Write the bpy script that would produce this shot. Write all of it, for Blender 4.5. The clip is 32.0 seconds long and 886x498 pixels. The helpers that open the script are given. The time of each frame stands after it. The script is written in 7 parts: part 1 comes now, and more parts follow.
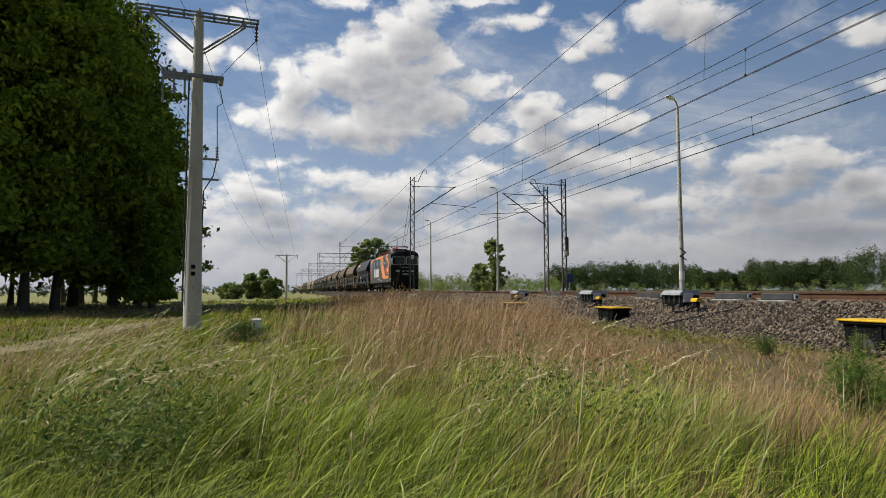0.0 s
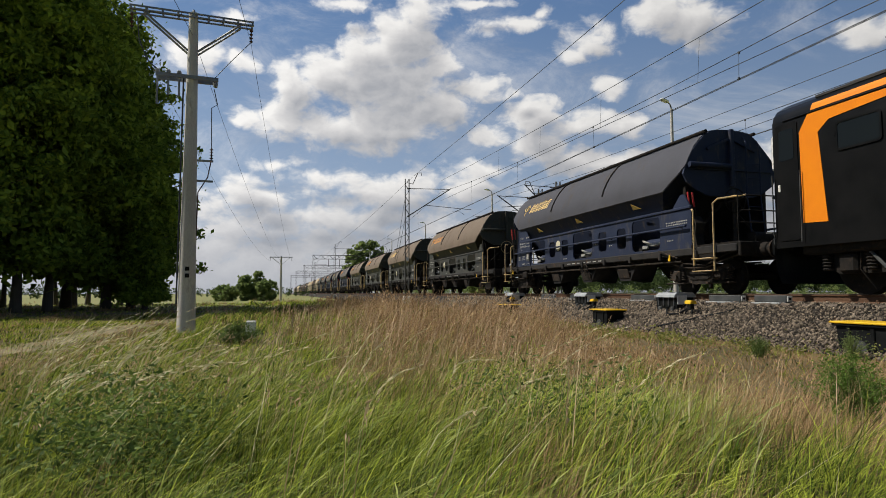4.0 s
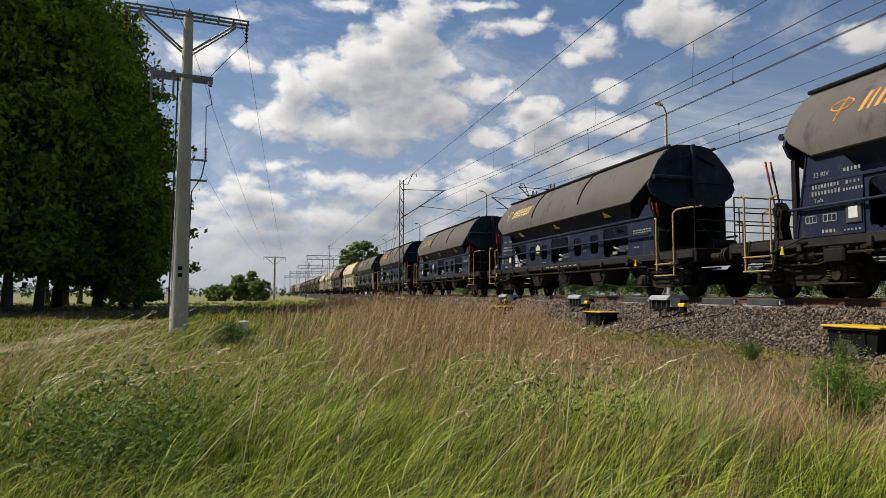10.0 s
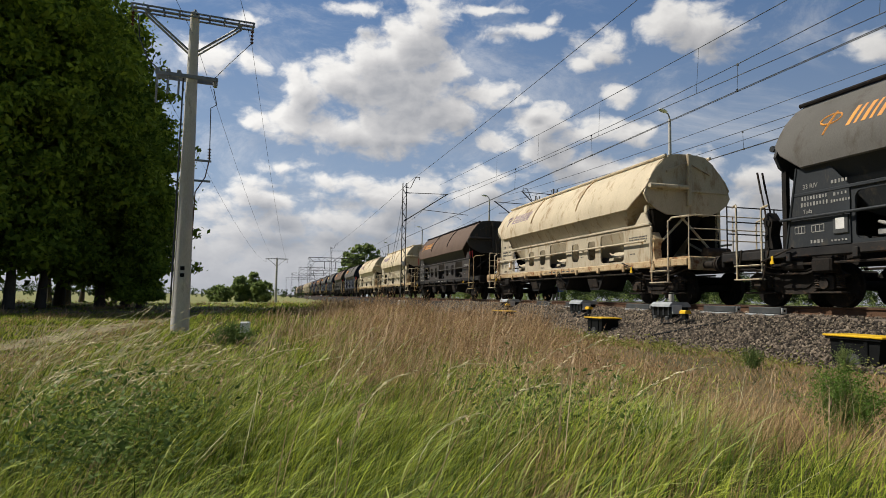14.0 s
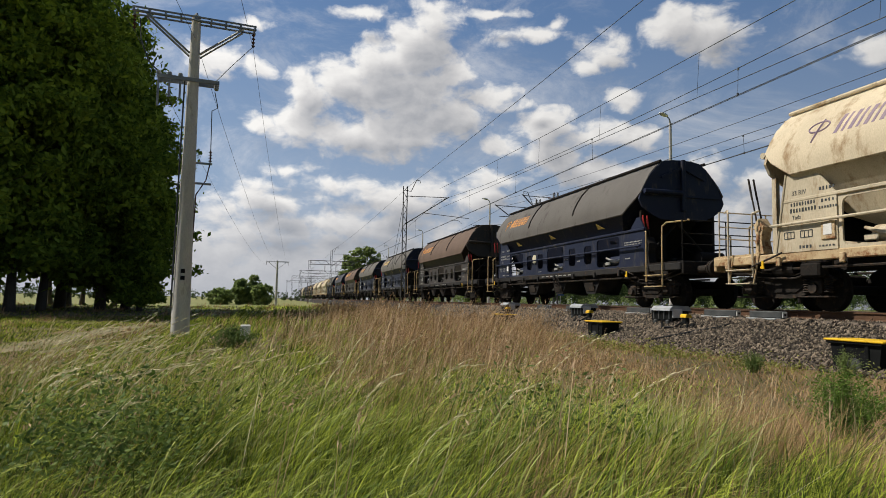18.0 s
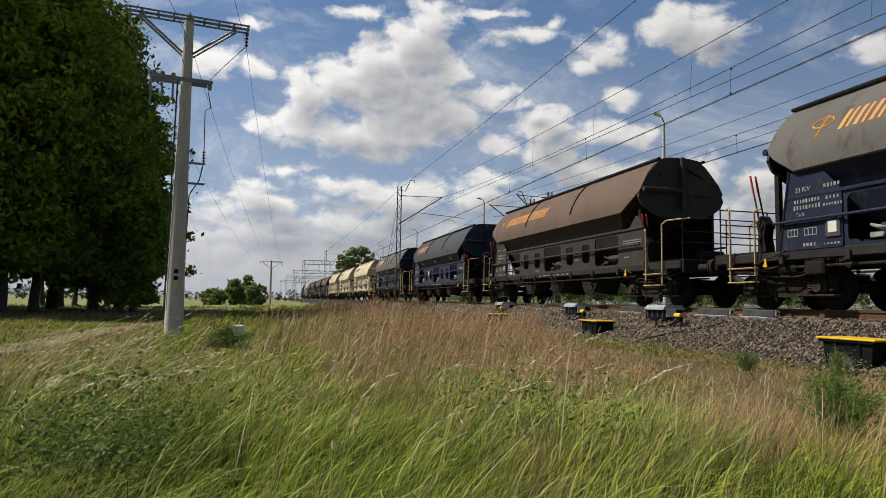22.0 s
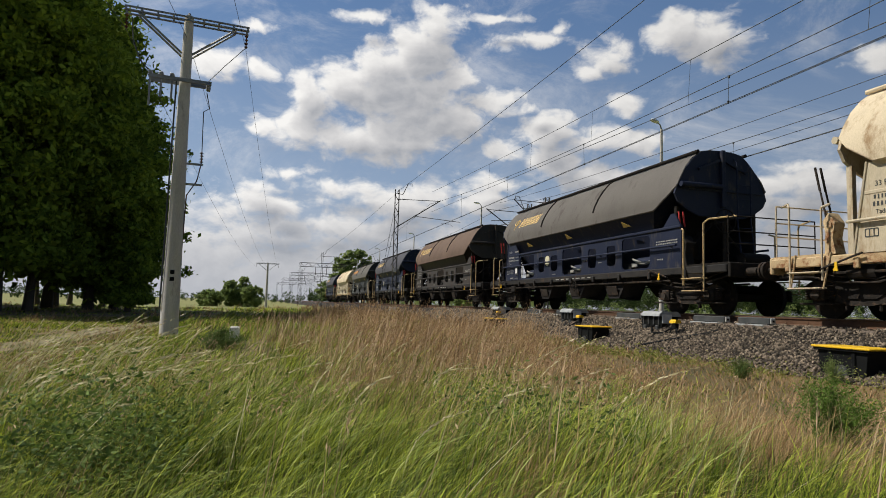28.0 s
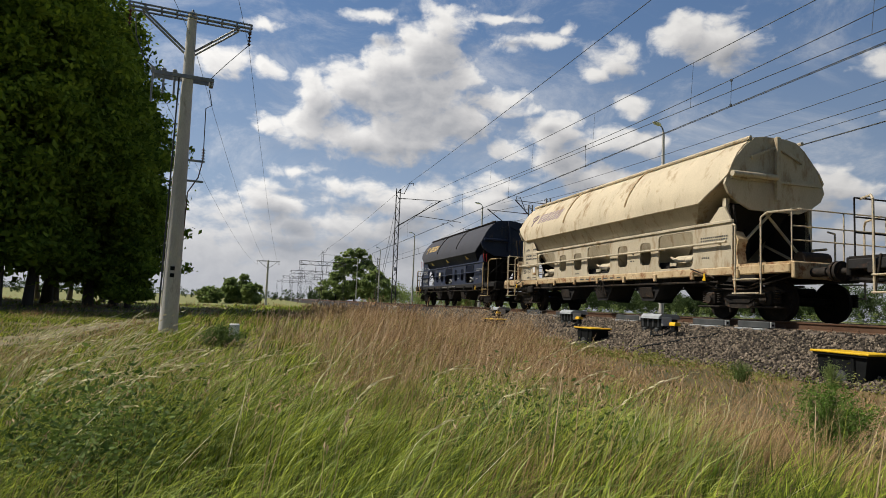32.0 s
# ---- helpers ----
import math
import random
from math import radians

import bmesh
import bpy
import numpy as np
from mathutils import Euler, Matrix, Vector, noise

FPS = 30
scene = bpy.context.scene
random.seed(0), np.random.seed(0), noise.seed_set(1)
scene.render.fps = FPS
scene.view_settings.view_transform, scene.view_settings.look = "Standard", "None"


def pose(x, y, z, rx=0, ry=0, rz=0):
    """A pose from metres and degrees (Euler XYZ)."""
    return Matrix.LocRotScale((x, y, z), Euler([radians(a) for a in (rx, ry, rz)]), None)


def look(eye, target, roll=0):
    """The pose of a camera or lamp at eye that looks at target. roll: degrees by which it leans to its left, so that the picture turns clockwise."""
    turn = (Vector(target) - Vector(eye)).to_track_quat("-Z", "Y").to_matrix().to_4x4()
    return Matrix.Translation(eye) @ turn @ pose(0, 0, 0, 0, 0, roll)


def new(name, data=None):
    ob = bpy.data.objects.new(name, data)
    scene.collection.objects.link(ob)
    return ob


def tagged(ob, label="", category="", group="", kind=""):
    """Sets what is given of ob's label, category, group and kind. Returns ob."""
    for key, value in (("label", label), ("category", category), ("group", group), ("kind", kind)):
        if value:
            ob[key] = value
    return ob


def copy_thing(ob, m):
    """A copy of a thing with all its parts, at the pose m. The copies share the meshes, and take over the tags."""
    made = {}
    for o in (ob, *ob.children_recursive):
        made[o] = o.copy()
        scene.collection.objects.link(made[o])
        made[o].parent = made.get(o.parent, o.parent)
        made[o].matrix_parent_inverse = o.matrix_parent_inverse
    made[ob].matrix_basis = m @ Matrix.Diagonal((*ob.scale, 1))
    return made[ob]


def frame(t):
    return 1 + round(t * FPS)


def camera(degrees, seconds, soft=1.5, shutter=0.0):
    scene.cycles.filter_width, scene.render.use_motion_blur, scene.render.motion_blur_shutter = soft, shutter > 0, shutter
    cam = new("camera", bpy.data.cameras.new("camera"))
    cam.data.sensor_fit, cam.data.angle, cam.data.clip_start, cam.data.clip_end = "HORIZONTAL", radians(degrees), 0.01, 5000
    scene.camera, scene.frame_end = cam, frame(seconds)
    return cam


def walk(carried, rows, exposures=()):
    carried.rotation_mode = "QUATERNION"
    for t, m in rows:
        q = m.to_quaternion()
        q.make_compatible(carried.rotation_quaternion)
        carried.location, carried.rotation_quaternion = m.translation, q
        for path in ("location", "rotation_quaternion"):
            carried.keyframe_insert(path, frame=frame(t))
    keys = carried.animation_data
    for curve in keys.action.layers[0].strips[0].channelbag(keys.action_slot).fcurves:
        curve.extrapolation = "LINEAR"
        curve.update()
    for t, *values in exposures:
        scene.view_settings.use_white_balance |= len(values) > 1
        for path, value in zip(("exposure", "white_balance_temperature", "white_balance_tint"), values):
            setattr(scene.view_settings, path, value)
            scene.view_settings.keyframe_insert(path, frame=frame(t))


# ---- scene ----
# The world: y runs along the track, x across it towards the track, z = 0 on the rail heads.
EYE_Z = 0.06
TRACK_X = 12.0
TRACK2_X = 16.0

cam = camera(70.0, 32.0, soft=0.9)
# seconds, yaw, pitch, roll in degrees of the camera in the hand
PATH = [
    (0, -13.90, 3.77, -0.18), (0.5, -13.95, 3.94, -0.08), (1, -14.16, 3.92, -0.18), (1.5, -14.33, 3.78, -0.12),
    (2, -14.31, 3.99, -0.15), (2.5, -14.29, 4.19, -0.10), (3, -14.21, 4.19, 0.04), (3.5, -14.35, 4.00, -0.18),
    (5.5, -14.48, 3.94, -0.02), (6, -14.44, 4.14, 0.04), (6.5, -14.35, 4.34, 0.29), (7, -14.45, 4.25, 0.23),
    (7.5, -14.51, 3.96, 0.22), (8, -14.45, 4.34, 0.36), (8.5, -14.46, 4.36, 0.51), (9, -14.56, 4.10, 0.39),
    (9.5, -14.85, 3.89, 0.15), (10, -14.90, 4.07, 0.22), (10.5, -14.86, 4.07, 0.32), (11, -14.93, 4.15, 0.33),
    (11.5, -14.92, 3.95, 0.28), (12, -14.86, 4.11, 0.37), (12.5, -14.75, 4.27, 0.63), (13, -14.66, 4.36, 0.75),
    (13.5, -14.76, 4.44, 0.84), (14, -14.70, 4.40, 1.01), (14.5, -14.72, 4.54, 0.81), (16.5, -15.04, 4.44, 0.78),
    (17, -14.74, 4.40, 1.02), (17.5, -14.66, 4.69, 1.07), (18, -14.65, 4.70, 1.14), (18.5, -14.84, 4.52, 1.32),
    (19, -14.78, 4.54, 1.30), (19.5, -14.76, 4.74, 1.44), (20, -14.78, 4.77, 1.32), (20.5, -15.07, 4.46, 1.09),
    (21, -15.32, 4.40, 0.80), (21.5, -15.22, 4.62, 0.86), (22, -15.17, 4.68, 0.98), (22.5, -15.11, 4.48, 1.19),
    (23, -15.00, 4.47, 1.15), (23.5, -14.78, 4.81, 1.31), (24, -14.67, 4.81, 1.59), (24.5, -14.82, 4.75, 1.67),
    (25, -14.99, 4.81, 1.50), (25.5, -14.92, 5.02, 1.52), (27.5, -15.31, 4.83, 1.66), (28, -15.44, 5.04, 1.65),
    (28.5, -15.21, 5.20, 2.03), (29, -15.35, 5.30, 2.00), (29.5, -15.36, 5.17, 2.16), (30, -15.35, 5.29, 2.14),
    (30.5, -15.38, 5.42, 2.12), (31, -15.21, 5.47, 2.30), (31.5, -15.09, 5.43, 2.39), (32, -15.40, 5.02, 2.38),
]


def held(yaw, pitch, roll):
    return pose(0, 0, EYE_Z, 0, 0, yaw) @ pose(0, 0, 0, 90 + pitch) @ pose(0, 0, 0, 0, 0, roll)


walk(cam, [(t, held(a, b, c)) for t, a, b, c in PATH])
# ---- world, sun, exposure ----
SUN_AZ, SUN_EL = -68.0, 50.0
sun_way = Vector((math.sin(radians(SUN_AZ)) * math.cos(radians(SUN_EL)), math.cos(radians(SUN_AZ)) * math.cos(radians(SUN_EL)), math.sin(radians(SUN_EL))))
world = bpy.data.worlds.new("sky")
scene.world = world
world.use_nodes = True
wn = world.node_tree.nodes
sky = wn.new("ShaderNodeTexSky")
sky.sky_type, sky.sun_disc = "NISHITA", False
sky.sun_elevation, sky.sun_rotation = radians(SUN_EL), radians(SUN_AZ)
sky.dust_density, sky.ozone_density = 0.7, 3.0
world.node_tree.links.new(sky.outputs[0], wn["Background"].inputs[0])
wn["Background"].inputs[1].default_value = 0.055
sun_data = bpy.data.lights.new("sun", "SUN")
sun_data.energy, sun_data.angle, sun_data.color = 5.0, radians(0.6), (1.0, 0.93, 0.82)
sun = new("sun", sun_data)
sun.matrix_world = look(sun_way * 100, (0, 0, 0))
scene.view_settings.exposure = 0.0


# ---- materials ----
def node(tree, kind, **values):
    n = tree.nodes.new("ShaderNode" + kind)
    for k, v in values.items():
        n.inputs[k.replace("_", " ")].default_value = v
    return n


def surface(name, one, two, scale=3.0, rough=0.7, metal=0.0, bump=0.15, fine=40.0, wear=None, worn=0.0, islands=0.0, leaf=0.0, space="Object", streak=1.0, gloss=0.3, skew=1.0):
    """Two colours mixed by broad noise, a fine grain, an optional third colour of dirt or rust in patches; islands: how far pieces differ; leaf: light let through."""
    m = bpy.data.materials.new(name)
    m.use_nodes = True
    t = m.node_tree
    link = t.links.new
    b = t.nodes["Principled BSDF"]
    co = t.nodes.new("ShaderNodeTexCoord")
    place = co.outputs[space]
    if streak != 1.0:
        mp = node(t, "Mapping", Scale=(1, 1, streak))
        link(place, mp.inputs[0])
        place = mp.outputs[0]
    n1 = node(t, "TexNoise", Scale=scale, Detail=5.0, Roughness=0.6)
    n2 = node(t, "TexNoise", Scale=fine, Detail=3.0)
    link(place, n1.inputs["Vector"])
    link(place, n2.inputs["Vector"])
    spread = node(t, "MapRange", From_Min=0.32, From_Max=0.68)
    link(n1.outputs[0], spread.inputs[0])
    mix = node(t, "Mix", A=0)
    mix.data_type = "RGBA"
    mix.inputs[6].default_value, mix.inputs[7].default_value = (*one, 1), (*two, 1)
    fac = spread.outputs[0]
    if islands:
        isl = t.nodes.new("ShaderNodeNewGeometry")
        add = node(t, "Math")
        add.operation = "MULTIPLY_ADD"
        add.inputs[1].default_value = islands
        link(isl.outputs["Random Per Island"], add.inputs[0])
        sub = node(t, "Math")
        sub.operation = "MULTIPLY"
        sub.inputs[1].default_value = 1 - islands
        link(fac, sub.inputs[0])
        link(sub.outputs[0], add.inputs[2])
        fac = add.outputs[0]
    if skew != 1.0:
        pw = node(t, "Math")
        pw.operation = "POWER"
        pw.inputs[1].default_value = skew
        link(fac, pw.inputs[0])
        fac = pw.outputs[0]
    link(fac, mix.inputs[0])
    colour = mix.outputs[2]
    if wear:
        n3 = node(t, "TexNoise", Scale=scale * 2.3, Detail=8.0, Roughness=0.7)
        link(place, n3.inputs["Vector"])
        patch = node(t, "MapRange", From_Min=0.62 - 0.25 * worn, From_Max=0.74 - 0.2 * worn)
        link(n3.outputs[0], patch.inputs[0])
        mw = node(t, "Mix", A=0)
        mw.data_type = "RGBA"
        mw.inputs[7].default_value = (*wear, 1)
        link(patch.outputs[0], mw.inputs[0])
        link(colour, mw.inputs[6])
        colour = mw.outputs[2]
    grain = node(t, "MapRange", To_Min=0.78, To_Max=1.22)
    link(n2.outputs[0], grain.inputs[0])
    mg = node(t, "Mix", A=0)
    mg.data_type, mg.blend_type = "RGBA", "MULTIPLY"
    mg.inputs[0].default_value = 1.0
    link(colour, mg.inputs[6])
    link(grain.outputs[0], mg.inputs[7])
    link(mg.outputs[2], b.inputs["Base Color"])
    b.inputs["Metallic"].default_value = metal
    b.inputs["Specular IOR Level"].default_value = gloss
    rr = node(t, "MapRange", To_Min=max(rough - 0.12, 0.03), To_Max=min(rough + 0.12, 1))
    link(n1.outputs[0], rr.inputs[0])
    link(rr.outputs[0], b.inputs["Roughness"])
    if bump:
        bp = node(t, "Bump", Strength=bump, Distance=0.02)
        link(n2.outputs[0], bp.inputs["Height"])
        link(bp.outputs[0], b.inputs["Normal"])
    if leaf:
        tr = t.nodes.new("ShaderNodeBsdfTranslucent")
        link(mg.outputs[2], tr.inputs[0])
        ms = t.nodes.new("ShaderNodeMixShader")
        ms.inputs[0].default_value = leaf
        link(b.outputs[0], ms.inputs[1])
        link(tr.outputs[0], ms.inputs[2])
        link(ms.outputs[0], t.nodes["Material Output"].inputs[0])
    return m


def clear_glass(name, tint=(0.02, 0.025, 0.03), rough=0.04):
    m = bpy.data.materials.new(name)
    m.use_nodes = True
    b = m.node_tree.nodes["Principled BSDF"]
    b.inputs["Base Color"].default_value = (*tint, 1)
    b.inputs["Roughness"].default_value = rough
    b.inputs["Specular IOR Level"].default_value = 0.4
    return m


M = {}
M["earth"] = surface("earth", (0.07, 0.06, 0.026), (0.2, 0.135, 0.062), 0.35, 0.95, bump=0.5, fine=14, wear=(0.06, 0.07, 0.02), worn=0.25)
M["path"] = surface("dirt_path", (0.27, 0.22, 0.13), (0.15, 0.13, 0.06), 0.8, 0.95, bump=0.4, fine=18)
M["meadow"] = surface("meadow", (0.16, 0.175, 0.05), (0.24, 0.23, 0.085), 0.03, 0.95, bump=0.3, fine=2.0)
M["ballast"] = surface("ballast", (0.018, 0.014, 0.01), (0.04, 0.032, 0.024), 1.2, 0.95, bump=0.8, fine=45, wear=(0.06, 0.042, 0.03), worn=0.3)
M["stones"] = surface("ballast_stones", (0.022, 0.0185, 0.015), (0.31, 0.25, 0.185), 1.0, 0.95, bump=0.3, fine=60, islands=0.9, skew=1.6)
M["rail"] = surface("rusty_rail", (0.085, 0.045, 0.026), (0.13, 0.072, 0.042), 4, 0.75, 0.2, 0.3, 60)
M["rail_head"] = surface("worn_rail_head", (0.42, 0.38, 0.35), (0.3, 0.25, 0.22), 3, 0.35, 0.9, 0.05, 80)
M["concrete"] = surface("concrete", (0.42, 0.4, 0.36), (0.55, 0.53, 0.49), 1.6, 0.9, bump=0.3, fine=50, wear=(0.25, 0.23, 0.2), worn=0.2, streak=0.3)
M["sleeper"] = surface("sleeper_concrete", (0.2, 0.165, 0.135), (0.14, 0.11, 0.09), 2.5, 0.95, bump=0.4, fine=40)
M["galvanised"] = surface("galvanised_steel", (0.30, 0.31, 0.31), (0.22, 0.225, 0.23), 3, 0.55, 0.6, 0.08, 60)
M["mast_steel"] = surface("mast_steel", (0.05, 0.049, 0.045), (0.09, 0.084, 0.076), 3, 0.7, 0.3, 0.15, 50, wear=(0.15, 0.09, 0.06), worn=0.1)
M["wire"] = surface("weathered_wire", (0.05, 0.055, 0.055), (0.08, 0.085, 0.08), 2, 0.6, 0.5, 0)
M["insulator"] = surface("brown_porcelain", (0.09, 0.04, 0.03), (0.06, 0.03, 0.025), 4, 0.25, 0, 0)
M["lamp_glass"] = surface("lamp_cover", (0.76, 0.8, 0.8), (0.68, 0.72, 0.72), 4, 0.3, 0, 0)
M["bark"] = surface("bark", (0.06, 0.05, 0.04), (0.1, 0.085, 0.065), 3, 0.95, bump=0.8, fine=18, streak=0.25)
M["leaf_dark"] = surface("dark_leaves", (0.03, 0.07, 0.009), (0.36, 0.47, 0.06), 0.35, 0.75, bump=0, islands=0.6, leaf=0.28, gloss=0.1)
M["leaf_wood"] = surface("wood_leaves", (0.042, 0.072, 0.028), (0.105, 0.14, 0.055), 0.08, 0.85, bump=0, islands=0.6, leaf=0.3, gloss=0.05)
# lightened leaf green: the haze of distance is mixed into the colour
M["leaf_bush"] = surface("hazed_bush_leaves", (0.12, 0.18, 0.055), (0.31, 0.37, 0.13), 0.5, 0.85, bump=0, islands=0.6, leaf=0.5)
M["grass"] = surface("green_grass", (0.02, 0.048, 0.004), (0.6, 0.69, 0.09), 1.6, 0.6, bump=0, islands=0.85, leaf=0.25, gloss=0.1, skew=2.0)
# the pale end of the range stands in for highlights on the blades
M["grass_broad"] = surface("broad_grass", (0.07, 0.13, 0.01), (0.6, 0.65, 0.2), 1.6, 0.5, bump=0, islands=0.85, leaf=0.2, gloss=0.2, skew=1.7)
M["fresh_leaf"] = surface("fresh_leaves", (0.055, 0.12, 0.016), (0.19, 0.31, 0.05), 1.0, 0.8, bump=0, islands=0.6, leaf=0.35)
M["herb"] = surface("yellow_green_herbs", (0.13, 0.16, 0.03), (0.34, 0.33, 0.1), 1.0, 0.85, bump=0, islands=0.6, leaf=0.3)
M["tan_stalk"] = surface("tan_stalks", (0.36, 0.23, 0.13), (0.74, 0.57, 0.38), 1.5, 0.7, bump=0, islands=0.8, leaf=0.15)
M["grass_dry"] = surface("dry_grass", (0.16, 0.097, 0.042), (0.65, 0.45, 0.25), 0.8, 0.75, bump=0, islands=0.85, leaf=0.2, gloss=0.15, skew=1.4)
M["weed"] = surface("weed_leaves", (0.025, 0.06, 0.009), (0.2, 0.28, 0.07), 1.0, 0.7, bump=0, islands=0.7, leaf=0.3)
M["pale_stalk"] = surface("pale_stalks", (0.48, 0.42, 0.22), (0.76, 0.7, 0.48), 1.0, 0.7, bump=0, islands=0.6, leaf=0.2)
M["yellow"] = surface("yellow_plastic", (0.75, 0.47, 0.02), (0.65, 0.4, 0.02), 3, 0.5, 0, 0.05, 60, wear=(0.4, 0.28, 0.1), worn=0.1)
M["black_plastic"] = surface("black_plastic", (0.006, 0.007, 0.0075), (0.012, 0.013, 0.013), 4, 0.6, 0, 0.05, 60, gloss=0.1)
M["grey_box"] = surface("grey_cast_box", (0.42, 0.44, 0.45), (0.3, 0.32, 0.33), 4, 0.5, 0.3, 0.1, 60, wear=(0.2, 0.17, 0.14), worn=0.1)
M["dark_grey"] = surface("dark_grey_steel", (0.045, 0.05, 0.052), (0.08, 0.084, 0.084), 4, 0.65, 0.2, 0.1, 60)
M["stencil"] = surface("faded_stencil", (0.38, 0.37, 0.34), (0.2, 0.2, 0.19), 5, 0.8, 0, 0)
M["white"] = surface("white_paint", (0.72, 0.72, 0.7), (0.6, 0.59, 0.56), 5, 0.6, 0, 0.03, 60)
M["blue_sign"] = surface("blue_sign", (0.02, 0.06, 0.2), (0.02, 0.05, 0.16), 4, 0.5, 0, 0)
M["black_gear"] = surface("running_gear", (0.01, 0.0095, 0.009), (0.022, 0.019, 0.0165), 4, 0.85, 0.0, 0.3, 40, wear=(0.04, 0.028, 0.02), worn=0.3, gloss=0.15)
M["gear_dusty"] = surface("dusty_gear", (0.015, 0.013, 0.0115), (0.045, 0.038, 0.032), 4, 0.85, 0.0, 0.3, 40, wear=(0.1, 0.06, 0.036), worn=0.3, gloss=0.15)
# near-black whatever the wagon's paint: the shade inside is put into the colour
M["inside"] = surface("dark_shaded_insides", (0.016, 0.016, 0.017), (0.028, 0.026, 0.025), 3, 0.85, 0, 0.1, 40, gloss=0.15)
M["glass"] = clear_glass("cab_glass", (0.012, 0.016, 0.02))
M["lens"] = clear_glass("lamp_lens", (0.5, 0.52, 0.5), 0.1)
M["red"] = surface("red_paint", (0.45, 0.03, 0.03), (0.33, 0.03, 0.025), 5, 0.55, 0, 0.05)
M["orange"] = surface("orange_paint", (0.82, 0.25, 0.012), (0.76, 0.22, 0.012), 2, 0.35, 0, 0.03, 60)
M["red_orange"] = surface("red_orange_paint", (0.7, 0.12, 0.02), (0.62, 0.1, 0.02), 3, 0.5, 0, 0.02)
M["loco_black"] = surface("black_loco_paint", (0.006, 0.0065, 0.007), (0.01, 0.01, 0.0105), 2, 0.32, 0, 0.03, 60, gloss=0.13)
M["loco_roof"] = surface("loco_roof", (0.02, 0.02, 0.021), (0.04, 0.037, 0.033), 2, 0.6, 0, 0.08, 60)
M["chrome"] = surface("window_frame_grey", (0.56, 0.56, 0.56), (0.45, 0.45, 0.45), 4, 0.4, 0.4, 0.02)
M["tan_text"] = surface("faded_orange_lettering", (0.75, 0.33, 0.06), (0.55, 0.25, 0.08), 3, 0.7, 0, 0)
M["yellow_text"] = surface("faded_yellow_lettering", (0.78, 0.55, 0.2), (0.6, 0.42, 0.18), 3, 0.7, 0, 0)
M["faded_yellow"] = surface("faded_yellow_paint", (0.34, 0.24, 0.05), (0.24, 0.17, 0.05), 4, 0.75, 0, 0)
M["pale_emblem"] = surface("pale_emblem", (0.62, 0.58, 0.42), (0.5, 0.46, 0.32), 6, 0.7, 0, 0)
M["violet_text"] = surface("faded_violet_lettering", (0.2, 0.15, 0.22), (0.3, 0.23, 0.27), 3, 0.7, 0, 0)
M["yellow_rail"] = surface("ochre_handrail", (0.46, 0.32, 0.12), (0.4, 0.31, 0.19), 4, 0.65, 0, 0.05, wear=(0.16, 0.1, 0.06), worn=0.2)
M["cream_rail"] = surface("cream_handrail", (0.55, 0.47, 0.33), (0.42, 0.35, 0.25), 4, 0.65, 0, 0.05, wear=(0.16, 0.1, 0.06), worn=0.2)


def wagon_paint(name, body, roof, dirt, worn=0.26):
    a = surface(name + "_side", tuple(c * 0.85 for c in body), tuple(c * 1.15 for c in body), 1.3, 0.55, 0.0, 0.08, 50, wear=dirt, worn=worn, streak=0.35, gloss=0.2)
    b = surface(name + "_cover", tuple(c * 0.88 for c in roof), tuple(c * 1.12 for c in roof), 0.9, 0.8, 0.0, 0.1, 50, wear=dirt, worn=worn + 0.03, streak=0.5, gloss=0.15)
    return a, b


M["rusty_cream"] = surface("rusty_cream", (0.4, 0.29, 0.16), (0.54, 0.43, 0.27), 2.0, 0.7, 0.0, 0.15, 50, wear=(0.22, 0.1, 0.045), worn=0.5, gloss=0.15)
M["grimy_sill"] = surface("grimy_sill", (0.019, 0.019, 0.02), (0.036, 0.034, 0.032), 2.0, 0.8, 0.0, 0.15, 50, wear=(0.08, 0.045, 0.028), worn=0.2, gloss=0.15)
PAINTS = {
    "brown": wagon_paint("grey_brown", (0.042, 0.044, 0.038), (0.17, 0.135, 0.104), (0.1, 0.07, 0.05)),
    "slate": wagon_paint("slate", (0.031, 0.035, 0.039), (0.115, 0.11, 0.1), (0.08, 0.07, 0.058)),
    "blue": wagon_paint("dark_blue", (0.015, 0.0205, 0.043), (0.125, 0.117, 0.108), (0.07, 0.062, 0.055)),
    "navy": wagon_paint("navy_blue", (0.02, 0.028, 0.056), (0.07, 0.072, 0.085), (0.075, 0.066, 0.06)),
    "rust": wagon_paint("dull_brown", (0.045, 0.04, 0.036), (0.14, 0.1, 0.078), (0.1, 0.062, 0.04)),
    "cream": wagon_paint("cream", (0.47, 0.41, 0.3), (0.56, 0.48, 0.345), (0.3, 0.21, 0.12), 0.36),
}


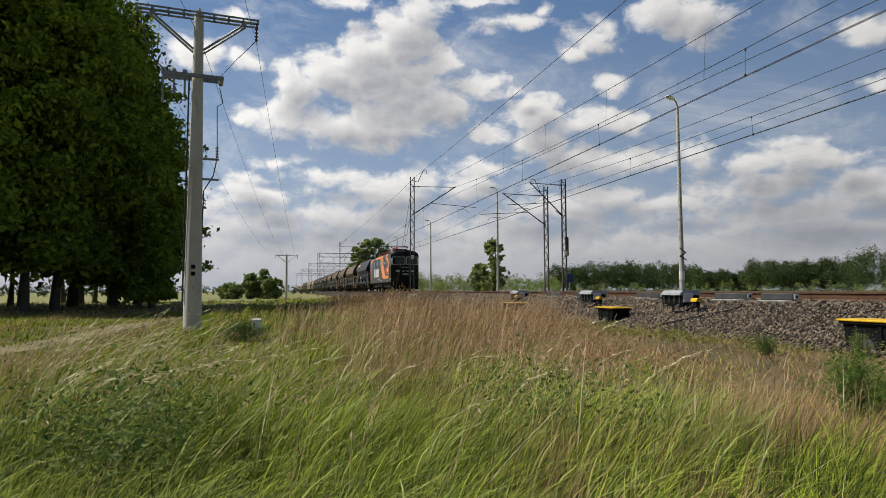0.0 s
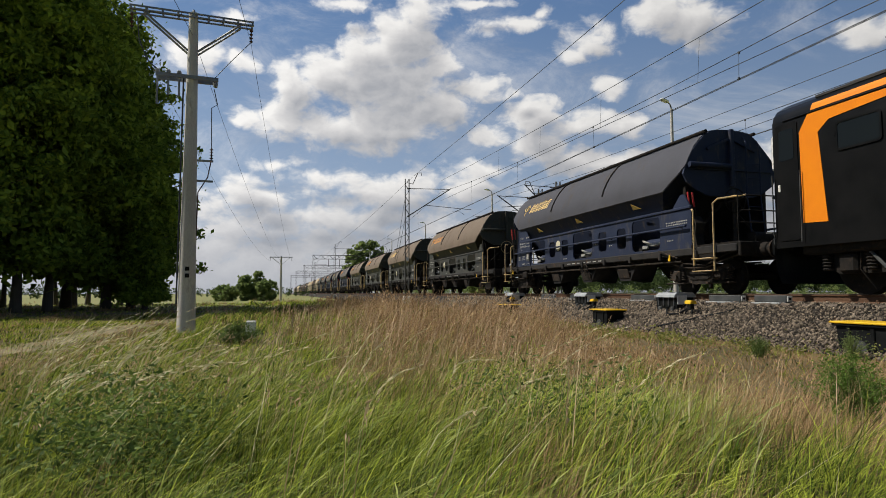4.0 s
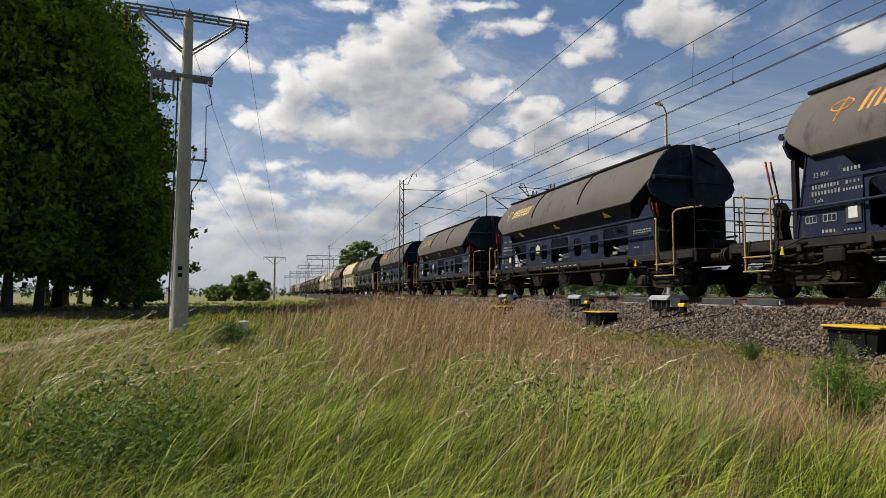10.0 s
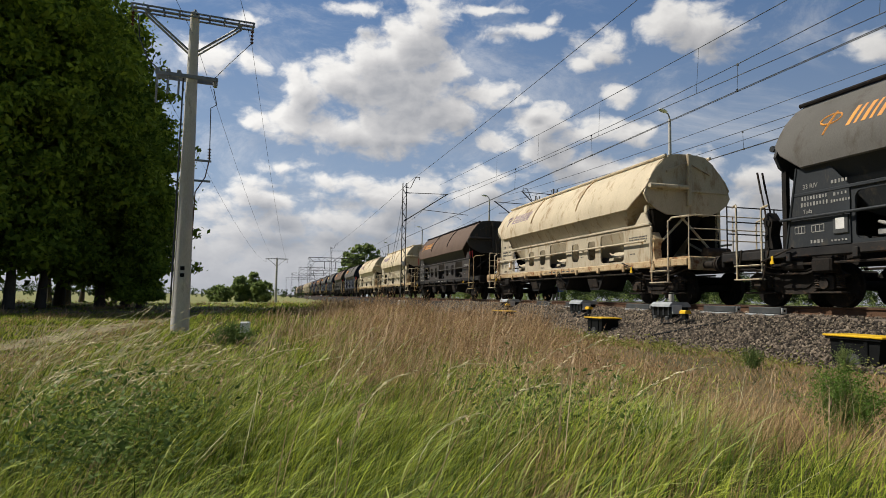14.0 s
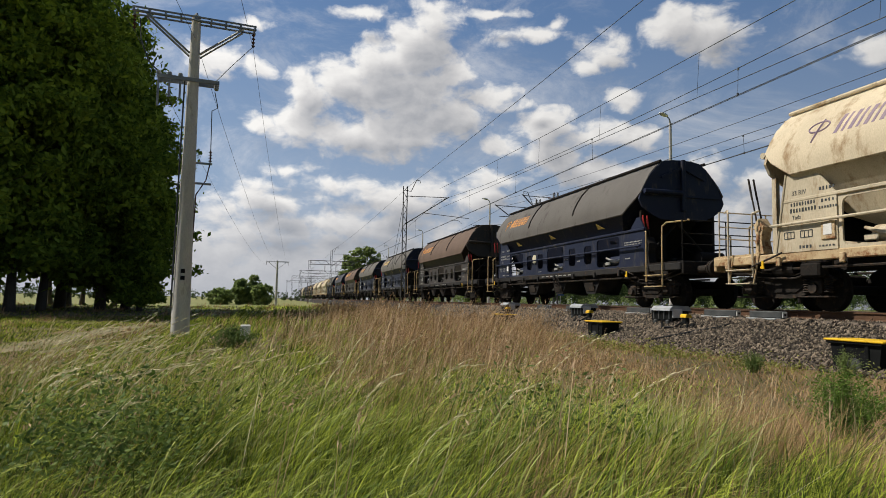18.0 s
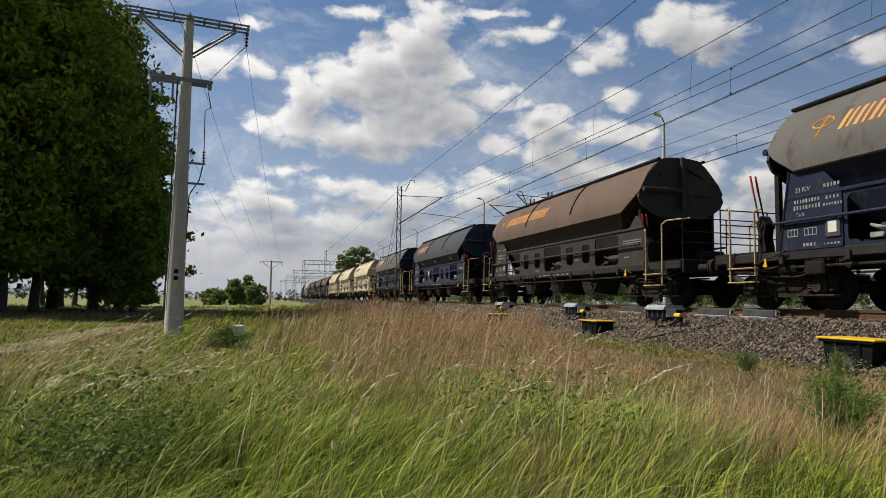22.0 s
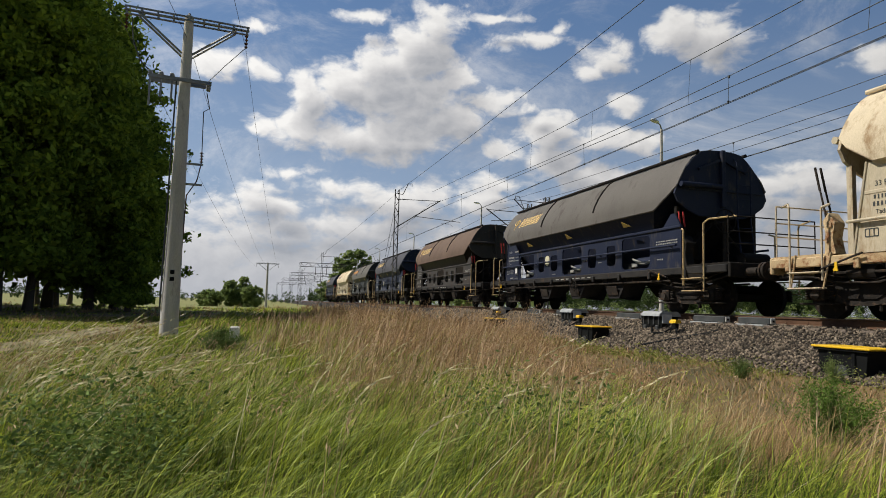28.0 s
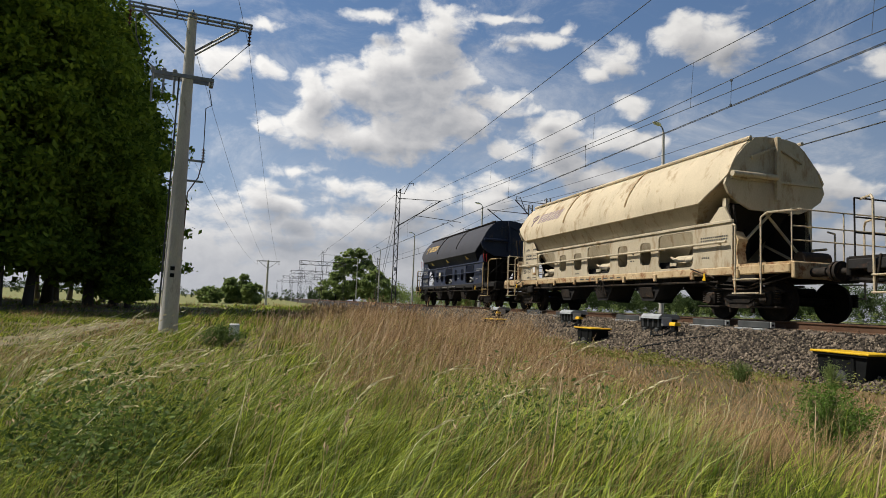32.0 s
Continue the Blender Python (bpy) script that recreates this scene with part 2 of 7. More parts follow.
# ---- mesh helpers ----
class Geo:
    """Points and faces of one mesh."""

    def __init__(self):
        self.v, self.f = [], []

    def add(self, pts, faces):
        n = len(self.v)
        self.v += [tuple(p) for p in pts]
        self.f += [tuple(n + i for i in f) for f in faces]
        return self

    def box(self, c, s, b=0.0, turn=None):
        hx, hy, hz = s[0] / 2, s[1] / 2, s[2] / 2
        pts, faces = [], []
        if b <= 0:
            pts = [Vector((x, y, z)) for x in (-hx, hx) for y in (-hy, hy) for z in (-hz, hz)]
            faces = [(0, 1, 3, 2), (4, 6, 7, 5), (0, 4, 5, 1), (2, 3, 7, 6), (0, 2, 6, 4), (1, 5, 7, 3)]
        else:
            b = min(b, hx * 0.9, hy * 0.9, hz * 0.9)
            idx = {}
            for x in (-1, 1):
                for y in (-1, 1):
                    for z in (-1, 1):
                        for a in range(3):
                            p = [x * (hx - b), y * (hy - b), z * (hz - b)]
                            p[a] = (x, y, z)[a] * (hx, hy, hz)[a]
                            idx[x, y, z, a] = len(pts)
                            pts.append(Vector(p))
            for a in range(3):
                o = [i for i in range(3) if i != a]
                for s1 in (-1, 1):
                    loop = []
                    for p, q in ((-1, -1), (1, -1), (1, 1), (-1, 1)):
                        k = [0, 0, 0]
                        k[a], k[o[0]], k[o[1]] = s1, p, q
                        loop.append(idx[(*k, a)])
                    faces.append(tuple(loop))
                for p in (-1, 1):
                    for q in (-1, 1):
                        k1, k2 = [0, 0, 0], [0, 0, 0]
                        k1[a], k2[a] = -1, 1
                        k1[o[0]] = k2[o[0]] = p
                        k1[o[1]] = k2[o[1]] = q
                        faces.append((idx[(*k1, o[0])], idx[(*k2, o[0])], idx[(*k2, o[1])], idx[(*k1, o[1])]))
            for x in (-1, 1):
                for y in (-1, 1):
                    for z in (-1, 1):
                        faces.append(tuple(idx[x, y, z, a] for a in range(3)))
        if turn is not None:
            pts = [turn @ p for p in pts]
        return self.add([p + Vector(c) for p in pts], faces)

    def rod(self, a, b, r, r2=None, n=8, caps=True):
        a, b = Vector(a), Vector(b)
        r2 = r if r2 is None else r2
        d = (b - a).normalized()
        u = d.orthogonal().normalized()
        w = d.cross(u)
        pts = []
        for c, rr in ((a, r), (b, r2)):
            pts += [c + (u * math.cos(2 * math.pi * i / n) + w * math.sin(2 * math.pi * i / n)) * rr for i in range(n)]
        faces = [(i, (i + 1) % n, n + (i + 1) % n, n + i) for i in range(n)]
        if caps:
            faces += [tuple(reversed(range(n))), tuple(range(n, 2 * n))]
        return self.add(pts, faces)

    def pipe(self, pts, r, n=6):
        for a, b in zip(pts[:-1], pts[1:]):
            self.rod(a, b, r, n=n)
        return self

    def tube(self, pts, radii, n=8):
        """One smooth skin round a line of points."""
        pts = [Vector(p) for p in pts]
        rings = []
        u = None
        for i, p in enumerate(pts):
            d = (pts[min(i + 1, len(pts) - 1)] - pts[max(i - 1, 0)]).normalized()
            u = d.orthogonal().normalized() if u is None else (u - d * u.dot(d)).normalized()
            w = d.cross(u)
            rings.append([p + (u * math.cos(2 * math.pi * k / n) + w * math.sin(2 * math.pi * k / n)) * radii[i] for k in range(n)])
        faces = []
        for i in range(len(pts) - 1):
            for k in range(n):
                faces.append((i * n + k, i * n + (k + 1) % n, (i + 1) * n + (k + 1) % n, (i + 1) * n + k))
        faces += [tuple(reversed(range(n))), tuple(range((len(pts) - 1) * n, len(pts) * n))]
        return self.add([p for ring in rings for p in ring], faces)

    def sheet(self, loops, closed=False, caps=False):
        """Faces between rows of points of equal count."""
        n = len(loops[0])
        faces = []
        for i in range(len(loops) - 1):
            for k in range(n if closed else n - 1):
                faces.append((i * n + k, i * n + (k + 1) % n, (i + 1) * n + (k + 1) % n, (i + 1) * n + k))
        if caps:
            faces += [tuple(reversed(range(n))), tuple(range((len(loops) - 1) * n, len(loops) * n))]
        return self.add([p for loop in loops for p in loop], faces)

    def prism(self, outline, a, b, axis="x"):
        """A flat outline drawn out between a and b along an axis."""
        n = len(outline)
        put = {"x": lambda p, q, h: (h, p, q), "y": lambda p, q, h: (p, h, q), "z": lambda p, q, h: (p, q, h)}[axis]
        pts = [put(p, q, a) for p, q in outline] + [put(p, q, b) for p, q in outline]
        faces = [(i, (i + 1) % n, n + (i + 1) % n, n + i) for i in range(n)] + [tuple(reversed(range(n))), tuple(range(n, 2 * n))]
        return self.add(pts, faces)

    def disc_y(self, c, r, h, n=20, axis="x"):
        d = {"x": Vector((h / 2, 0, 0)), "y": Vector((0, h / 2, 0)), "z": Vector((0, 0, h / 2))}[axis]
        return self.rod(Vector(c) - d, Vector(c) + d, r, n=n)

    def mesh(self, name, material=None, smooth=False, weld=False):
        me = bpy.data.meshes.new(name)
        me.from_pydata([tuple(p) for p in self.v], [], self.f)
        if material:
            me.materials.append(M[material] if isinstance(material, str) else material)
        fix = bmesh.new()
        fix.from_mesh(me)
        if weld:
            bmesh.ops.remove_doubles(fix, verts=fix.verts, dist=0.0005)
        bmesh.ops.recalc_face_normals(fix, faces=fix.faces)
        fix.to_mesh(me)
        fix.free()
        if smooth:
            me.polygons.foreach_set("use_smooth", [True] * len(me.polygons))
            me.set_sharp_from_angle(angle=radians(smooth if smooth > 1 else 40))
        return me


def part(name, geo, material, parent, label="", smooth=False, at=None, weld=False):
    ob = new(name, geo.mesh(name, material, smooth, weld))
    ob.parent = parent
    if at is not None:
        ob.location = at
    return tagged(ob, label)


def thing(name, label, category, group="", at=None, kind=""):
    ob = new(name)
    ob.empty_display_size = 0.2
    if at is not None:
        ob.location = at
    return tagged(ob, label, category, group, kind)


def solid(name, geo, material, label, category="", kind="", group="", smooth=False, at=None):
    ob = new(name, geo.mesh(name, material, smooth))
    if at is not None:
        ob.location = at
    return tagged(ob, label, category, group, kind)


def fast_mesh(name, verts, faces_n, material, smooth=False):
    """A mesh from arrays: verts (n, 3), faces (m, k) with k corners each."""
    me = bpy.data.meshes.new(name)
    m, k = faces_n.shape
    me.vertices.add(len(verts))
    me.vertices.foreach_set("co", verts.astype(np.float32).ravel())
    me.loops.add(m * k)
    me.loops.foreach_set("vertex_index", faces_n.astype(np.int32).ravel())
    me.polygons.add(m)
    me.polygons.foreach_set("loop_start", np.arange(0, m * k, k, dtype=np.int32))
    me.polygons.foreach_set("loop_total", np.full(m, k, dtype=np.int32))
    if smooth:
        me.polygons.foreach_set("use_smooth", np.ones(m, dtype=bool))
    me.materials.append(material)
    me.update(calc_edges=True)
    me.validate()
    return me


# ---- sky: a far sheet of clouds that drifts ----
# azimuth and height of each heap's middle and its half sizes, in degrees
GREAT_CLOUD = [
    (1.4, 17.9, 2.7, 2.2), (4.7, 19.1, 3.5, 2.1), (8.0, 20.4, 3.9, 2.8), (11.3, 22.1, 3.2, 3.2), (12.9, 24.4, 2.9, 1.8), (10.1, 18.3, 6.2, 3.0),
    (14.7, 20.2, 2.4, 1.6), (-2.8, 15.0, 2.0, 0.9), (0.5, 14.9, 2.9, 1.6), (5.0, 14.7, 4.3, 2.1), (9.5, 14.8, 5.4, 2.4), (14.2, 16.6, 4.2, 2.3),
    (18.4, 18.2, 2.9, 1.1)]
HIGH_CLOUDS = [
    (5.9, 24.8, 2.6, 0.6), (18.2, 25.0, 2.4, 0.4), (21.3, 23.3, 3.5, 0.8), (24.1, 24.2, 1.1, 0.6), (28.4, 21.6, 2.4, 1.5), (26.9, 20.5, 1.3, 0.7),
    (34.2, 23.1, 2.6, 1.8), (37.4, 22.3, 3.1, 2.0), (38.0, 20.3, 1.6, 0.9), (49.5, 18.9, 1.9, 1.3), (51.8, 19.4, 1.7, 1.5), (50.2, 15.2, 1.3, 0.7),
    (-3.0, 19.5, 1.5, 0.9), (-6.7, 19.6, 2.7, 1.3), (-3.5, 22.9, 1.9, 0.6)]
MIDDLE_CLOUDS = [
    (23.3, 15.5, 2.8, 2.3), (24.0, 12.7, 3.0, 1.9), (27.5, 14.8, 4.2, 1.5), (31.4, 14.5, 2.1, 1.2), (30.3, 17.7, 1.6, 1.0), (19.4, 13.9, 1.9, 1.1),
    (21.7, 17.7, 1.3, 0.6), (27.0, 11.4, 4.2, 1.5), (32.8, 11.2, 4.2, 1.2), (37.1, 11.4, 2.7, 1.0)]
LOW_CLOUDS = [
    (-2.8, 9.0, 2.0, 1.5), (-0.9, 8.1, 2.4, 1.3), (4.7, 10.2, 3.8, 0.8), (-0.4, 11.2, 2.4, 0.6), (-1.1, 6.4, 4.0, 1.3), (3.5, 6.8, 3.5, 0.9),
    (9.6, 8.7, 3.8, 1.9), (12.6, 9.7, 3.1, 1.3), (17.3, 9.4, 3.1, 1.4), (7.5, 6.6, 6.1, 1.5), (18.8, 10.9, 2.3, 0.9)]
FAR_CLOUDS = [
    (40.7, 10.2, 2.5, 1.2), (43.8, 10.5, 3.2, 1.5), (46.9, 9.9, 2.0, 1.0), (41.7, 8.4, 5.3, 1.3), (48.6, 7.7, 2.3, 1.4), (50.9, 6.7, 2.4, 1.2),
    (34.5, 7.3, 3.9, 0.8), (28.9, 8.4, 3.9, 1.2), (44.7, 6.1, 7.0, 1.3), (23.9, 7.3, 6.0, 1.3), (49.7, 4.5, 2.1, 0.7)]


def math_in(tree, op, a, b=None, c=None):
    n = tree.nodes.new("ShaderNodeMath")
    n.operation = op
    for i, x in enumerate((a, b, c)):
        if x is None:
            continue
        if isinstance(x, (int, float)):
            n.inputs[i].default_value = x
        else:
            tree.links.new(x, n.inputs[i])
    return n.outputs[0]


def cloud_mass_group():
    """How deep a direction lies inside the heaps: 0 on their rims, 1 in their middles."""
    g = bpy.data.node_groups.new("cloud_mass", "ShaderNodeTree")
    g.interface.new_socket("Place", in_out="INPUT", socket_type="NodeSocketVector")
    g.interface.new_socket("Mass", in_out="OUTPUT", socket_type="NodeSocketFloat")
    gi, go = g.nodes.new("NodeGroupInput"), g.nodes.new("NodeGroupOutput")
    link = g.links.new
    best, place = None, gi.outputs[0]
    for a, e, ra, re in GREAT_CLOUD + HIGH_CLOUDS + MIDDLE_CLOUDS + LOW_CLOUDS + FAR_CLOUDS:
        mp = node(g, "Mapping", Location=(-a / ra, -e / re, 0), Scale=(1 / ra, 1 / re, 0))
        if best is not None:
            # one heap after the other
            step = g.nodes.new("ShaderNodeVectorMath")
            step.operation = "MULTIPLY_ADD"
            step.inputs[1].default_value = (1e-7, 1e-7, 0)
            link(best, step.inputs[0])
            link(gi.outputs[0], step.inputs[2])
            place = step.outputs[0]
        link(place, mp.inputs[0])
        ln = g.nodes.new("ShaderNodeVectorMath")
        ln.operation = "LENGTH"
        link(mp.outputs[0], ln.inputs[0])
        # large heaps are deeper than small ones
        val = math_in(g, "MULTIPLY", math_in(g, "SUBTRACT", 1.0, ln.outputs["Value"]), 0.45 + 0.17 * re)
        best = val if best is None else math_in(g, "SMOOTH_MAX", best, val, 0.12)
    link(best, go.inputs[0])
    return g


def cloud_group(mass):
    g = bpy.data.node_groups.new("cloud_density", "ShaderNodeTree")
    g.interface.new_socket("Place", in_out="INPUT", socket_type="NodeSocketVector")
    g.interface.new_socket("Density", in_out="OUTPUT", socket_type="NodeSocketFloat")
    gi, go = g.nodes.new("NodeGroupInput"), g.nodes.new("NodeGroupOutput")
    link = g.links.new
    # broad swirls push the rims about
    warp = node(g, "TexNoise", Scale=0.3, Detail=3.0)
    link(gi.outputs[0], warp.inputs["Vector"])
    off = g.nodes.new("ShaderNodeVectorMath")
    off.operation = "MULTIPLY_ADD"
    off.inputs[1].default_value, off.inputs[2].default_value = (2.4, 1.2, 0), (-1.2, -0.6, 0)
    link(warp.outputs["Color"], off.inputs[0])
    moved = g.nodes.new("ShaderNodeVectorMath")
    moved.operation = "ADD"
    link(gi.outputs[0], moved.inputs[0])
    link(off.outputs[0], moved.inputs[1])
    body = g.nodes.new("ShaderNodeGroup")
    body.node_tree = mass
    link(moved.outputs[0], body.inputs[0])
    # the layer seen edge-on low down
    sep = g.nodes.new("ShaderNodeSeparateXYZ")
    link(gi.outputs[0], sep.inputs[0])
    low = node(g, "MapRange", From_Min=4.0, From_Max=12.5, To_Min=0.4, To_Max=-0.3)
    low.clamp = False
    link(sep.outputs[1], low.inputs[0])
    filled = math_in(g, "SMOOTH_MAX", body.outputs[0], low.outputs[0], 0.2)
    clipped = math_in(g, "MINIMUM", math_in(g, "MAXIMUM", filled, -0.9), 0.55)
    # torn edges, and round puffs at two sizes
    stretch = node(g, "Mapping", Scale=(0.75, 1.15, 1.0))
    link(moved.outputs[0], stretch.inputs[0])
    n1 = node(g, "TexNoise", Scale=0.42, Detail=9.0, Roughness=0.6)
    link(stretch.outputs[0], n1.inputs["Vector"])
    total = math_in(g, "MULTIPLY_ADD", math_in(g, "SUBTRACT", n1.outputs[0], 0.5), 1.5, clipped)
    for scale, amount in ((0.55, 0.3), (1.3, 0.16), (3.0, 0.07)):
        v = node(g, "TexVoronoi", Scale=scale)
        v.feature = "SMOOTH_F1"
        v.voronoi_dimensions = "2D"
        v.inputs["Smoothness"].default_value = 0.4
        link(stretch.outputs[0], v.inputs["Vector"])
        total = math_in(g, "MULTIPLY_ADD", math_in(g, "SUBTRACT", 0.45, v.outputs["Distance"]), amount, total)
    link(total, go.inputs[0])
    return g


def make_sky():
    m = bpy.data.materials.new("clouds")
    m.use_nodes = True
    t = m.node_tree
    link = t.links.new
    t.nodes.remove(t.nodes["Principled BSDF"])
    co = t.nodes.new("ShaderNodeTexCoord")
    nrm = t.nodes.new("ShaderNodeVectorMath")
    nrm.operation = "NORMALIZE"
    link(co.outputs["Object"], nrm.inputs[0])
    sep = t.nodes.new("ShaderNodeSeparateXYZ")
    link(nrm.outputs[0], sep.inputs[0])

    def mth(op, a, b=None, c=None):
        return math_in(t, op, a, b, c)

    az = mth("MULTIPLY", mth("ARCTAN2", sep.outputs[0], sep.outputs[1]), 57.29578)
    el = mth("MULTIPLY", mth("ARCSINE", sep.outputs[2]), 57.29578)
    ae = t.nodes.new("ShaderNodeCombineXYZ")
    link(az, ae.inputs[0])
    link(el, ae.inputs[1])
    mass = cloud_mass_group()
    g = cloud_group(mass)

    def at(group, da, de):
        up = t.nodes.new("ShaderNodeVectorMath")
        up.operation = "ADD"
        up.inputs[1].default_value = (da, de, 0)
        link(ae.outputs[0], up.inputs[0])
        d = t.nodes.new("ShaderNodeGroup")
        d.node_tree = group
        link(up.outputs[0], d.inputs[0])
        return d.outputs[0]

    here = at(g, 0, 0)
    cover = node(t, "MapRange", From_Min=-0.16, From_Max=0.42)
    cover.interpolation_type = "SMOOTHSTEP"
    link(here, cover.inputs[0])
    # the sun stands up and to the left: puffs are bright on that side, and a deep heap above shades the base
    relief = mth("SUBTRACT", here, at(g, -0.45, 0.6))
    deep = node(t, "MapRange", From_Min=-0.1, From_Max=0.5, To_Min=0.0, To_Max=0.6)
    link(at(mass, -1.2, 1.9), deep.inputs[0])
    dim = node(t, "MapRange", From_Min=3.0, From_Max=14.0, To_Min=0.32, To_Max=0.05)
    link(el, dim.inputs[0])
    thick = node(t, "MapRange", From_Min=0.1, From_Max=0.9, To_Min=0.0, To_Max=0.25)
    link(here, thick.inputs[0])
    grey = mth("ADD", mth("ADD", deep.outputs[0], dim.outputs[0]), thick.outputs[0])
    shade = mth("MULTIPLY_ADD", relief, -0.5, grey)
    ramp = t.nodes.new("ShaderNodeValToRGB")
    ramp.color_ramp.elements[0].color = (0.95, 0.93, 0.9, 1)
    ramp.color_ramp.elements[1].color = (0.36, 0.375, 0.41, 1)
    mid = ramp.color_ramp.elements.new(0.45)
    mid.color = (0.66, 0.65, 0.65, 1)
    link(shade, ramp.inputs[0])
    # haze low down
    hz = node(t, "MapRange", From_Min=0.0, From_Max=9.0, To_Min=0.75, To_Max=0.0)
    link(el, hz.inputs[0])
    haze = node(t, "Mix", A=0)
    haze.data_type = "RGBA"
    haze.inputs[7].default_value = (0.36, 0.385, 0.44, 1)
    link(hz.outputs[0], haze.inputs[0])
    link(ramp.outputs[0], haze.inputs[6])
    # clear sky between the clouds, deeper blue higher up
    rise = node(t, "MapRange", From_Min=0.0, From_Max=40.0)
    link(el, rise.inputs[0])
    blue = t.nodes.new("ShaderNodeValToRGB")
    blue.color_ramp.elements[0].color = (0.40, 0.45, 0.52, 1)
    blue.color_ramp.elements[1].color = (0.07, 0.15, 0.34, 1)
    for at, c in ((0.25, (0.285, 0.385, 0.54, 1)), (0.6, (0.135, 0.235, 0.43, 1))):
        blue.color_ramp.elements.new(at).color = c
    link(rise.outputs[0], blue.inputs[0])
    both = node(t, "Mix", A=0)
    both.data_type = "RGBA"
    # thin torn wisps between the clouds
    thin = node(t, "Mapping", Scale=(0.5, 1.0, 1.0))
    link(ae.outputs[0], thin.inputs[0])
    wn1 = node(t, "TexNoise", Scale=0.16, Detail=8.0, Roughness=0.68, Distortion=0.6)
    link(thin.outputs[0], wn1.inputs["Vector"])
    wisp = node(t, "MapRange", From_Min=0.44, From_Max=0.78, To_Max=0.5)
    wisp.interpolation_type = "SMOOTHSTEP"
    link(wn1.outputs[0], wisp.inputs[0])
    cloudy = mth("MAXIMUM", cover.outputs[0], wisp.outputs[0])
    link(mth("MULTIPLY", mth("MAXIMUM", cloudy, hz.outputs[0]), 0.97), both.inputs[0])
    link(blue.outputs[0], both.inputs[6])
    link(haze.outputs[2], both.inputs[7])
    em = t.nodes.new("ShaderNodeEmission")
    link(both.outputs[2], em.inputs[0])
    # the sky pales towards the sun and dims away from it
    fall = node(t, "MapRange", From_Min=-15.0, From_Max=55.0, To_Min=1.08, To_Max=0.74)
    link(az, fall.inputs[0])
    link(fall.outputs[0], em.inputs[1])
    link(em.outputs[0], t.nodes["Material Output"].inputs[0])
    rows = []
    for i in range(0, 23):
        e = radians(-1.0 + i * 2.5)
        rows.append([(3600 * math.sin(radians(a)) * math.cos(e), 3600 * math.cos(radians(a)) * math.cos(e), 3600 * math.sin(e)) for a in range(-50, 106, 4)])
    ob = solid("backdrop", Geo().sheet(rows), m, "white cumulus clouds drifting in a blue sky", "sky", "structure", smooth=80)
    return ob


cloud_sheet = make_sky()


# ---- ground ----
def lerp_table(x, table):
    return np.interp(x, [p[0] for p in table], [p[1] for p in table])


BANK = [(-4000, -1.05), (-60, -1.0), (-12, -0.98), (0, -0.98), (4, -0.97), (8.2, -0.97), (8.7, -0.96), (8.95, -0.93), (10.3, -0.44), (10.65, -0.26), (11.0, -0.2), (17.5, -0.22), (18.0, -0.4), (19.2, -0.85), (24, -0.95), (60, -1.0), (4000, -1.05)]


def ground_z(x, y):
    """Height of the ground: the meadow, the bank and the ballast's shoulders."""
    x, y = np.asarray(x, float), np.asarray(y, float)
    z = lerp_table(x, BANK)
    near = np.clip(1 - np.abs(x - 1) / 14, 0, 1)
    bumps = 0.05 * np.sin(x * 0.9 + 1.3 * np.sin(y * 0.31)) * np.sin(y * 0.63 + 0.7)
    bank_rise = 0.08 * np.exp(-((x - 5) / 4.0) ** 2) * np.clip((y - 12) / 20, 0, 1)
    return z + np.where(x < 8.6, bumps * near + bank_rise, 0)


def make_ground():
    xs = np.unique(np.concatenate([np.array([-4000, -2000, -800, -300, -150, -80, -50]), np.arange(-36, 8.2, 1.0), [8.2, 8.7, 8.95, 9.6, 10.3, 10.65, 11.0, 12, 14, 16, 17.5, 18, 18.6, 19.2, 21, 24, 30, 40, 60, 100, 200, 500, 1500, 4000]]))
    ys = np.unique(np.concatenate([np.array([-4000, -1000, -300, -100, -50]), np.arange(-30, 70, 1.5), np.arange(70, 200, 10), [250, 350, 600, 1200, 2500, 4000]]))
    gx, gy = np.meshgrid(xs, ys)
    v = np.stack([gx.ravel(), gy.ravel(), ground_z(gx, gy).ravel()], 1)
    nx, ny = len(xs), len(ys)
    i = (np.arange(ny - 1)[:, None] * nx + np.arange(nx - 1)[None, :]).ravel()
    f = np.stack([i, i + 1, i + nx + 1, i + nx], 1)
    me = fast_mesh("ground", v, f, M["earth"], True)
    me.materials.append(M["meadow"])
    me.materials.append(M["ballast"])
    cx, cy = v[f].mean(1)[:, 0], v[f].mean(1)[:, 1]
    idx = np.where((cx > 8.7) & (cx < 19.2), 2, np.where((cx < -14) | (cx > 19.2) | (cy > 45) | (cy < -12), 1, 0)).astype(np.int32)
    me.polygons.foreach_set("material_index", idx)
    return tagged(new("ground", me), "grassy ground rising to a railway bank with crushed stone ballast", "ground", kind="structure")


make_ground()


def make_dirt_path():
    rows = []
    for k in range(40):
        y = -6 + k * 1.2
        x = -4.95 + 0.06 * (y - 10) + 0.2 * math.sin(y * 0.23)
        loop = []
        for j, w in enumerate((-0.6, -0.32, 0, 0.32, 0.6)):
            w2 = 0.75 * w + 0.12 * math.sin(y * 1.7 + j)
            loop.append((x + w2, y, float(ground_z(x + w2, y)) + (0.012 if abs(w) > 0.5 else 0.025)))
        rows.append(loop)
    solid("dirt_path", Geo().sheet(rows), "path", "bare sandy dirt track through the meadow", "path", "structure", smooth=60)


make_dirt_path()


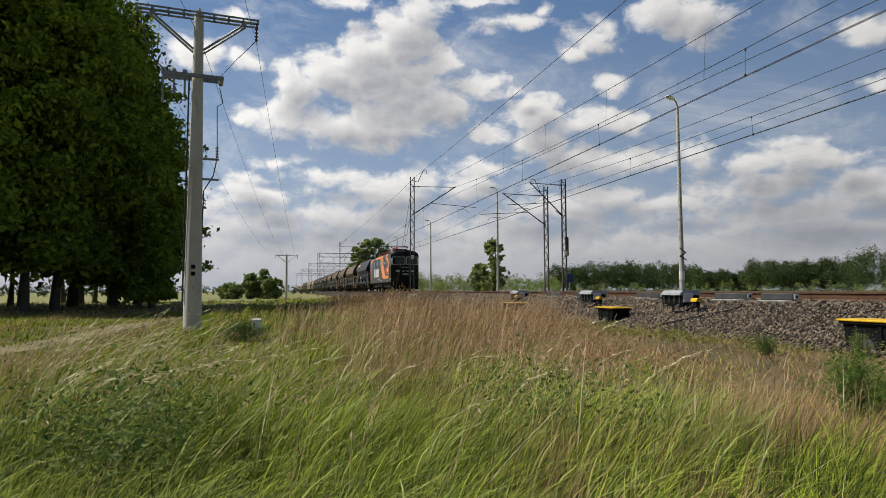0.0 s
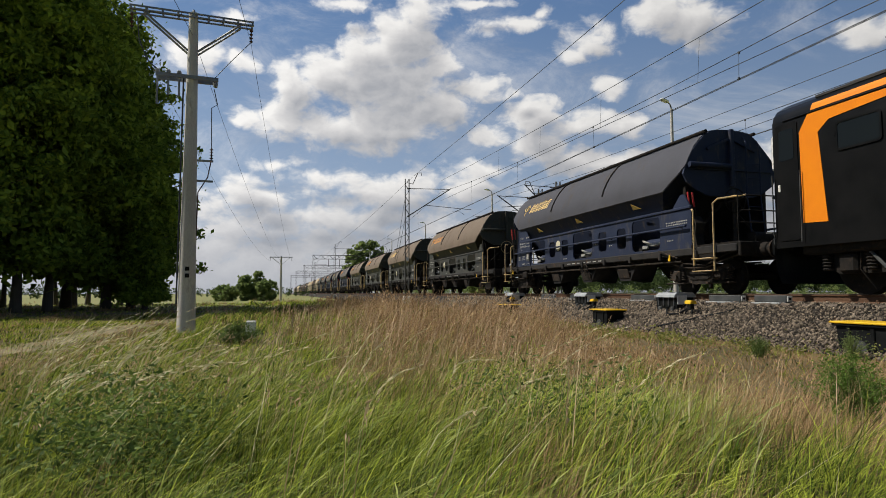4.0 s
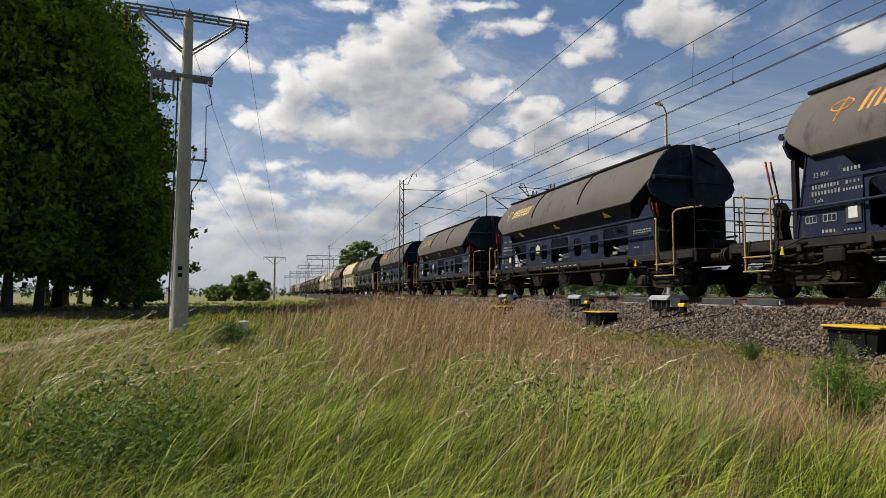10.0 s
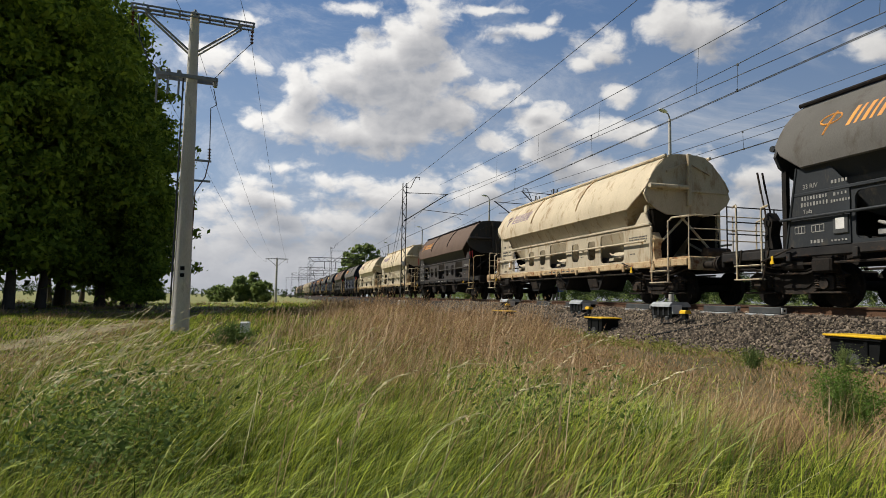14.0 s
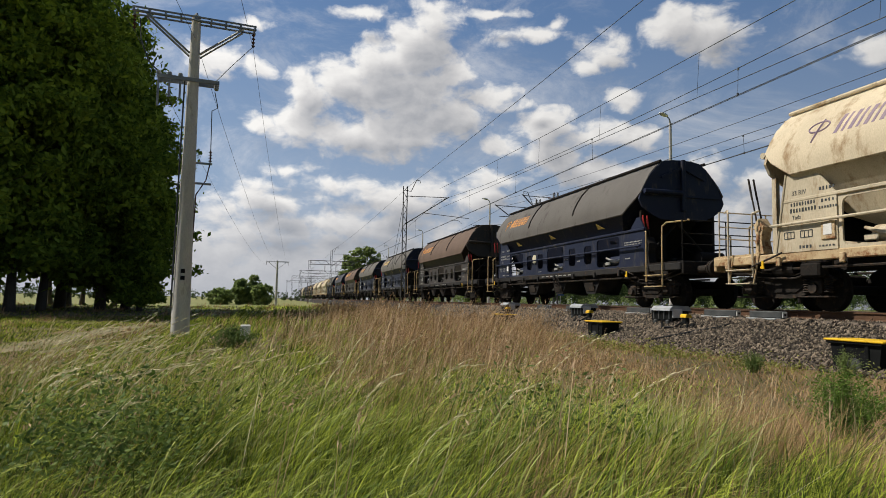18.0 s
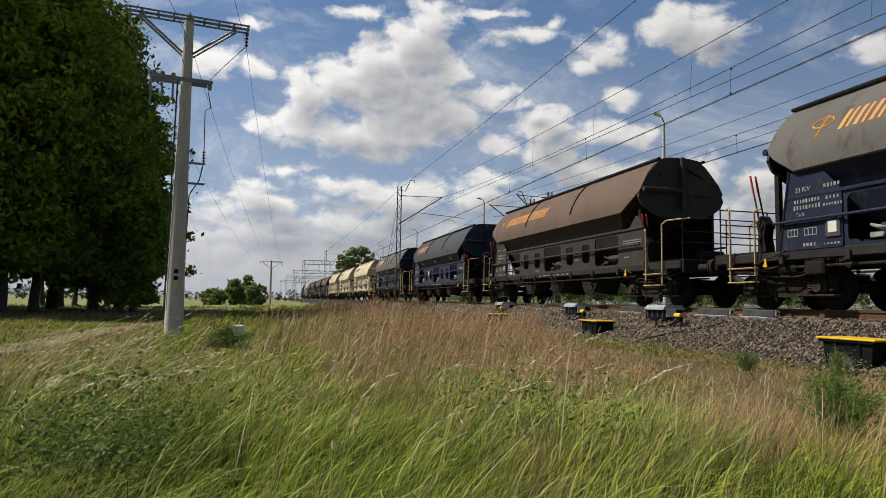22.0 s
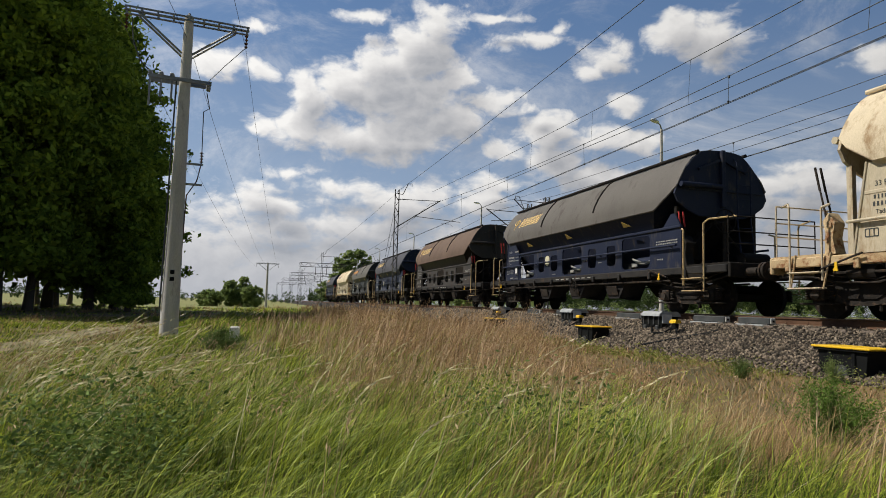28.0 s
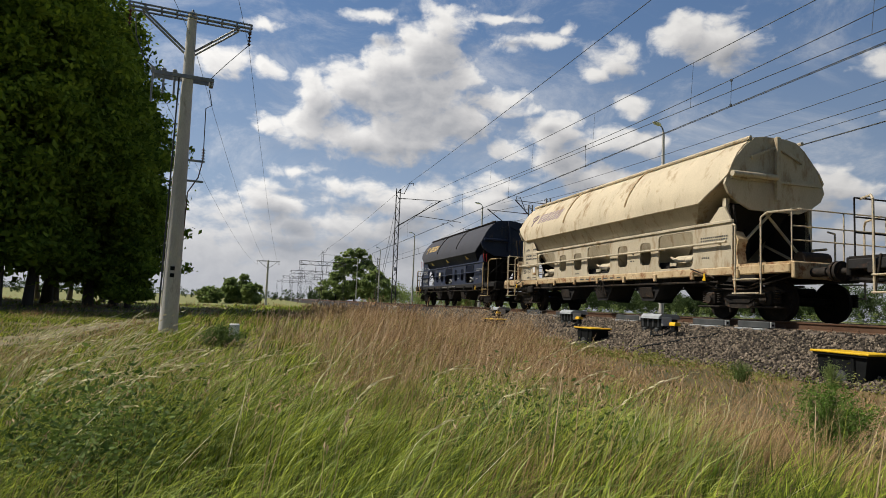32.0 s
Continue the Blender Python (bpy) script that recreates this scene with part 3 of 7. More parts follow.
# ---- the two tracks ----
RAIL_PROFILE = [(-0.036, 0.0), (-0.036, -0.03), (-0.009, -0.045), (-0.009, -0.14), (-0.075, -0.165), (-0.075, -0.172), (0.075, -0.172), (0.075, -0.165), (0.009, -0.14), (0.009, -0.045), (0.036, -0.03), (0.036, 0.0)]


def make_track(number, x):
    track = thing("track_%d" % number, "rusty steel rails on concrete sleepers in ballast", "railway track", kind="structure", at=(x, 0, 0))
    for side in (-0.7535, 0.7535):
        rail = part("rail", Geo().prism([(p + side, q) for p, q in RAIL_PROFILE], -160, 640, "y"), "rail", track, "rusty steel rail")
        part("rail_head", Geo().box((side, 240, 0.001), (0.055, 800, 0.004)), "rail_head", rail, "shiny worn running surface")
    return track


track_near = make_track(1, TRACK_X)
track_far = make_track(2, TRACK2_X)


# ---- the hopper wagons ----
WAGON = 18.0
MIDDLE = -0.42  # of the underframe, from the origin of a wagon
LOCO = 18.8


def rounded(y0, y1, z0, z1, r, n=4):
    pts = []
    for cy, cz, a0 in ((y1 - r, z1 - r, 0), (y0 + r, z1 - r, 90), (y0 + r, z0 + r, 180), (y1 - r, z0 + r, 270)):
        for i in range(n + 1):
            a = radians(a0 + 90 * i / n)
            pts.append((cy + r * math.cos(a), cz + r * math.sin(a)))
    return pts


def plate_with_holes(geo, x, thick, y0, y1, z0, z1, holes):
    """An upright plate across x with rounded openings cut through it; holes: (y0, y1, z0, z1, radius), in order of y."""
    a, b = x - thick / 2, x + thick / 2
    cuts = [y0]
    for h in holes:
        cuts += [h[0] - 0.06, h[1] + 0.06]
    cuts.append(y1)
    for i in range(0, len(cuts), 2):
        if cuts[i + 1] - cuts[i] > 0.001:
            geo.box((x, (cuts[i] + cuts[i + 1]) / 2, (z0 + z1) / 2), (thick, cuts[i + 1] - cuts[i], z1 - z0))
    for h in holes:
        inner = rounded(*h)
        n = len(inner)
        c0, c1 = h[0] - 0.06, h[1] + 0.06
        outer = []
        for k, (p, q) in enumerate(inner):
            quarter = k // 5
            j = k % 5
            t = j / 4
            if quarter == 0:
                outer.append((c1, q + (z1 - q) * min(1, t * 2)) if t <= 0.5 else (c1 + (p - c1) * (t * 2 - 1), z1))
            elif quarter == 1:
                outer.append((p + (c0 - p) * min(1, t * 2), z1) if t <= 0.5 else (c0, z1 + (q - z1) * (t * 2 - 1)))
            elif quarter == 2:
                outer.append((c0, q + (z0 - q) * min(1, t * 2)) if t <= 0.5 else (c0 + (p - c0) * (t * 2 - 1), z0))
            else:
                outer.append((p + (c1 - p) * min(1, t * 2), z0) if t <= 0.5 else (c1, z0 + (q - z0) * (t * 2 - 1)))
        loops = [[(a, p, q) for p, q in outer], [(a, p, q) for p, q in inner], [(b, p, q) for p, q in inner], [(b, p, q) for p, q in outer]]
        geo.sheet(loops, closed=True)
    return geo


SECTION = [(0.0, 4.56), (0.35, 4.55), (0.64, 4.5), (0.9, 4.31), (1.13, 4.05), (1.32, 3.76), (1.45, 3.5), (1.52, 3.28), (1.535, 3.1), (1.535, 2.9)]


def hopper_cover():
    """The roof and curved upper sides, with its edge cut back at the ends."""
    g = Geo()
    half = [(x, z) for x, z in SECTION]
    line = [(-x, z) for x, z in reversed(half)] + half[1:]

    def end(z, rear):
        if rear:
            return 6.08 - 0.1 * max(0, (z - 4.2) / 0.3) if z > 3.4 else 5.3 + (z - 2.9) / 0.5 * 0.75
        return 6.82 + 0.1 * max(0, 1 - abs(z - 3.6) / 0.5) if z > 3.4 else 5.92 + (z - 2.9) / 0.5 * 0.95

    cols = []
    for f in (0, 0.17, 0.33, 0.5, 0.67, 0.83, 1):
        cols.append([(x, -end(z, False) * (1 - f) + end(z, True) * f, z) for x, z in line])
    g.sheet(cols)
    inner = [[(x * 0.985, y, z - 0.03) for x, y, z in c] for c in cols]
    g.sheet(inner)
    for a, b in ((cols[0], inner[0]), (cols[-1], inner[-1])):
        g.sheet([a, b])
    for k in (0, -1):
        g.sheet([[c[k] for c in cols], [c[k] for c in inner]])
    return g


def hopper_bin():
    """The bin below the cover: sloping in to the chutes."""
    g = Geo()
    rings = []
    for x, y, z in ((0.8, 6.5, 4.2), (1.4, 6.55, 3.45), (1.5, 5.9, 2.92), (1.1, 5.3, 2.3), (0.95, 4.9, 1.9), (0.5, 4.0, 1.45)):
        rings.append([(-x, -y, z), (x, -y, z), (x, y - 0.55, z), (-x, y - 0.55, z)])
    g.sheet(rings, closed=True, caps=True)
    return g


def end_wall(sign):
    """The many-sided end plate under the roof's end, with its edge."""
    g = Geo()
    half = SECTION[:8] + [(1.4, 3.05), (1.1, 2.85), (0.75, 2.7)]
    outline = [(-x, z) for x, z in reversed(half)] + half[1:]
    outline = [(x * 0.985, z - 0.02) for x, z in outline]
    y = -6.79 if sign < 0 else 6.0
    return g.prism(outline, y, y + sign * 0.07, "y")


def make_wagon(scheme, text, rail_mat, label, wheeled):
    side_m, cover_m = PAINTS[scheme]
    w = thing("hopper_wagon", label, "freight wagon", "wagons of the train")
    cover = part("cover", hopper_cover(), cover_m, w, smooth=50)
    for y in (-2.45, 1.75):
        for s in (-1, 1):
            pts = [(s * (x + 0.012), y, z + 0.008) for x, z in SECTION[1:8]]
            part("cover_seam", Geo().tube(pts, [0.028] * 7, 5), "black_gear" if scheme != "cream" else "rusty_cream", cover, "dark seam strip over the cover")
    for s in (-1, 1):
        part("edge_pipe", Geo().rod((s * 0.78, -6.9, 4.47), (s * 0.78, 6.02, 4.47), 0.05), cover_m if scheme == "cream" else "black_gear", cover, "long pivot pipe along the roof's edge", smooth=True)
    part("bin", hopper_bin(), side_m, w)
    for s in (-1, 1):
        e = part("end_wall", end_wall(s), side_m, w)
        ye = -6.84 if s < 0 else 6.05
        g = Geo()
        g.box((0, ye + s * 0.08, 3.75), (0.13, 0.12, 1.6), 0.02)
        g.box((0.42, ye + s * 0.07, 4.12), (0.75, 0.06, 0.07), turn=Euler((0, radians(24), 0)).to_matrix())
        g.box((-0.42, ye + s * 0.07, 4.12), (0.75, 0.06, 0.07), turn=Euler((0, radians(-24), 0)).to_matrix())
        g.box((0, ye + s * 0.06, 3.42), (2.7, 0.05, 0.06))
        part("stiffener", g, side_m, e)
        part("cross_shaft", Geo().rod((-1.4, ye + s * 0.16, 3.5), (-0.1, ye + s * 0.16, 3.5), 0.075, n=10), side_m, e, smooth=True)
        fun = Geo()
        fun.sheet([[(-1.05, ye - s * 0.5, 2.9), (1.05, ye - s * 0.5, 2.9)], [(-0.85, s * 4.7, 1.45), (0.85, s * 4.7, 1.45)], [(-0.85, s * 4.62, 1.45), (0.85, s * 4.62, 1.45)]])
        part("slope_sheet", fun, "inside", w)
    # side walls with their openings
    holes = [(-5.55, -4.05, 1.3, 2.24, 0.14), (-3.68, -3.14, 1.45, 2.1, 0.12), (-2.45, -1.9, 1.45, 2.1, 0.12), (-1.43, 0.07, 1.3, 2.24, 0.14), (0.5, 1.05, 1.48, 2.08, 0.12), (1.68, 2.22, 1.48, 2.08, 0.12), (2.66, 4.16, 1.3, 2.24, 0.14)]
    for s in (-1, 1):
        hs = holes if s < 0 else sorted((-h[1], -h[0], *h[2:]) for h in holes)
        g = plate_with_holes(Geo(), s * 1.38, 0.04, *((-7.0, 5.6) if s < 0 else (-5.6, 7.0)), 1.2, 2.32, hs)
        wall = part("side_wall", g, side_m, w, weld=True)
        part("top_rail", Geo().box((s * 1.39, s * 0.7, 2.34), (0.1, 12.6, 0.08), 0.015), side_m, wall)
        g = Geo().rod((s * 1.5, -6.9, 1.84), (s * 1.5, 5.9, 1.84), 0.032)
        for y in (-6.6, -4.3, -2.8, -0.2, 2.4, 4.4, 5.7):
            g.rod((s * 1.5, y, 1.84), (s * 1.38, y, 1.8), 0.022, n=6)
        part("grab_rail", g, side_m, wall, "long grab rail", smooth=True)
    for s in (-1, 1):
        # tall slanted panel that closes the rear end of each side, with a stiff edge
        outline = [(-s * p, q) for p, q in ((4.25, 1.24), (4.25, 2.36), (4.75, 2.9), (5.5, 2.9), (5.8, 1.24))]
        panel = part("rear_panel", Geo().prism(outline, s * 1.402, s * 1.43, "x"), side_m, w, "slanted rear side panel")
        part("panel_edge", Geo().pipe([(s * 1.43, -s * 5.82, 1.24), (s * 1.43, -s * 5.51, 2.92)], 0.03), side_m, panel)
        if s < 0:
            make_data(panel, scheme)
        outline = [(s * p, q) for p, q in ((6.1, 2.3), (6.55, 2.72), (6.72, 2.72), (7.0, 2.3))]
        part("front_gusset", Geo().prism(outline, s * 1.36, s * 1.4, "x"), side_m, w, "slanted corner gusset")
        for y in (-4.8, -0.7, 3.4) if s < 0 else ():
            g = Geo().tube([(s * 1.2, y - 0.5, 1.5), (s * 1.2, y - 0.2, 1.46), (s * 1.2, y + 0.1, 1.5), (s * 1.2, y + 0.45, 1.62)], [0.04, 0.055, 0.055, 0.03], 7)
            g.box((s * 1.22, y + 0.3, 1.42), (0.06, 0.3, 0.12), 0.02)
            # pale on dark wagons, in place of bright sky seen through the opening
            part("flap_linkage", g, "stencil" if scheme in ("blue", "navy", "slate") else side_m, w, "flap linkage in the opening, on dark wagons pale for sky showing through", smooth=40)
    for s in (-1, 1):
        sill_m = "rusty_cream" if scheme == "cream" else "grimy_sill"
        sill = part("side_sill", Geo().box((s * 1.36, MIDDLE, 1.14), (0.12, 16.6, 0.2), 0.02), sill_m, w)
        for y in np.arange(-7.2, 7.6, 1.62) if s < 0 else ():
            part("bracket", Geo().box((s * 1.44, y, 1.06), (0.07, 0.12, 0.2), 0.015), sill_m, sill)
    part("centre_sill", Geo().box((0, MIDDLE, 1.05), (0.5, 17.0, 0.34), 0.02), "black_gear", w)
    # its colour holds the darkness behind the openings
    part("inner_plate", Geo().box((0.1, -0.4, 1.98), (0.1, 10.8, 0.8)).box((0.1, -0.4, 1.45), (0.5, 9.0, 0.12)), "inside", w, "inner plate behind the openings, near-black for the shade inside")
    # discharge chutes between the bogies
    for y, h in ((-3.3, 0.42), (-0.7, 0.42), (1.9, 0.42)):
        for s in (-1, 1):
            g = Geo()
            g.sheet([[(s * 0.2, y - 1.1, 1.5), (s * 1.2, y - 1.1, 1.5), (s * 1.2, y + 1.1, 1.5), (s * 0.2, y + 1.1, 1.5)],
                     [(s * 0.55, y - 0.3, h + 0.1), (s * 1.22, y - 0.3, h), (s * 1.22, y + 0.3, h), (s * 0.55, y + 0.3, h + 0.1)]], closed=True, caps=True)
            chute = part("discharge_chute", g, "inside", w, "dark steel discharge chute")
            part("chute_flap", Geo().box((s * 1.27, y, 0.66), (0.03, 0.62, 0.3), 0.01, Euler((0, s * 0.25, 0)).to_matrix()), "gear_dusty", chute)
    for y in (-4.8, -0.7, 3.4):
        for s in (-1, 1):
            part("air_cylinder", Geo().rod((s * 1.05, y - 0.45, 1.5), (s * 1.05, y + 0.3, 1.5), 0.16, n=12), side_m, w, smooth=True)
    # end platforms, buffers, rails and steps
    for s in (-1, 1):
        beam = s * 8.34 + MIDDLE
        deck = part("end_platform", Geo().box((0, (s * 6.4 + beam) / 2, 1.27), (2.7, abs(beam - s * 6.4), 0.05)).box((0, beam, 1.1), (2.75, 0.1, 0.36), 0.02), "rusty_cream" if scheme == "cream" else "black_gear", w)
        for x in (-0.875, 0.875):
            g = Geo().rod((x, beam + s * 0.04, 1.06), (x, beam + s * 0.41, 1.06), 0.1, n=12).rod((x, beam + s * 0.36, 1.06), (x, beam + s * 0.59, 1.06), 0.07, n=12).rod((x, beam + s * 0.58, 1.06), (x, beam + s * 0.64, 1.06), 0.21, n=16)
            part("buffer", g, "gear_dusty", w, "round steel buffer", smooth=True)
        part("coupling", Geo().rod((0, beam + s * 0.01, 0.98), (0, beam + s * 0.66, 0.92), 0.05).box((0, beam + s * 0.16, 0.98), (0.16, 0.3, 0.18), 0.03), "black_gear", w)
        for x in (-1, 1):
            g = Geo()
            y1, y2 = (-7.18, -7.98) if s < 0 else (6.5, 7.3)
            g.pipe([(x * 1.47, y1, 0.75), (x * 1.47, y1, 2.2), (x * 1.4, y1 - s * 0.15, 2.26)], 0.025)
            g.pipe([(x * 1.47, y2, 0.58), (x * 1.47, y2, 2.3), (x * 1.4, y2 + s * 0.1, 2.4), (x * 1.1, beam - s * 0.04, 2.42)], 0.025)
            part("handrail", g, rail_mat, w, "bent tube handrail", smooth=True)
            for z in (0.6, 0.92):
                part("step", Geo().box((x * 1.46, (y1 + y2) / 2, z), (0.2, abs(y2 - y1), 0.03), 0.008), rail_mat, w, "footstep below the platform")
            for yy, d in ((y1, 0.16), (y2, 0.1)) if x < 0 else ():
                g = Geo().rod((x * 1.46, yy, 0.58), (x * 1.42, yy - s * d, 1.3), 0.022, n=6)
                part("step_hanger", g, "gear_dusty" if scheme != "cream" else "rusty_cream", w, "step hanger", smooth=True)
            if x > 0:
                continue
            # brake handle with its bar at the sill
            hy = s * 6.15
            g = Geo().rod((x * 1.5, hy - s * 0.55, 1.24), (x * 1.5, hy + s * 0.35, 0.98), 0.02, n=6)
            part("handle_bar", g, "gear_dusty", w, smooth=True)
            g = Geo().prism([(hy - 0.03, 1.1), (hy + 0.03, 1.1), (hy + 0.03, 1.0), (hy + 0.07, 0.95), (hy + 0.05, 0.92), (hy - 0.05, 0.92), (hy - 0.03, 1.0)], x * 1.5, x * 1.52, "x")
            part("brake_handle", g, "yellow", w, "yellow brake changeover handle")
        for z in (1.75, 2.05, 2.42):
            part("railing_bar", Geo().rod((-1.3, beam - s * 0.09, z), (1.3, beam - s * 0.09, z), 0.016, n=6), rail_mat if scheme == "cream" else "black_gear", deck, smooth=True)
        for x in (-1.3, 0.1, 1.3):
            part("railing_post", Geo().rod((x, beam - s * 0.09, 1.28), (x, beam - s * 0.09, 2.42), 0.018, n=6), rail_mat if scheme == "cream" else "black_gear", deck, smooth=True)
        # the levers that work the flaps
        for x in (-1.3, -1.16):
            foot, head = (s * 7.0, s * 6.78) if s < 0 else (6.4, 6.76)
            tall = 2.75 if s < 0 else 3.05
            g = Geo().tube([(x, foot, 1.35), (x, (foot + head) / 2, (1.35 + tall) / 2), (x - 0.02, head, tall)], [0.03, 0.022, 0.018], 6)
            lever = part("lever", g, "gear_dusty", w, "tall operating lever", smooth=True)
            top = Geo().rod((x - 0.014, foot + (head - foot) * 0.72, 1.35 + (tall - 1.35) * 0.72), (x - 0.021, head, tall + 0.02), 0.026, n=6)
            part("lever_grip", top, "red" if scheme in ("blue", "navy", "rust") else "gear_dusty", lever, smooth=True)
        g = Geo()
        fy = s * 7.0 if s < 0 else 6.44
        g.prism([(fy - 0.13, 1.28), (fy + 0.13, 1.28), (fy + 0.1, 1.7), (fy + 0.16, 1.95), (fy + 0.02, 2.1), (fy - 0.12, 1.9), (fy - 0.06, 1.6)], -1.33, -1.08, "x")
        g.rod((-1.36, fy, 1.86), (-1.02, fy, 1.86), 0.07, n=10).rod((-1.36, fy + 0.05, 1.55), (-1.02, fy + 0.05, 1.55), 0.05, n=8)
        part("lever_stand", g, "black_gear" if scheme != "cream" else "rusty_cream", w, "lever stand with pivots")
        if s < 0 and wheeled:
            cx, cy, cz, r = -0.06, -7.08, 2.54, 0.33
            ring = [(cx + r * math.cos(2 * math.pi * k / 20), cy, cz + r * math.sin(2 * math.pi * k / 20)) for k in range(21)]
            wheel = part("hand_wheel", Geo().tube(ring, [0.016] * 21, 6), rail_mat if scheme == "cream" or text == "orange" else "black_gear", w, "spoked hand wheel", smooth=True)
            for k in range(3):
                a = math.pi * k / 3 + 0.3
                part("spoke", Geo().rod((cx + r * math.cos(a), cy, cz + r * math.sin(a)), (cx - r * math.cos(a), cy, cz - r * math.sin(a)), 0.014, n=5), "gear_dusty", wheel, smooth=True)
            part("wheel_shaft", Geo().rod((cx, cy, cz), (cx, cy + 0.6, cz), 0.035, n=8).rod((cx, cy + 0.05, 1.3), (cx, cy + 0.05, cz), 0.05, n=8), "gear_dusty", wheel, smooth=True)
            ladder_m = "cream_rail" if scheme == "cream" else side_m
            ladder = part("ladder", Geo().pipe([(0.42, -7.15, 1.3), (0.42, -6.98, 2.6), (0.42, -6.98, 4.2), (0.42, -6.74, 4.5)], 0.022), ladder_m, w, "tube ladder on the end", smooth=True)
            part("stringer", Geo().pipe([(0.86, -7.15, 1.3), (0.86, -6.98, 2.6), (0.86, -6.98, 4.1), (0.86, -6.74, 4.4)], 0.022), ladder_m, ladder, smooth=True)
            for k in range(7):
                z = 1.6 + 0.4 * k
                y = -7.15 + 0.17 * min(1, (z - 1.3) / 1.3)
                part("rung", Geo().rod((0.42, y, z), (0.86, y, z), 0.012, n=5), ladder_m, ladder, smooth=True)
        # frames and bracing below the overhang
        g = Geo()
        ye = -6.5 if s < 0 else 5.9
        for x in (-1.25, 1.25):
            g.box((x, ye + s * 0.1, 2.1), (0.1, 0.12, 1.7))
            g.rod((x, ye + s * 0.1, 1.35), (x * 0.7, s * 4.9, 2.3), 0.04, n=6)
        g.rod((-1.25, ye + s * 0.1, 1.4), (0.1, ye + s * 0.1, 2.7), 0.035, n=6).rod((1.25, ye + s * 0.1, 1.4), (-0.1, ye + s * 0.1, 2.7), 0.035, n=6)
        if s < 0:
            # far plate only, coloured as dark as the shaded space under the end
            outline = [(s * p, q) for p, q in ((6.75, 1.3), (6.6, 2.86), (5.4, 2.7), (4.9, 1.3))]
            part("gusset_plate", Geo().prism(outline, -s * 1.2, -s * 1.23, "x"), "inside", w, "plate closing the frame under the end, near-black for shade")
        part("end_frame", g, side_m if scheme == "cream" else "black_gear", w, "braced frame under the end")
        part("air_tank", Geo().rod((0.15, s * 7.2 + MIDDLE / 2, 1.5), (0.95, s * 7.2 + MIDDLE / 2, 1.5), 0.17, n=12), "black_gear" if scheme != "cream" else "gear_dusty", w, smooth=True)
    # pipes, rodding and the hand wheel under the sill
    g = Geo().rod((-1.3, -6.4, 0.9), (-1.3, 6.4, 0.9), 0.03, n=6)
    for y in np.arange(-6, 6.2, 1.5):
        g.rod((-1.3, y, 0.9), (-1.3, y, 1.1), 0.02, n=5)
    part("brake_rod", g, "gear_dusty", w, smooth=True)
    g = Geo().rod((1.3, -6.4, 0.9), (1.3, 6.4, 0.9), 0.03, n=6)
    part("brake_rod", g, "gear_dusty", w, smooth=True)
    part("valve_box", Geo().box((-1.25, 5.0, 0.85), (0.3, 0.5, 0.3), 0.04).rod((-1.2, 5.5, 0.9), (-1.2, 6.1, 0.9), 0.14, n=10), "black_gear", w)
    g = Geo()
    for k in range(14):
        a, b = 2 * math.pi * k / 14, 2 * math.pi * (k + 1) / 14
        g.rod((-1.48, -1.0 + 0.2 * math.cos(a), 0.86 + 0.2 * math.sin(a)), (-1.48, -1.0 + 0.2 * math.cos(b), 0.86 + 0.2 * math.sin(b)), 0.018, n=5)
    g.rod((-1.48, -1.2, 0.86), (-1.48, -0.8, 0.86), 0.015, n=5).rod((-1.48, -1.0, 0.66), (-1.48, -1.0, 1.06), 0.015, n=5).rod((-1.48, -1.0, 0.86), (-1.3, -1.0, 0.86), 0.02, n=5)
    part("brake_wheel", g, "gear_dusty", w, "hand brake wheel", smooth=True)
    for s in (-1, 1):
        make_bogie(w, s * 6.43 + MIDDLE)
    if text:
        make_lettering(w, text, scheme)
    return w


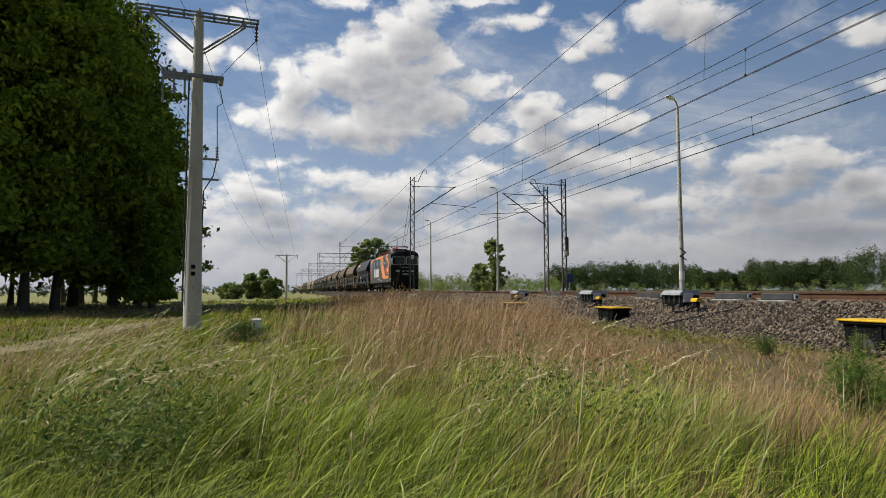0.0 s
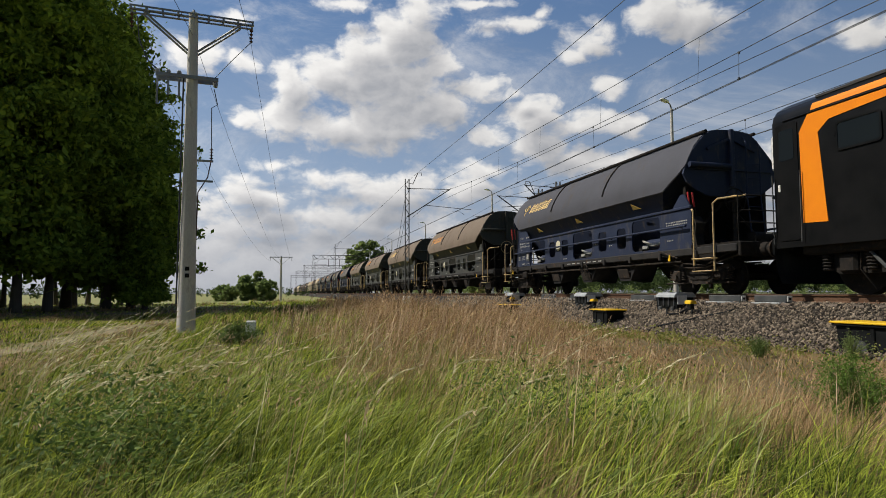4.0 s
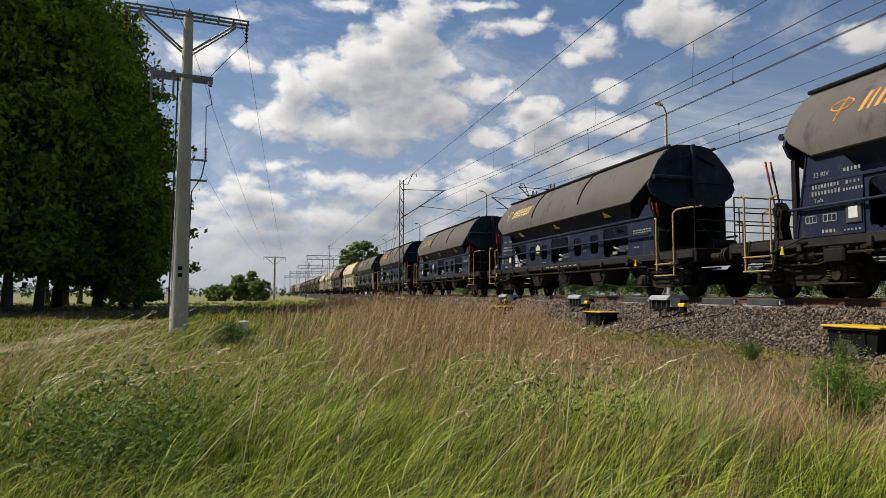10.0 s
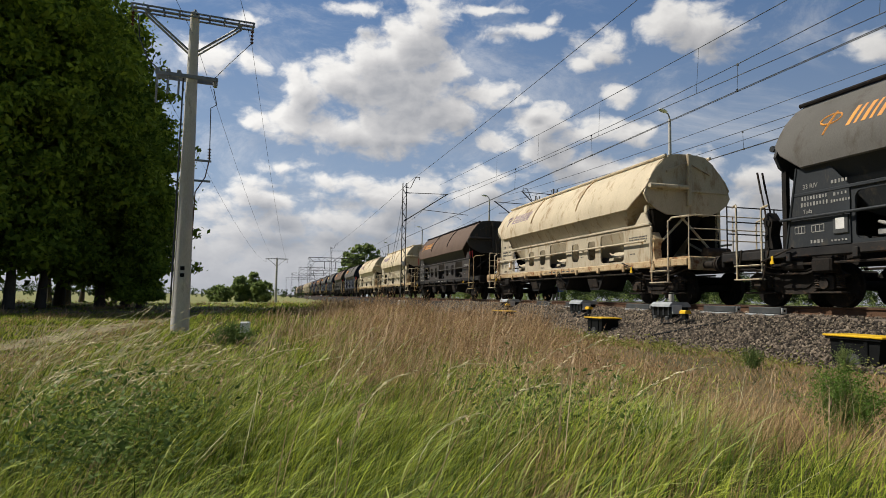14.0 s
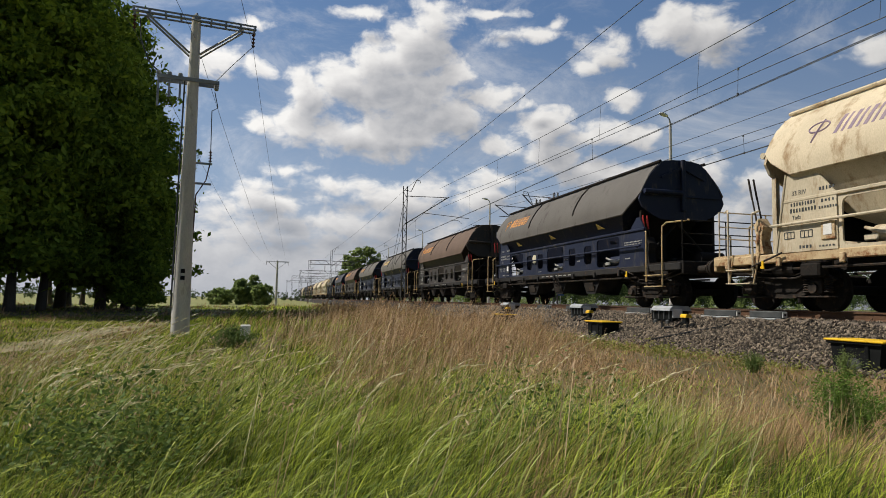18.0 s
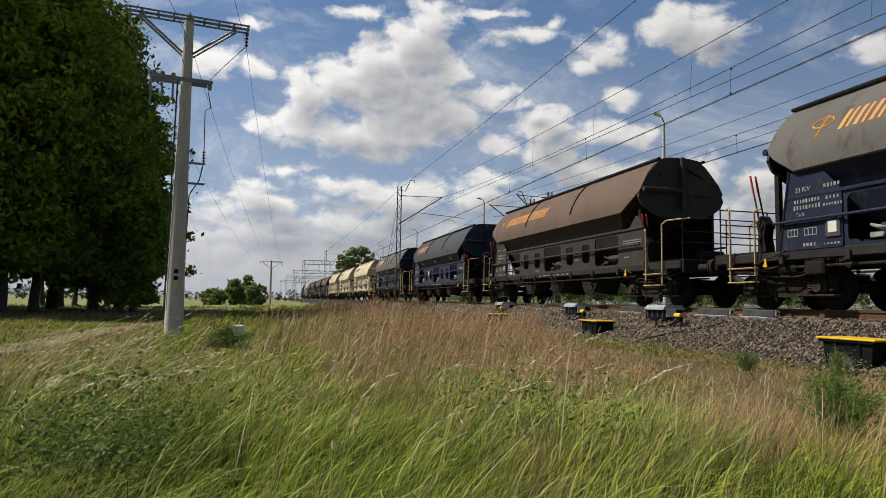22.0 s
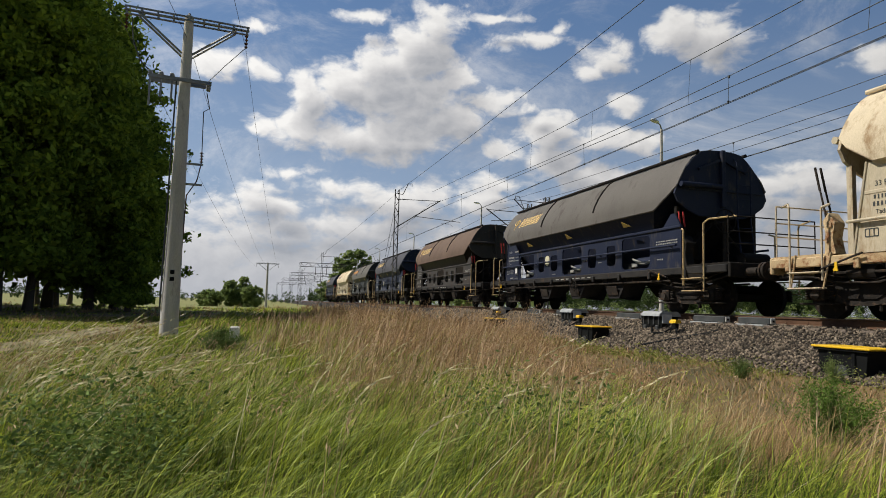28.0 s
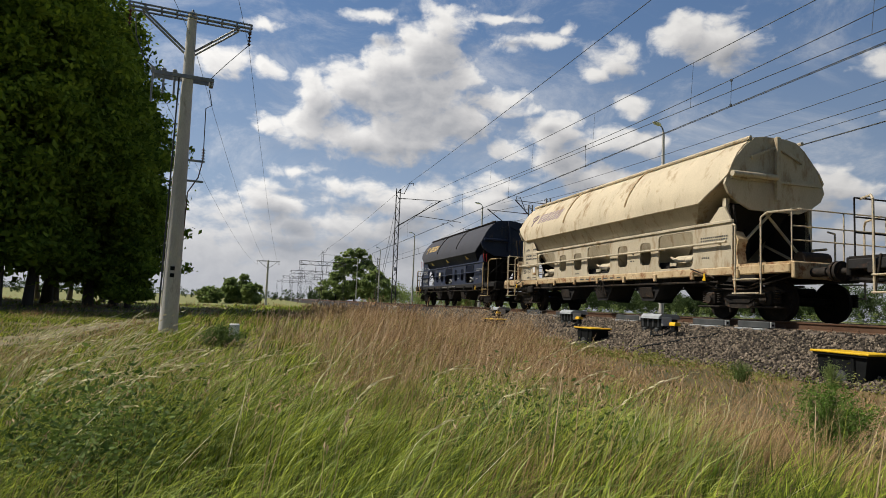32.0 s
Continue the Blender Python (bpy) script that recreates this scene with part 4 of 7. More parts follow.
def make_bogie(w, y):
    g = Geo()
    for x in (-1, 1):
        g.box((x * 1.02, 0, 0.62), (0.12, 2.0, 0.16), 0.03)
        g.prism([(-0.62, 0.56), (-0.34, 0.4), (0.34, 0.4), (0.62, 0.56), (0.5, 0.74), (-0.5, 0.74)], x * 0.96, x * 1.1, "x")
    g.box((0, 0, 0.72), (2.1, 0.42, 0.2), 0.04)
    bogie = part("bogie", g, "black_gear", w, "dark two-axle bogie", at=(0, y, 0))
    for x in (-1, 1):
        for a in (-0.92, 0.92):
            g = Geo().box((x * 1.08, a, 0.5), (0.22, 0.3, 0.34), 0.05).rod((x * 1.15, a, 0.48), (x * 1.24, a, 0.48), 0.11, n=12)
            part("axle_box", g, "gear_dusty", bogie, "dusty axle box")
            for d in (-0.27, 0.27):
                g = Geo().tube([(x * 1.08, a + d, 0.38 + k * 0.025) for k in range(13)], [0.095 if k % 2 else 0.062 for k in range(13)], 9)
                part("coil_spring", g, "gear_dusty", bogie, "coil spring", smooth=True)
    for x in (-1,):
        for dz, r in ((0.0, 0.022), (0.12, 0.016)):
            g = Geo().tube([(x * 1.22, -1.75, 0.98 + dz), (x * 1.25, -1.2, 0.86 + dz), (x * 1.25, -0.5, 0.7 + dz * 0.5), (x * 1.25, 0.4, 0.72 + dz), (x * 1.25, 1.1, 0.88 + dz), (x * 1.22, 1.7, 0.92 + dz)], [r] * 6, 6)
            part("brake_pipe", g, "gear_dusty", bogie, "bent brake pipe", smooth=True)
        g = Geo().prism([(-1.35, 0.66), (-1.1, 0.78), (-0.4, 0.66), (0.4, 0.66), (1.1, 0.78), (1.35, 0.66), (1.2, 0.58), (0.6, 0.36), (0.25, 0.27), (-0.25, 0.27), (-0.6, 0.36), (-1.2, 0.58)], x * 1.0, x * 1.07, "x")
        part("side_frame", g, "gear_dusty", bogie, "cast side frame")
        for d in (-1, 1):
            part("brake_hanger", Geo().box((x * 1.0, d * 0.36, 0.36), (0.1, 0.07, 0.4), 0.02), "black_gear", bogie)
            part("spring_plate", Geo().box((x * 1.1, d * 0.92, 0.3), (0.24, 0.8, 0.04), 0.012), "gear_dusty", bogie)
    for a in (-0.92, 0.92):
        half = [(0.68, 0.4), (0.69, 0.49), (0.715, 0.49), (0.725, 0.463), (0.82, 0.457), (0.83, 0.4), (0.8, 0.37), (0.79, 0.18), (0.86, 0.14), (0.87, 0.08), (1.1, 0.08)]
        line = [(-p, q) for p, q in reversed(half)] + [(-0.67, 0.1), (0.67, 0.1)] + half
        g = Geo().tube([(p, 0, 0) for p, q in line], [q for p, q in line], 22)
        part("wheelset", g, "black_gear", bogie, "steel wheels on their axle", smooth=True, at=(0, a, 0.46))


GLYPHS = {}


def glyph_mesh(words, size):
    """The mesh of some words in the built-in font, kept for the next call."""
    if (words, size) not in GLYPHS:
        cu = bpy.data.curves.new("written", "FONT")
        cu.body, cu.size, cu.extrude = words, size, 0.002
        ob = bpy.data.objects.new("written", cu)
        scene.collection.objects.link(ob)
        GLYPHS[words, size] = bpy.data.meshes.new_from_object(ob.evaluated_get(bpy.context.evaluated_depsgraph_get()))
        bpy.data.objects.remove(ob)
    return GLYPHS[words, size]


def written(words, size, y, z, x, material, parent):
    """Words in the built-in font, letter by letter, facing the near side."""
    for k, letter in enumerate(words):
        if letter == " ":
            continue
        right = max(v.co.x for v in glyph_mesh(words[:k + 1], size).vertices)
        me = glyph_mesh(letter, size).copy()
        along = right - max(v.co.x for v in me.vertices)
        me.transform(Matrix(((0, 0, -1, x), (-1, 0, 0, y - along), (0, 1, 0, z), (0, 0, 0, 1))))
        me.materials.clear()
        me.materials.append(M[material])
        new("letter", me).parent = parent


def make_data(panel, scheme):
    """Stencilled data on the rear panel."""
    ink = "dark_grey" if scheme == "cream" else "stencil"
    x = -1.434
    written("33 RIV", 0.14, 5.36, 2.44, x, ink, panel)
    written("Tads", 0.12, 5.36, 1.93, x, ink, panel)
    rng = random.Random(9)
    for y, z, wide, n, tall in ((5.4, 2.2, 0.66, 9, 0.09), (5.42, 2.07, 0.7, 9, 0.09), (4.66, 2.44, 0.4, 5, 0.09), (4.62, 2.2, 0.34, 4, 0.07), (4.68, 2.07, 0.46, 7, 0.06), (5.2, 1.3, 0.35, 4, 0.07), (4.7, 1.3, 0.4, 5, 0.04)):
        g = Geo()
        at = y
        for k in range(n):
            step = wide / n
            g.box((x, at - step * 0.42, z + tall / 2), (0.006, step * rng.uniform(0.35, 0.7), tall * rng.uniform(0.7, 1)))
            at -= step
        tagged(part("data_row", g, ink, panel), "row of small stencilled marks", kind="stuff")
    for y, wide in ((5.45, 0.26), (5.0, 0.3)):
        g = Geo()
        for dz in (-0.07, 0.07):
            g.box((x, y, 1.6 + dz), (0.006, wide, 0.018))
        for k in range(4):
            g.box((x, y - wide / 2 + wide * k / 3, 1.6), (0.006, 0.016, 0.14))
        part("data_grid", g, ink, panel, "small stencilled grid")
    g = Geo().box((-1.445, 4.45, 1.62), (0.03, 0.34, 0.36), 0.01)
    box = part("paper_holder", g, "dark_grey" if scheme != "cream" else "rusty_cream", panel, "framed label holder")
    part("paper_label", Geo().box((-1.464, 4.45, 1.64), (0.008, 0.2, 0.22)), "white" if scheme in ("blue", "slate", "cream") else "stencil", box, "paper label")


def skewed_bar(g, x, y, z, wy, hz, lean=0.25, depth=0.006, out=None):
    """A slanted bar on the curved near side; out gives x at a height."""
    fx = out or (lambda q: x)
    pts = []
    for q, sgn in ((z - hz / 2, 0), (z + hz / 2, 1)):
        dy = -lean * (q - z)
        pts += [(fx(q) - depth, y - wy / 2 + dy, q), (fx(q) - depth, y + wy / 2 + dy, q)]
    g.add([pts[0], pts[1], pts[3], pts[2]] + [(p[0] + 2 * depth, p[1], p[2]) for p in (pts[0], pts[1], pts[3], pts[2])], [(0, 1, 2, 3), (7, 6, 5, 4), (0, 4, 5, 1), (1, 5, 6, 2), (2, 6, 7, 3), (3, 7, 4, 0)])


def side_x(z):
    return -float(np.interp(z, [p[1] for p in reversed(SECTION)], [p[0] for p in reversed(SECTION)]))


LETTER = {"orange": "tan_text", "yellow": "yellow_text", "violet": "violet_text", "long": "tan_text"}


def make_lettering(w, text, scheme):
    """The owner's mark as plain shapes: a ring on a stem and a row of slanted bars; small bars for the stencilled data."""
    z0 = 3.7
    ring = []
    for k in range(19):
        a = 2 * math.pi * k / 18
        q = z0 + 0.09 + 0.11 * math.sin(a)
        ring.append((side_x(q) - 0.004, 4.72 + 0.25 * math.cos(a), q))
    mark = part("owner_mark", Geo().tube(ring, [0.02] * 19, 5), LETTER[text], w, "painted ring and stem")
    stem = [(side_x(z0 + q) - 0.002, 4.72 - 0.3 * q, z0 + q) for q in (-0.24, -0.12, 0.0, 0.12, 0.24)]
    part("mark_stem", Geo().tube(stem, [0.022, 0.026, 0.026, 0.026, 0.022], 5), LETTER[text], mark)
    rng = random.Random(5)
    for k in range(6 if text != "long" else 13):
        y = 4.1 - k * 0.335
        for d, wl in ((0.085, 0.09), (-0.075, 0.06)):
            g = Geo()
            for q in (-0.14, -0.045, 0.05, 0.145):
                skewed_bar(g, -1.5, y + d - 0.3 * q, z0 + q + 0.02, wl, 0.1, 0.3, out=side_x)
            part("letter_bar", g, LETTER[text], mark)
    # data stencils on the side wall
    for ya, yb, z, n2 in ((-6.85, -5.85, 2.0, 13), (-6.85, -5.85, 1.93, 12), (-6.8, -5.95, 1.86, 10), (-6.2, -5.9, 1.5, 4), (0.62, 0.95, 1.35, 4), (-1.8, -1.55, 1.85, 2), (-1.85, -1.5, 1.72, 3), (-2.85, -2.6, 1.6, 2), (-2.2, 0.6, 1.13, 7)):
        step = (yb - ya) / n2
        g = Geo()
        for k in range(n2):
            g.box((-1.404 if z > 1.2 else -1.424, ya + (k + 0.5) * step, z), (0.006, step * (0.45 + 0.3 * rng.random()), 0.036))
        tagged(part("stencil", g, "stencil" if scheme != "cream" else "dark_grey", w), "row of small stencilled marks", kind="stuff")
    for y in (-4.4, -0.56, 3.0):
        g = Geo()
        zt = 2.6
        xa = -1.3
        g.add([(xa - 0.12, y - 0.2, zt), (xa - 0.12, y + 0.22, zt), (xa - 0.22, y + 0.2, zt + 0.18), (xa - 0.1, y - 0.2, zt), (xa - 0.1, y + 0.22, zt), (xa - 0.2, y + 0.2, zt + 0.18)], [(0, 1, 2), (5, 4, 3), (0, 3, 4, 1), (1, 4, 5, 2), (2, 5, 3, 0)])
        if scheme not in ("cream", "rust"):
            part("warning_triangle", g, "faded_yellow", w, "faded yellow warning triangle")
    if scheme not in ("cream", "rust"):
        g = Geo().disc_y((-1.41, 1.37, 1.9), 0.2, 0.012, 20)
        part("round_emblem", g, "pale_emblem", w, "pale round emblem")


LABELS = {
    "brown": "hopper wagon with dusty brown cover and grey-green sides",
    "slate": "dusty slate-grey hopper wagon with a domed cover",
    "blue": "hopper wagon with dark blue sides and a dusty grey cover",
    "navy": "navy blue hopper wagon with a dark domed cover",
    "rust": "dull brown weathered hopper wagon with a domed cover",
    "cream": "cream hopper wagon with rust streaks and a domed cover",
}
# paint, lettering and kind of end of each wagon from the engine to the end of the train
ORDER = [
    "navy yellow wheel", "brown orange wheel", "brown yellow wheel", "brown orange wheel", "brown orange wheel", "blue orange wheel",
    "blue yellow plain", "blue orange plain", "blue orange plain", "slate orange plain", "cream violet plain", "rust orange plain",
    "cream violet wheel", "cream violet wheel", "blue orange plain", "rust orange plain", "blue yellow wheel", "blue orange plain",
    "rust long plain", "navy orange wheel", "blue yellow plain", "cream violet wheel", "cream violet wheel", "cream violet plain",
    "blue yellow wheel", "rust yellow plain", "navy yellow plain", "slate orange wheel", "cream violet plain", "navy yellow plain"]


def make_train():
    made, train = {}, []
    for k, key in enumerate(ORDER):
        if key in made:
            w = copy_thing(made[key], pose(TRACK_X, 60 + LOCO + WAGON * (k + 0.5), 0))
        else:
            scheme, text, end = key.split()
            w = made[key] = make_wagon(scheme, text, "cream_rail" if scheme in ("cream", "slate") else "yellow_rail", LABELS[scheme], end == "wheel")
            w.location = (TRACK_X, 60 + LOCO + WAGON * (k + 0.5), 0)
        train.append(w)
    return train


wagons = make_train()


# ---- the electric locomotive ----
NOSE = 0.44


def loco_profile(w):
    """Half outline of the body for a half width w, from the sill to the roof's middle."""
    return [(-w, 1.0), (-w, 2.4), (-w, 3.74), (-w * 0.972, 3.9), (-w * 0.9, 4.05), (-w * 0.72, 4.2), (-w * 0.4, 4.31), (0, 4.35)]


def wall_x(z):
    p = loco_profile(1.475)
    return float(np.interp(z, [q[1] for q in p], [-q[0] for q in p]))


def nose_back(x):
    """How far the bowed front lies back at x."""
    return NOSE * (abs(x) / 1.475) ** 2.6


def make_loco():
    w = thing("electric_locomotive", "black electric locomotive with orange side flash and red pantographs", "locomotive")
    hl = LOCO / 2
    yf0 = hl - 0.62
    ds = [0.0, 0.01, 0.03, 0.075, 0.15, 0.25, 0.34, NOSE]
    rings = []

    def ring(y, d):
        ww = max(0.3, 1.475 * (d / NOSE) ** (1 / 2.6)) if d < NOSE else 1.475
        half = loco_profile(ww)
        drop = 0.34 * max(0.0, 1 - d / NOSE) ** 2
        full = half + [(-x, z) for x, z in reversed(half[:-1])]
        return [(x, y, z - drop * max(0, (z - 3.6) / 0.75)) for x, z in full]

    for d in ds:
        rings.append(ring(-yf0 + d, d))
    for d in reversed(ds):
        rings.append(ring(yf0 - d, d))
    g = Geo().sheet(rings)
    n = len(rings[0])
    for r in (rings[0], rings[-1]):
        g.sheet([r[: n // 2 + 1], [(0, p[1], p[2]) for p in r[: n // 2 + 1]], list(reversed(r[n // 2:]))])
    part("body", g, "loco_black", w, "glossy black body shell", smooth=35, weld=True)
    for s in (-1, 1):
        rows = []
        for z, back in ((1.05, 0.0), (0.75, 0.02), (0.45, 0.07), (0.24, 0.18)):
            rows.append([(x, s * (yf0 + 0.03 - back - nose_back(x) * 0.9), z) for x in np.linspace(-1.45, 1.45, 21)])
        part("front_skirt", Geo().sheet(rows), "loco_black", w, "curved black front skirt", smooth=50)
    part("roof_walk", Geo().box((0, 0, 4.37), (1.3, 14.2, 0.06), 0.02), "loco_roof", w)
    for s in (-1, 1):
        part("roof_rail", Geo().box((s * 1.3, 0, 4.09), (0.07, 14.6, 0.06), 0.01), "loco_roof", w)
    part("underframe", Geo().box((0, 0, 0.98), (2.7, 15.6, 0.3), 0.05), "black_gear", w)
    for s in (-1, 1):
        x = s * 1.478

        def flat(name, points, material, label="", proud=0.007):
            return part(name, Geo().prism(points, x - s * 0.004, x + s * proud, "x"), material, w, label)

        def curved(y0, y1, z0, z1):
            zs = np.linspace(z0, z1, 5)
            rows = [[(s * (wall_x(z) + 0.006), y, z) for y in np.linspace(y0, y1, 4)] for z in zs]
            part("orange_flash", Geo().sheet(rows), "orange", w, "orange painted flash")

        flash = "orange painted flash"
        curved(-2.6, 3.25, 3.745, 4.03)
        curved(-5.95, -4.54, 3.8, 4.03)
        curved(5.3, 7.3, 3.8, 3.95)
        flat("orange_flash", [(-0.52, 3.74), (-2.52, 3.74), (-4.45, 1.74), (-4.66, 1.7), (-6.54, 1.7), (-7.27, 1.38), (-2.95, 1.42), (-2.5, 1.5), (-2.23, 1.78)], "orange", flash)
        flat("orange_flash", [(-7.27, 1.38), (-6.54, 1.7), (-6.45, 2.65), (-6.22, 3.1), (-5.89, 3.36), (-4.9, 3.42), (-4.82, 3.66), (-5.9, 3.74), (-6.4, 3.66), (-6.75, 3.4), (-7.05, 2.84)], "orange", flash)
        flat("orange_flash", [(7.57, 1.49), (6.96, 1.46), (7.12, 3.3), (6.85, 3.5), (5.3, 3.6), (5.3, 3.72), (7.36, 3.74), (7.6, 3.4)], "orange", flash)
        for y, a, z, hz in ((6.2, 0.9, 3.1, 0.5), (4.0, 1.0, 3.28, 0.6), (1.6, 1.1, 3.3, 0.58), (-0.98, 1.05, 3.25, 0.62), (-3.4, 1.05, 3.24, 0.68), (-5.35, 0.95, 3.1, 0.6)):
            pane = flat("side_window", rounded(y - a / 2, y + a / 2, z - hz / 2, z + hz / 2, 0.06), "glass", "dark side window", 0.012)
            rim = Geo()
            lo, li = rounded(y - a / 2 - 0.045, y + a / 2 + 0.045, z - hz / 2 - 0.045, z + hz / 2 + 0.045, 0.09), rounded(y - a / 2, y + a / 2, z - hz / 2, z + hz / 2, 0.06)
            rim.sheet([[(x, p, q) for p, q in lo], [(x + s * 0.022, p, q) for p, q in lo], [(x + s * 0.022, p, q) for p, q in li], [(x, p, q) for p, q in li]], closed=True)
            part("window_frame", rim, "loco_black", pane)
        for y in (-7.5, 7.95):
            door = flat("cab_door", rounded(y - 0.3, y + 0.3, 1.15, 3.68, 0.06), "loco_black", "black cab door", 0.014)
            part("door_window", Geo().prism(rounded(y - 0.2, y + 0.2, 2.88, 3.55, 0.06), x, x + s * 0.02, "x"), "glass", door)
            part("door_handle", Geo().box((x + s * 0.02, y + 0.22, 2.3), (0.03, 0.06, 0.16), 0.01), "white", door)
            for d in (-0.38, 0.38):
                part("door_handrail", Geo().rod((x + s * 0.06, y + d, 1.1), (x + s * 0.06, y + d, 2.6), 0.014, n=6), "dark_grey", door, smooth=True)
        # the company's mark and name as plain white shapes
        g = Geo()
        for k in range(16):
            a, b = 2 * math.pi * k / 16, 2 * math.pi * (k + 1) / 16
            g.rod((x, 3.85 + 0.4 * math.cos(a), 2.22 + 0.5 * math.sin(a)), (x, 3.85 + 0.4 * math.cos(b), 2.22 + 0.5 * math.sin(b)), 0.055, n=4)
        g.rod((x, 3.65, 1.95), (x, 4.05, 2.5), 0.07, n=4)
        mark = part("company_mark", g, "white", w, "white painted round mark")
        for k in range(5):
            y = 2.98 - k * 0.56
            part("letter_bar", Geo().prism([(y - 0.22, 1.68), (y + 0.22, 1.66), (y + 0.22, 2.6), (y - 0.22, 2.62)], x - s * 0.004, x + s * 0.008, "x"), "white", mark)
        for k in range(3):
            flat("mark_bar", [(-4.72 - k * 0.46, 2.05), (-4.38 - k * 0.46, 2.05), (-4.38 - k * 0.46, 2.55), (-4.72 - k * 0.46, 2.55)], "red_orange", "red-orange painted bar", 0.008)
        flat("mark_shield", [(-5.8, 2.2), (-6.05, 2.05), (-6.35, 2.1), (-6.42, 2.4), (-6.2, 2.65), (-5.85, 2.5)], "white", "white painted emblem", 0.008)
        flat("mark_line", [(-4.35, 1.88), (-6.3, 1.88), (-6.3, 1.91), (-4.35, 1.91)], "white", "", 0.008)
        for y, z, a, b in ((0.35, 1.42, 1.0, 0.09), (0.2, 1.24, 0.4, 0.09), (-1.3, 1.27, 0.3, 0.1), (-1.75, 1.27, 0.2, 0.1), (-4.0, 3.1, 0.75, 0.14), (-6.1, 1.2, 0.35, 0.1), (-6.75, 1.2, 0.14, 0.12), (-8.0, 1.32, 0.5, 0.05), (-8.0, 1.22, 0.45, 0.05), (3.0, 1.12, 0.3, 0.04), (2.0, 1.12, 0.16, 0.06)):
            flat("stencil_bar", [(y - a / 2, z - b / 2), (y + a / 2, z - b / 2), (y + a / 2, z + b / 2), (y - a / 2, z + b / 2)], "white", "", 0.008)
    # fronts
    for s in (-1, 1):
        def front(xx, out=0.0):
            return s * (yf0 - nose_back(xx) + out)

        for x0, x1 in ((-1.3, -0.1), (0.1, 1.3)):
            def dense(loop):
                out = []
                for (p, q), (p2, q2) in zip(loop, loop[1:] + loop[:1]):
                    k = max(1, int(math.hypot(p2 - p, q2 - q) / 0.1))
                    out += [(p + (p2 - p) * i / k, q + (q2 - q) * i / k) for i in range(k)]
                return out

            cols = []
            for p in np.linspace(x0, x1, 15):
                cut = 0.05 * max(0, 1 - min(p - x0, x1 - p) / 0.06)
                cols.append([(p, front(p, 0.012), z) for z in (2.84 + cut, 3.18, 3.55 - cut)])
            pane = part("windscreen", Geo().sheet(cols), "glass", w, "cab windscreen", smooth=50)
            lo = dense(rounded(x0, x1, 2.84, 3.55, 0.06))
            cx, cz = (x0 + x1) / 2, 3.195
            big = [(cx + (p - cx) * 1.09, cz + (q - cz) * 1.15) for p, q in lo]
            rim = Geo().sheet([[(p, front(p, -0.05), q) for p, q in big], [(p, front(p, 0.04), q) for p, q in big], [(p, front(p, 0.04), q) for p, q in lo], [(p, front(p, 0.0), q) for p, q in lo]], closed=True)
            part("windscreen_frame", rim, "chrome", pane, "pale grey windscreen frame")
            part("wiper", Geo().rod(((x0 + x1) / 2, front((x0 + x1) / 2, 0.04), 2.7), ((x0 + x1) / 2 + 0.3, front((x0 + x1) / 2 + 0.3, 0.04), 3.2), 0.01, n=5), "black_plastic", pane)
        brow = [(xx, front(xx, 0.015), 3.74 - 0.03 * abs(xx)) for xx in np.linspace(-1.4, 1.4, 17)]
        part("brow", Geo().tube(brow, [0.022] * 17, 6), "loco_black", w, "rain gutter over the windscreens", smooth=True)
        belt = [(xx, front(xx, 0.008), 2.64) for xx in np.linspace(-1.4, 1.4, 17)]
        part("belt_line", Geo().tube(belt, [0.014] * 17, 6), "loco_black", w, smooth=True)
        for q in (-1, 1):
            part("gutter", Geo().rod((q * 1.485, s * 0.02, 3.75), (q * 1.485, s * (yf0 - 0.75), 3.75), 0.016, n=6), "loco_black", w, smooth=True)
        for q in (-1, 1):
            part("white_strip", Geo().box((q * 1.43, front(1.4, -0.02), 3.12), (0.07, 0.1, 0.75), 0.03), "white", w, "white corner strip")
        lamp = part("top_headlamp", Geo().tube([(0, s * (yf0 - 0.75), 4.2), (0, s * (yf0 - 0.25), 4.2), (0, s * (yf0 - 0.06), 4.19)], [0.27, 0.25, 0.2], 18), "loco_black", w, "round roof headlamp housing", smooth=50)
        part("headlamp_lens", Geo().rod((0, s * (yf0 - 0.065), 4.19), (0, s * (yf0 - 0.05), 4.19), 0.16, n=18), "glass", lamp)
        for xx in (-0.78, 0.78):
            lamp = part("headlamp", Geo().box((xx, front(xx, 0.03), 2.1), (0.44, 0.26, 0.26), 0.07), "loco_black", w, "twin headlamp housing")
            part("headlamp_lens", Geo().box((xx, front(xx, 0.165), 2.1), (0.36, 0.03, 0.19), 0.012), "lens", lamp)
            part("lamp_fin", Geo().box((xx * 1.42, front(xx * 1.3, 0.02), 2.18), (0.3, 0.12, 0.06), 0.02), "loco_black", lamp)
        for z, n2, a, b in ((2.48, 6, 0.07, 0.09), (2.1, 6, 0.075, 0.11), (1.78, 5, 0.09, 0.15)):
            for k in range(n2):
                part("front_mark", Geo().box(((k - (n2 - 1) / 2) * 0.125, front(0.1, 0.006), z), (a, 0.012, b)), "chrome", w)
        part("buffer_beam", Geo().box((0, s * (yf0 + 0.02), 1.08), (2.3, 0.16, 0.4), 0.05), "loco_black", w)
        part("front_step", Geo().box((-1.05, front(1.05, 0.1), 1.38), (0.6, 0.2, 0.04), 0.01), "dark_grey", w)
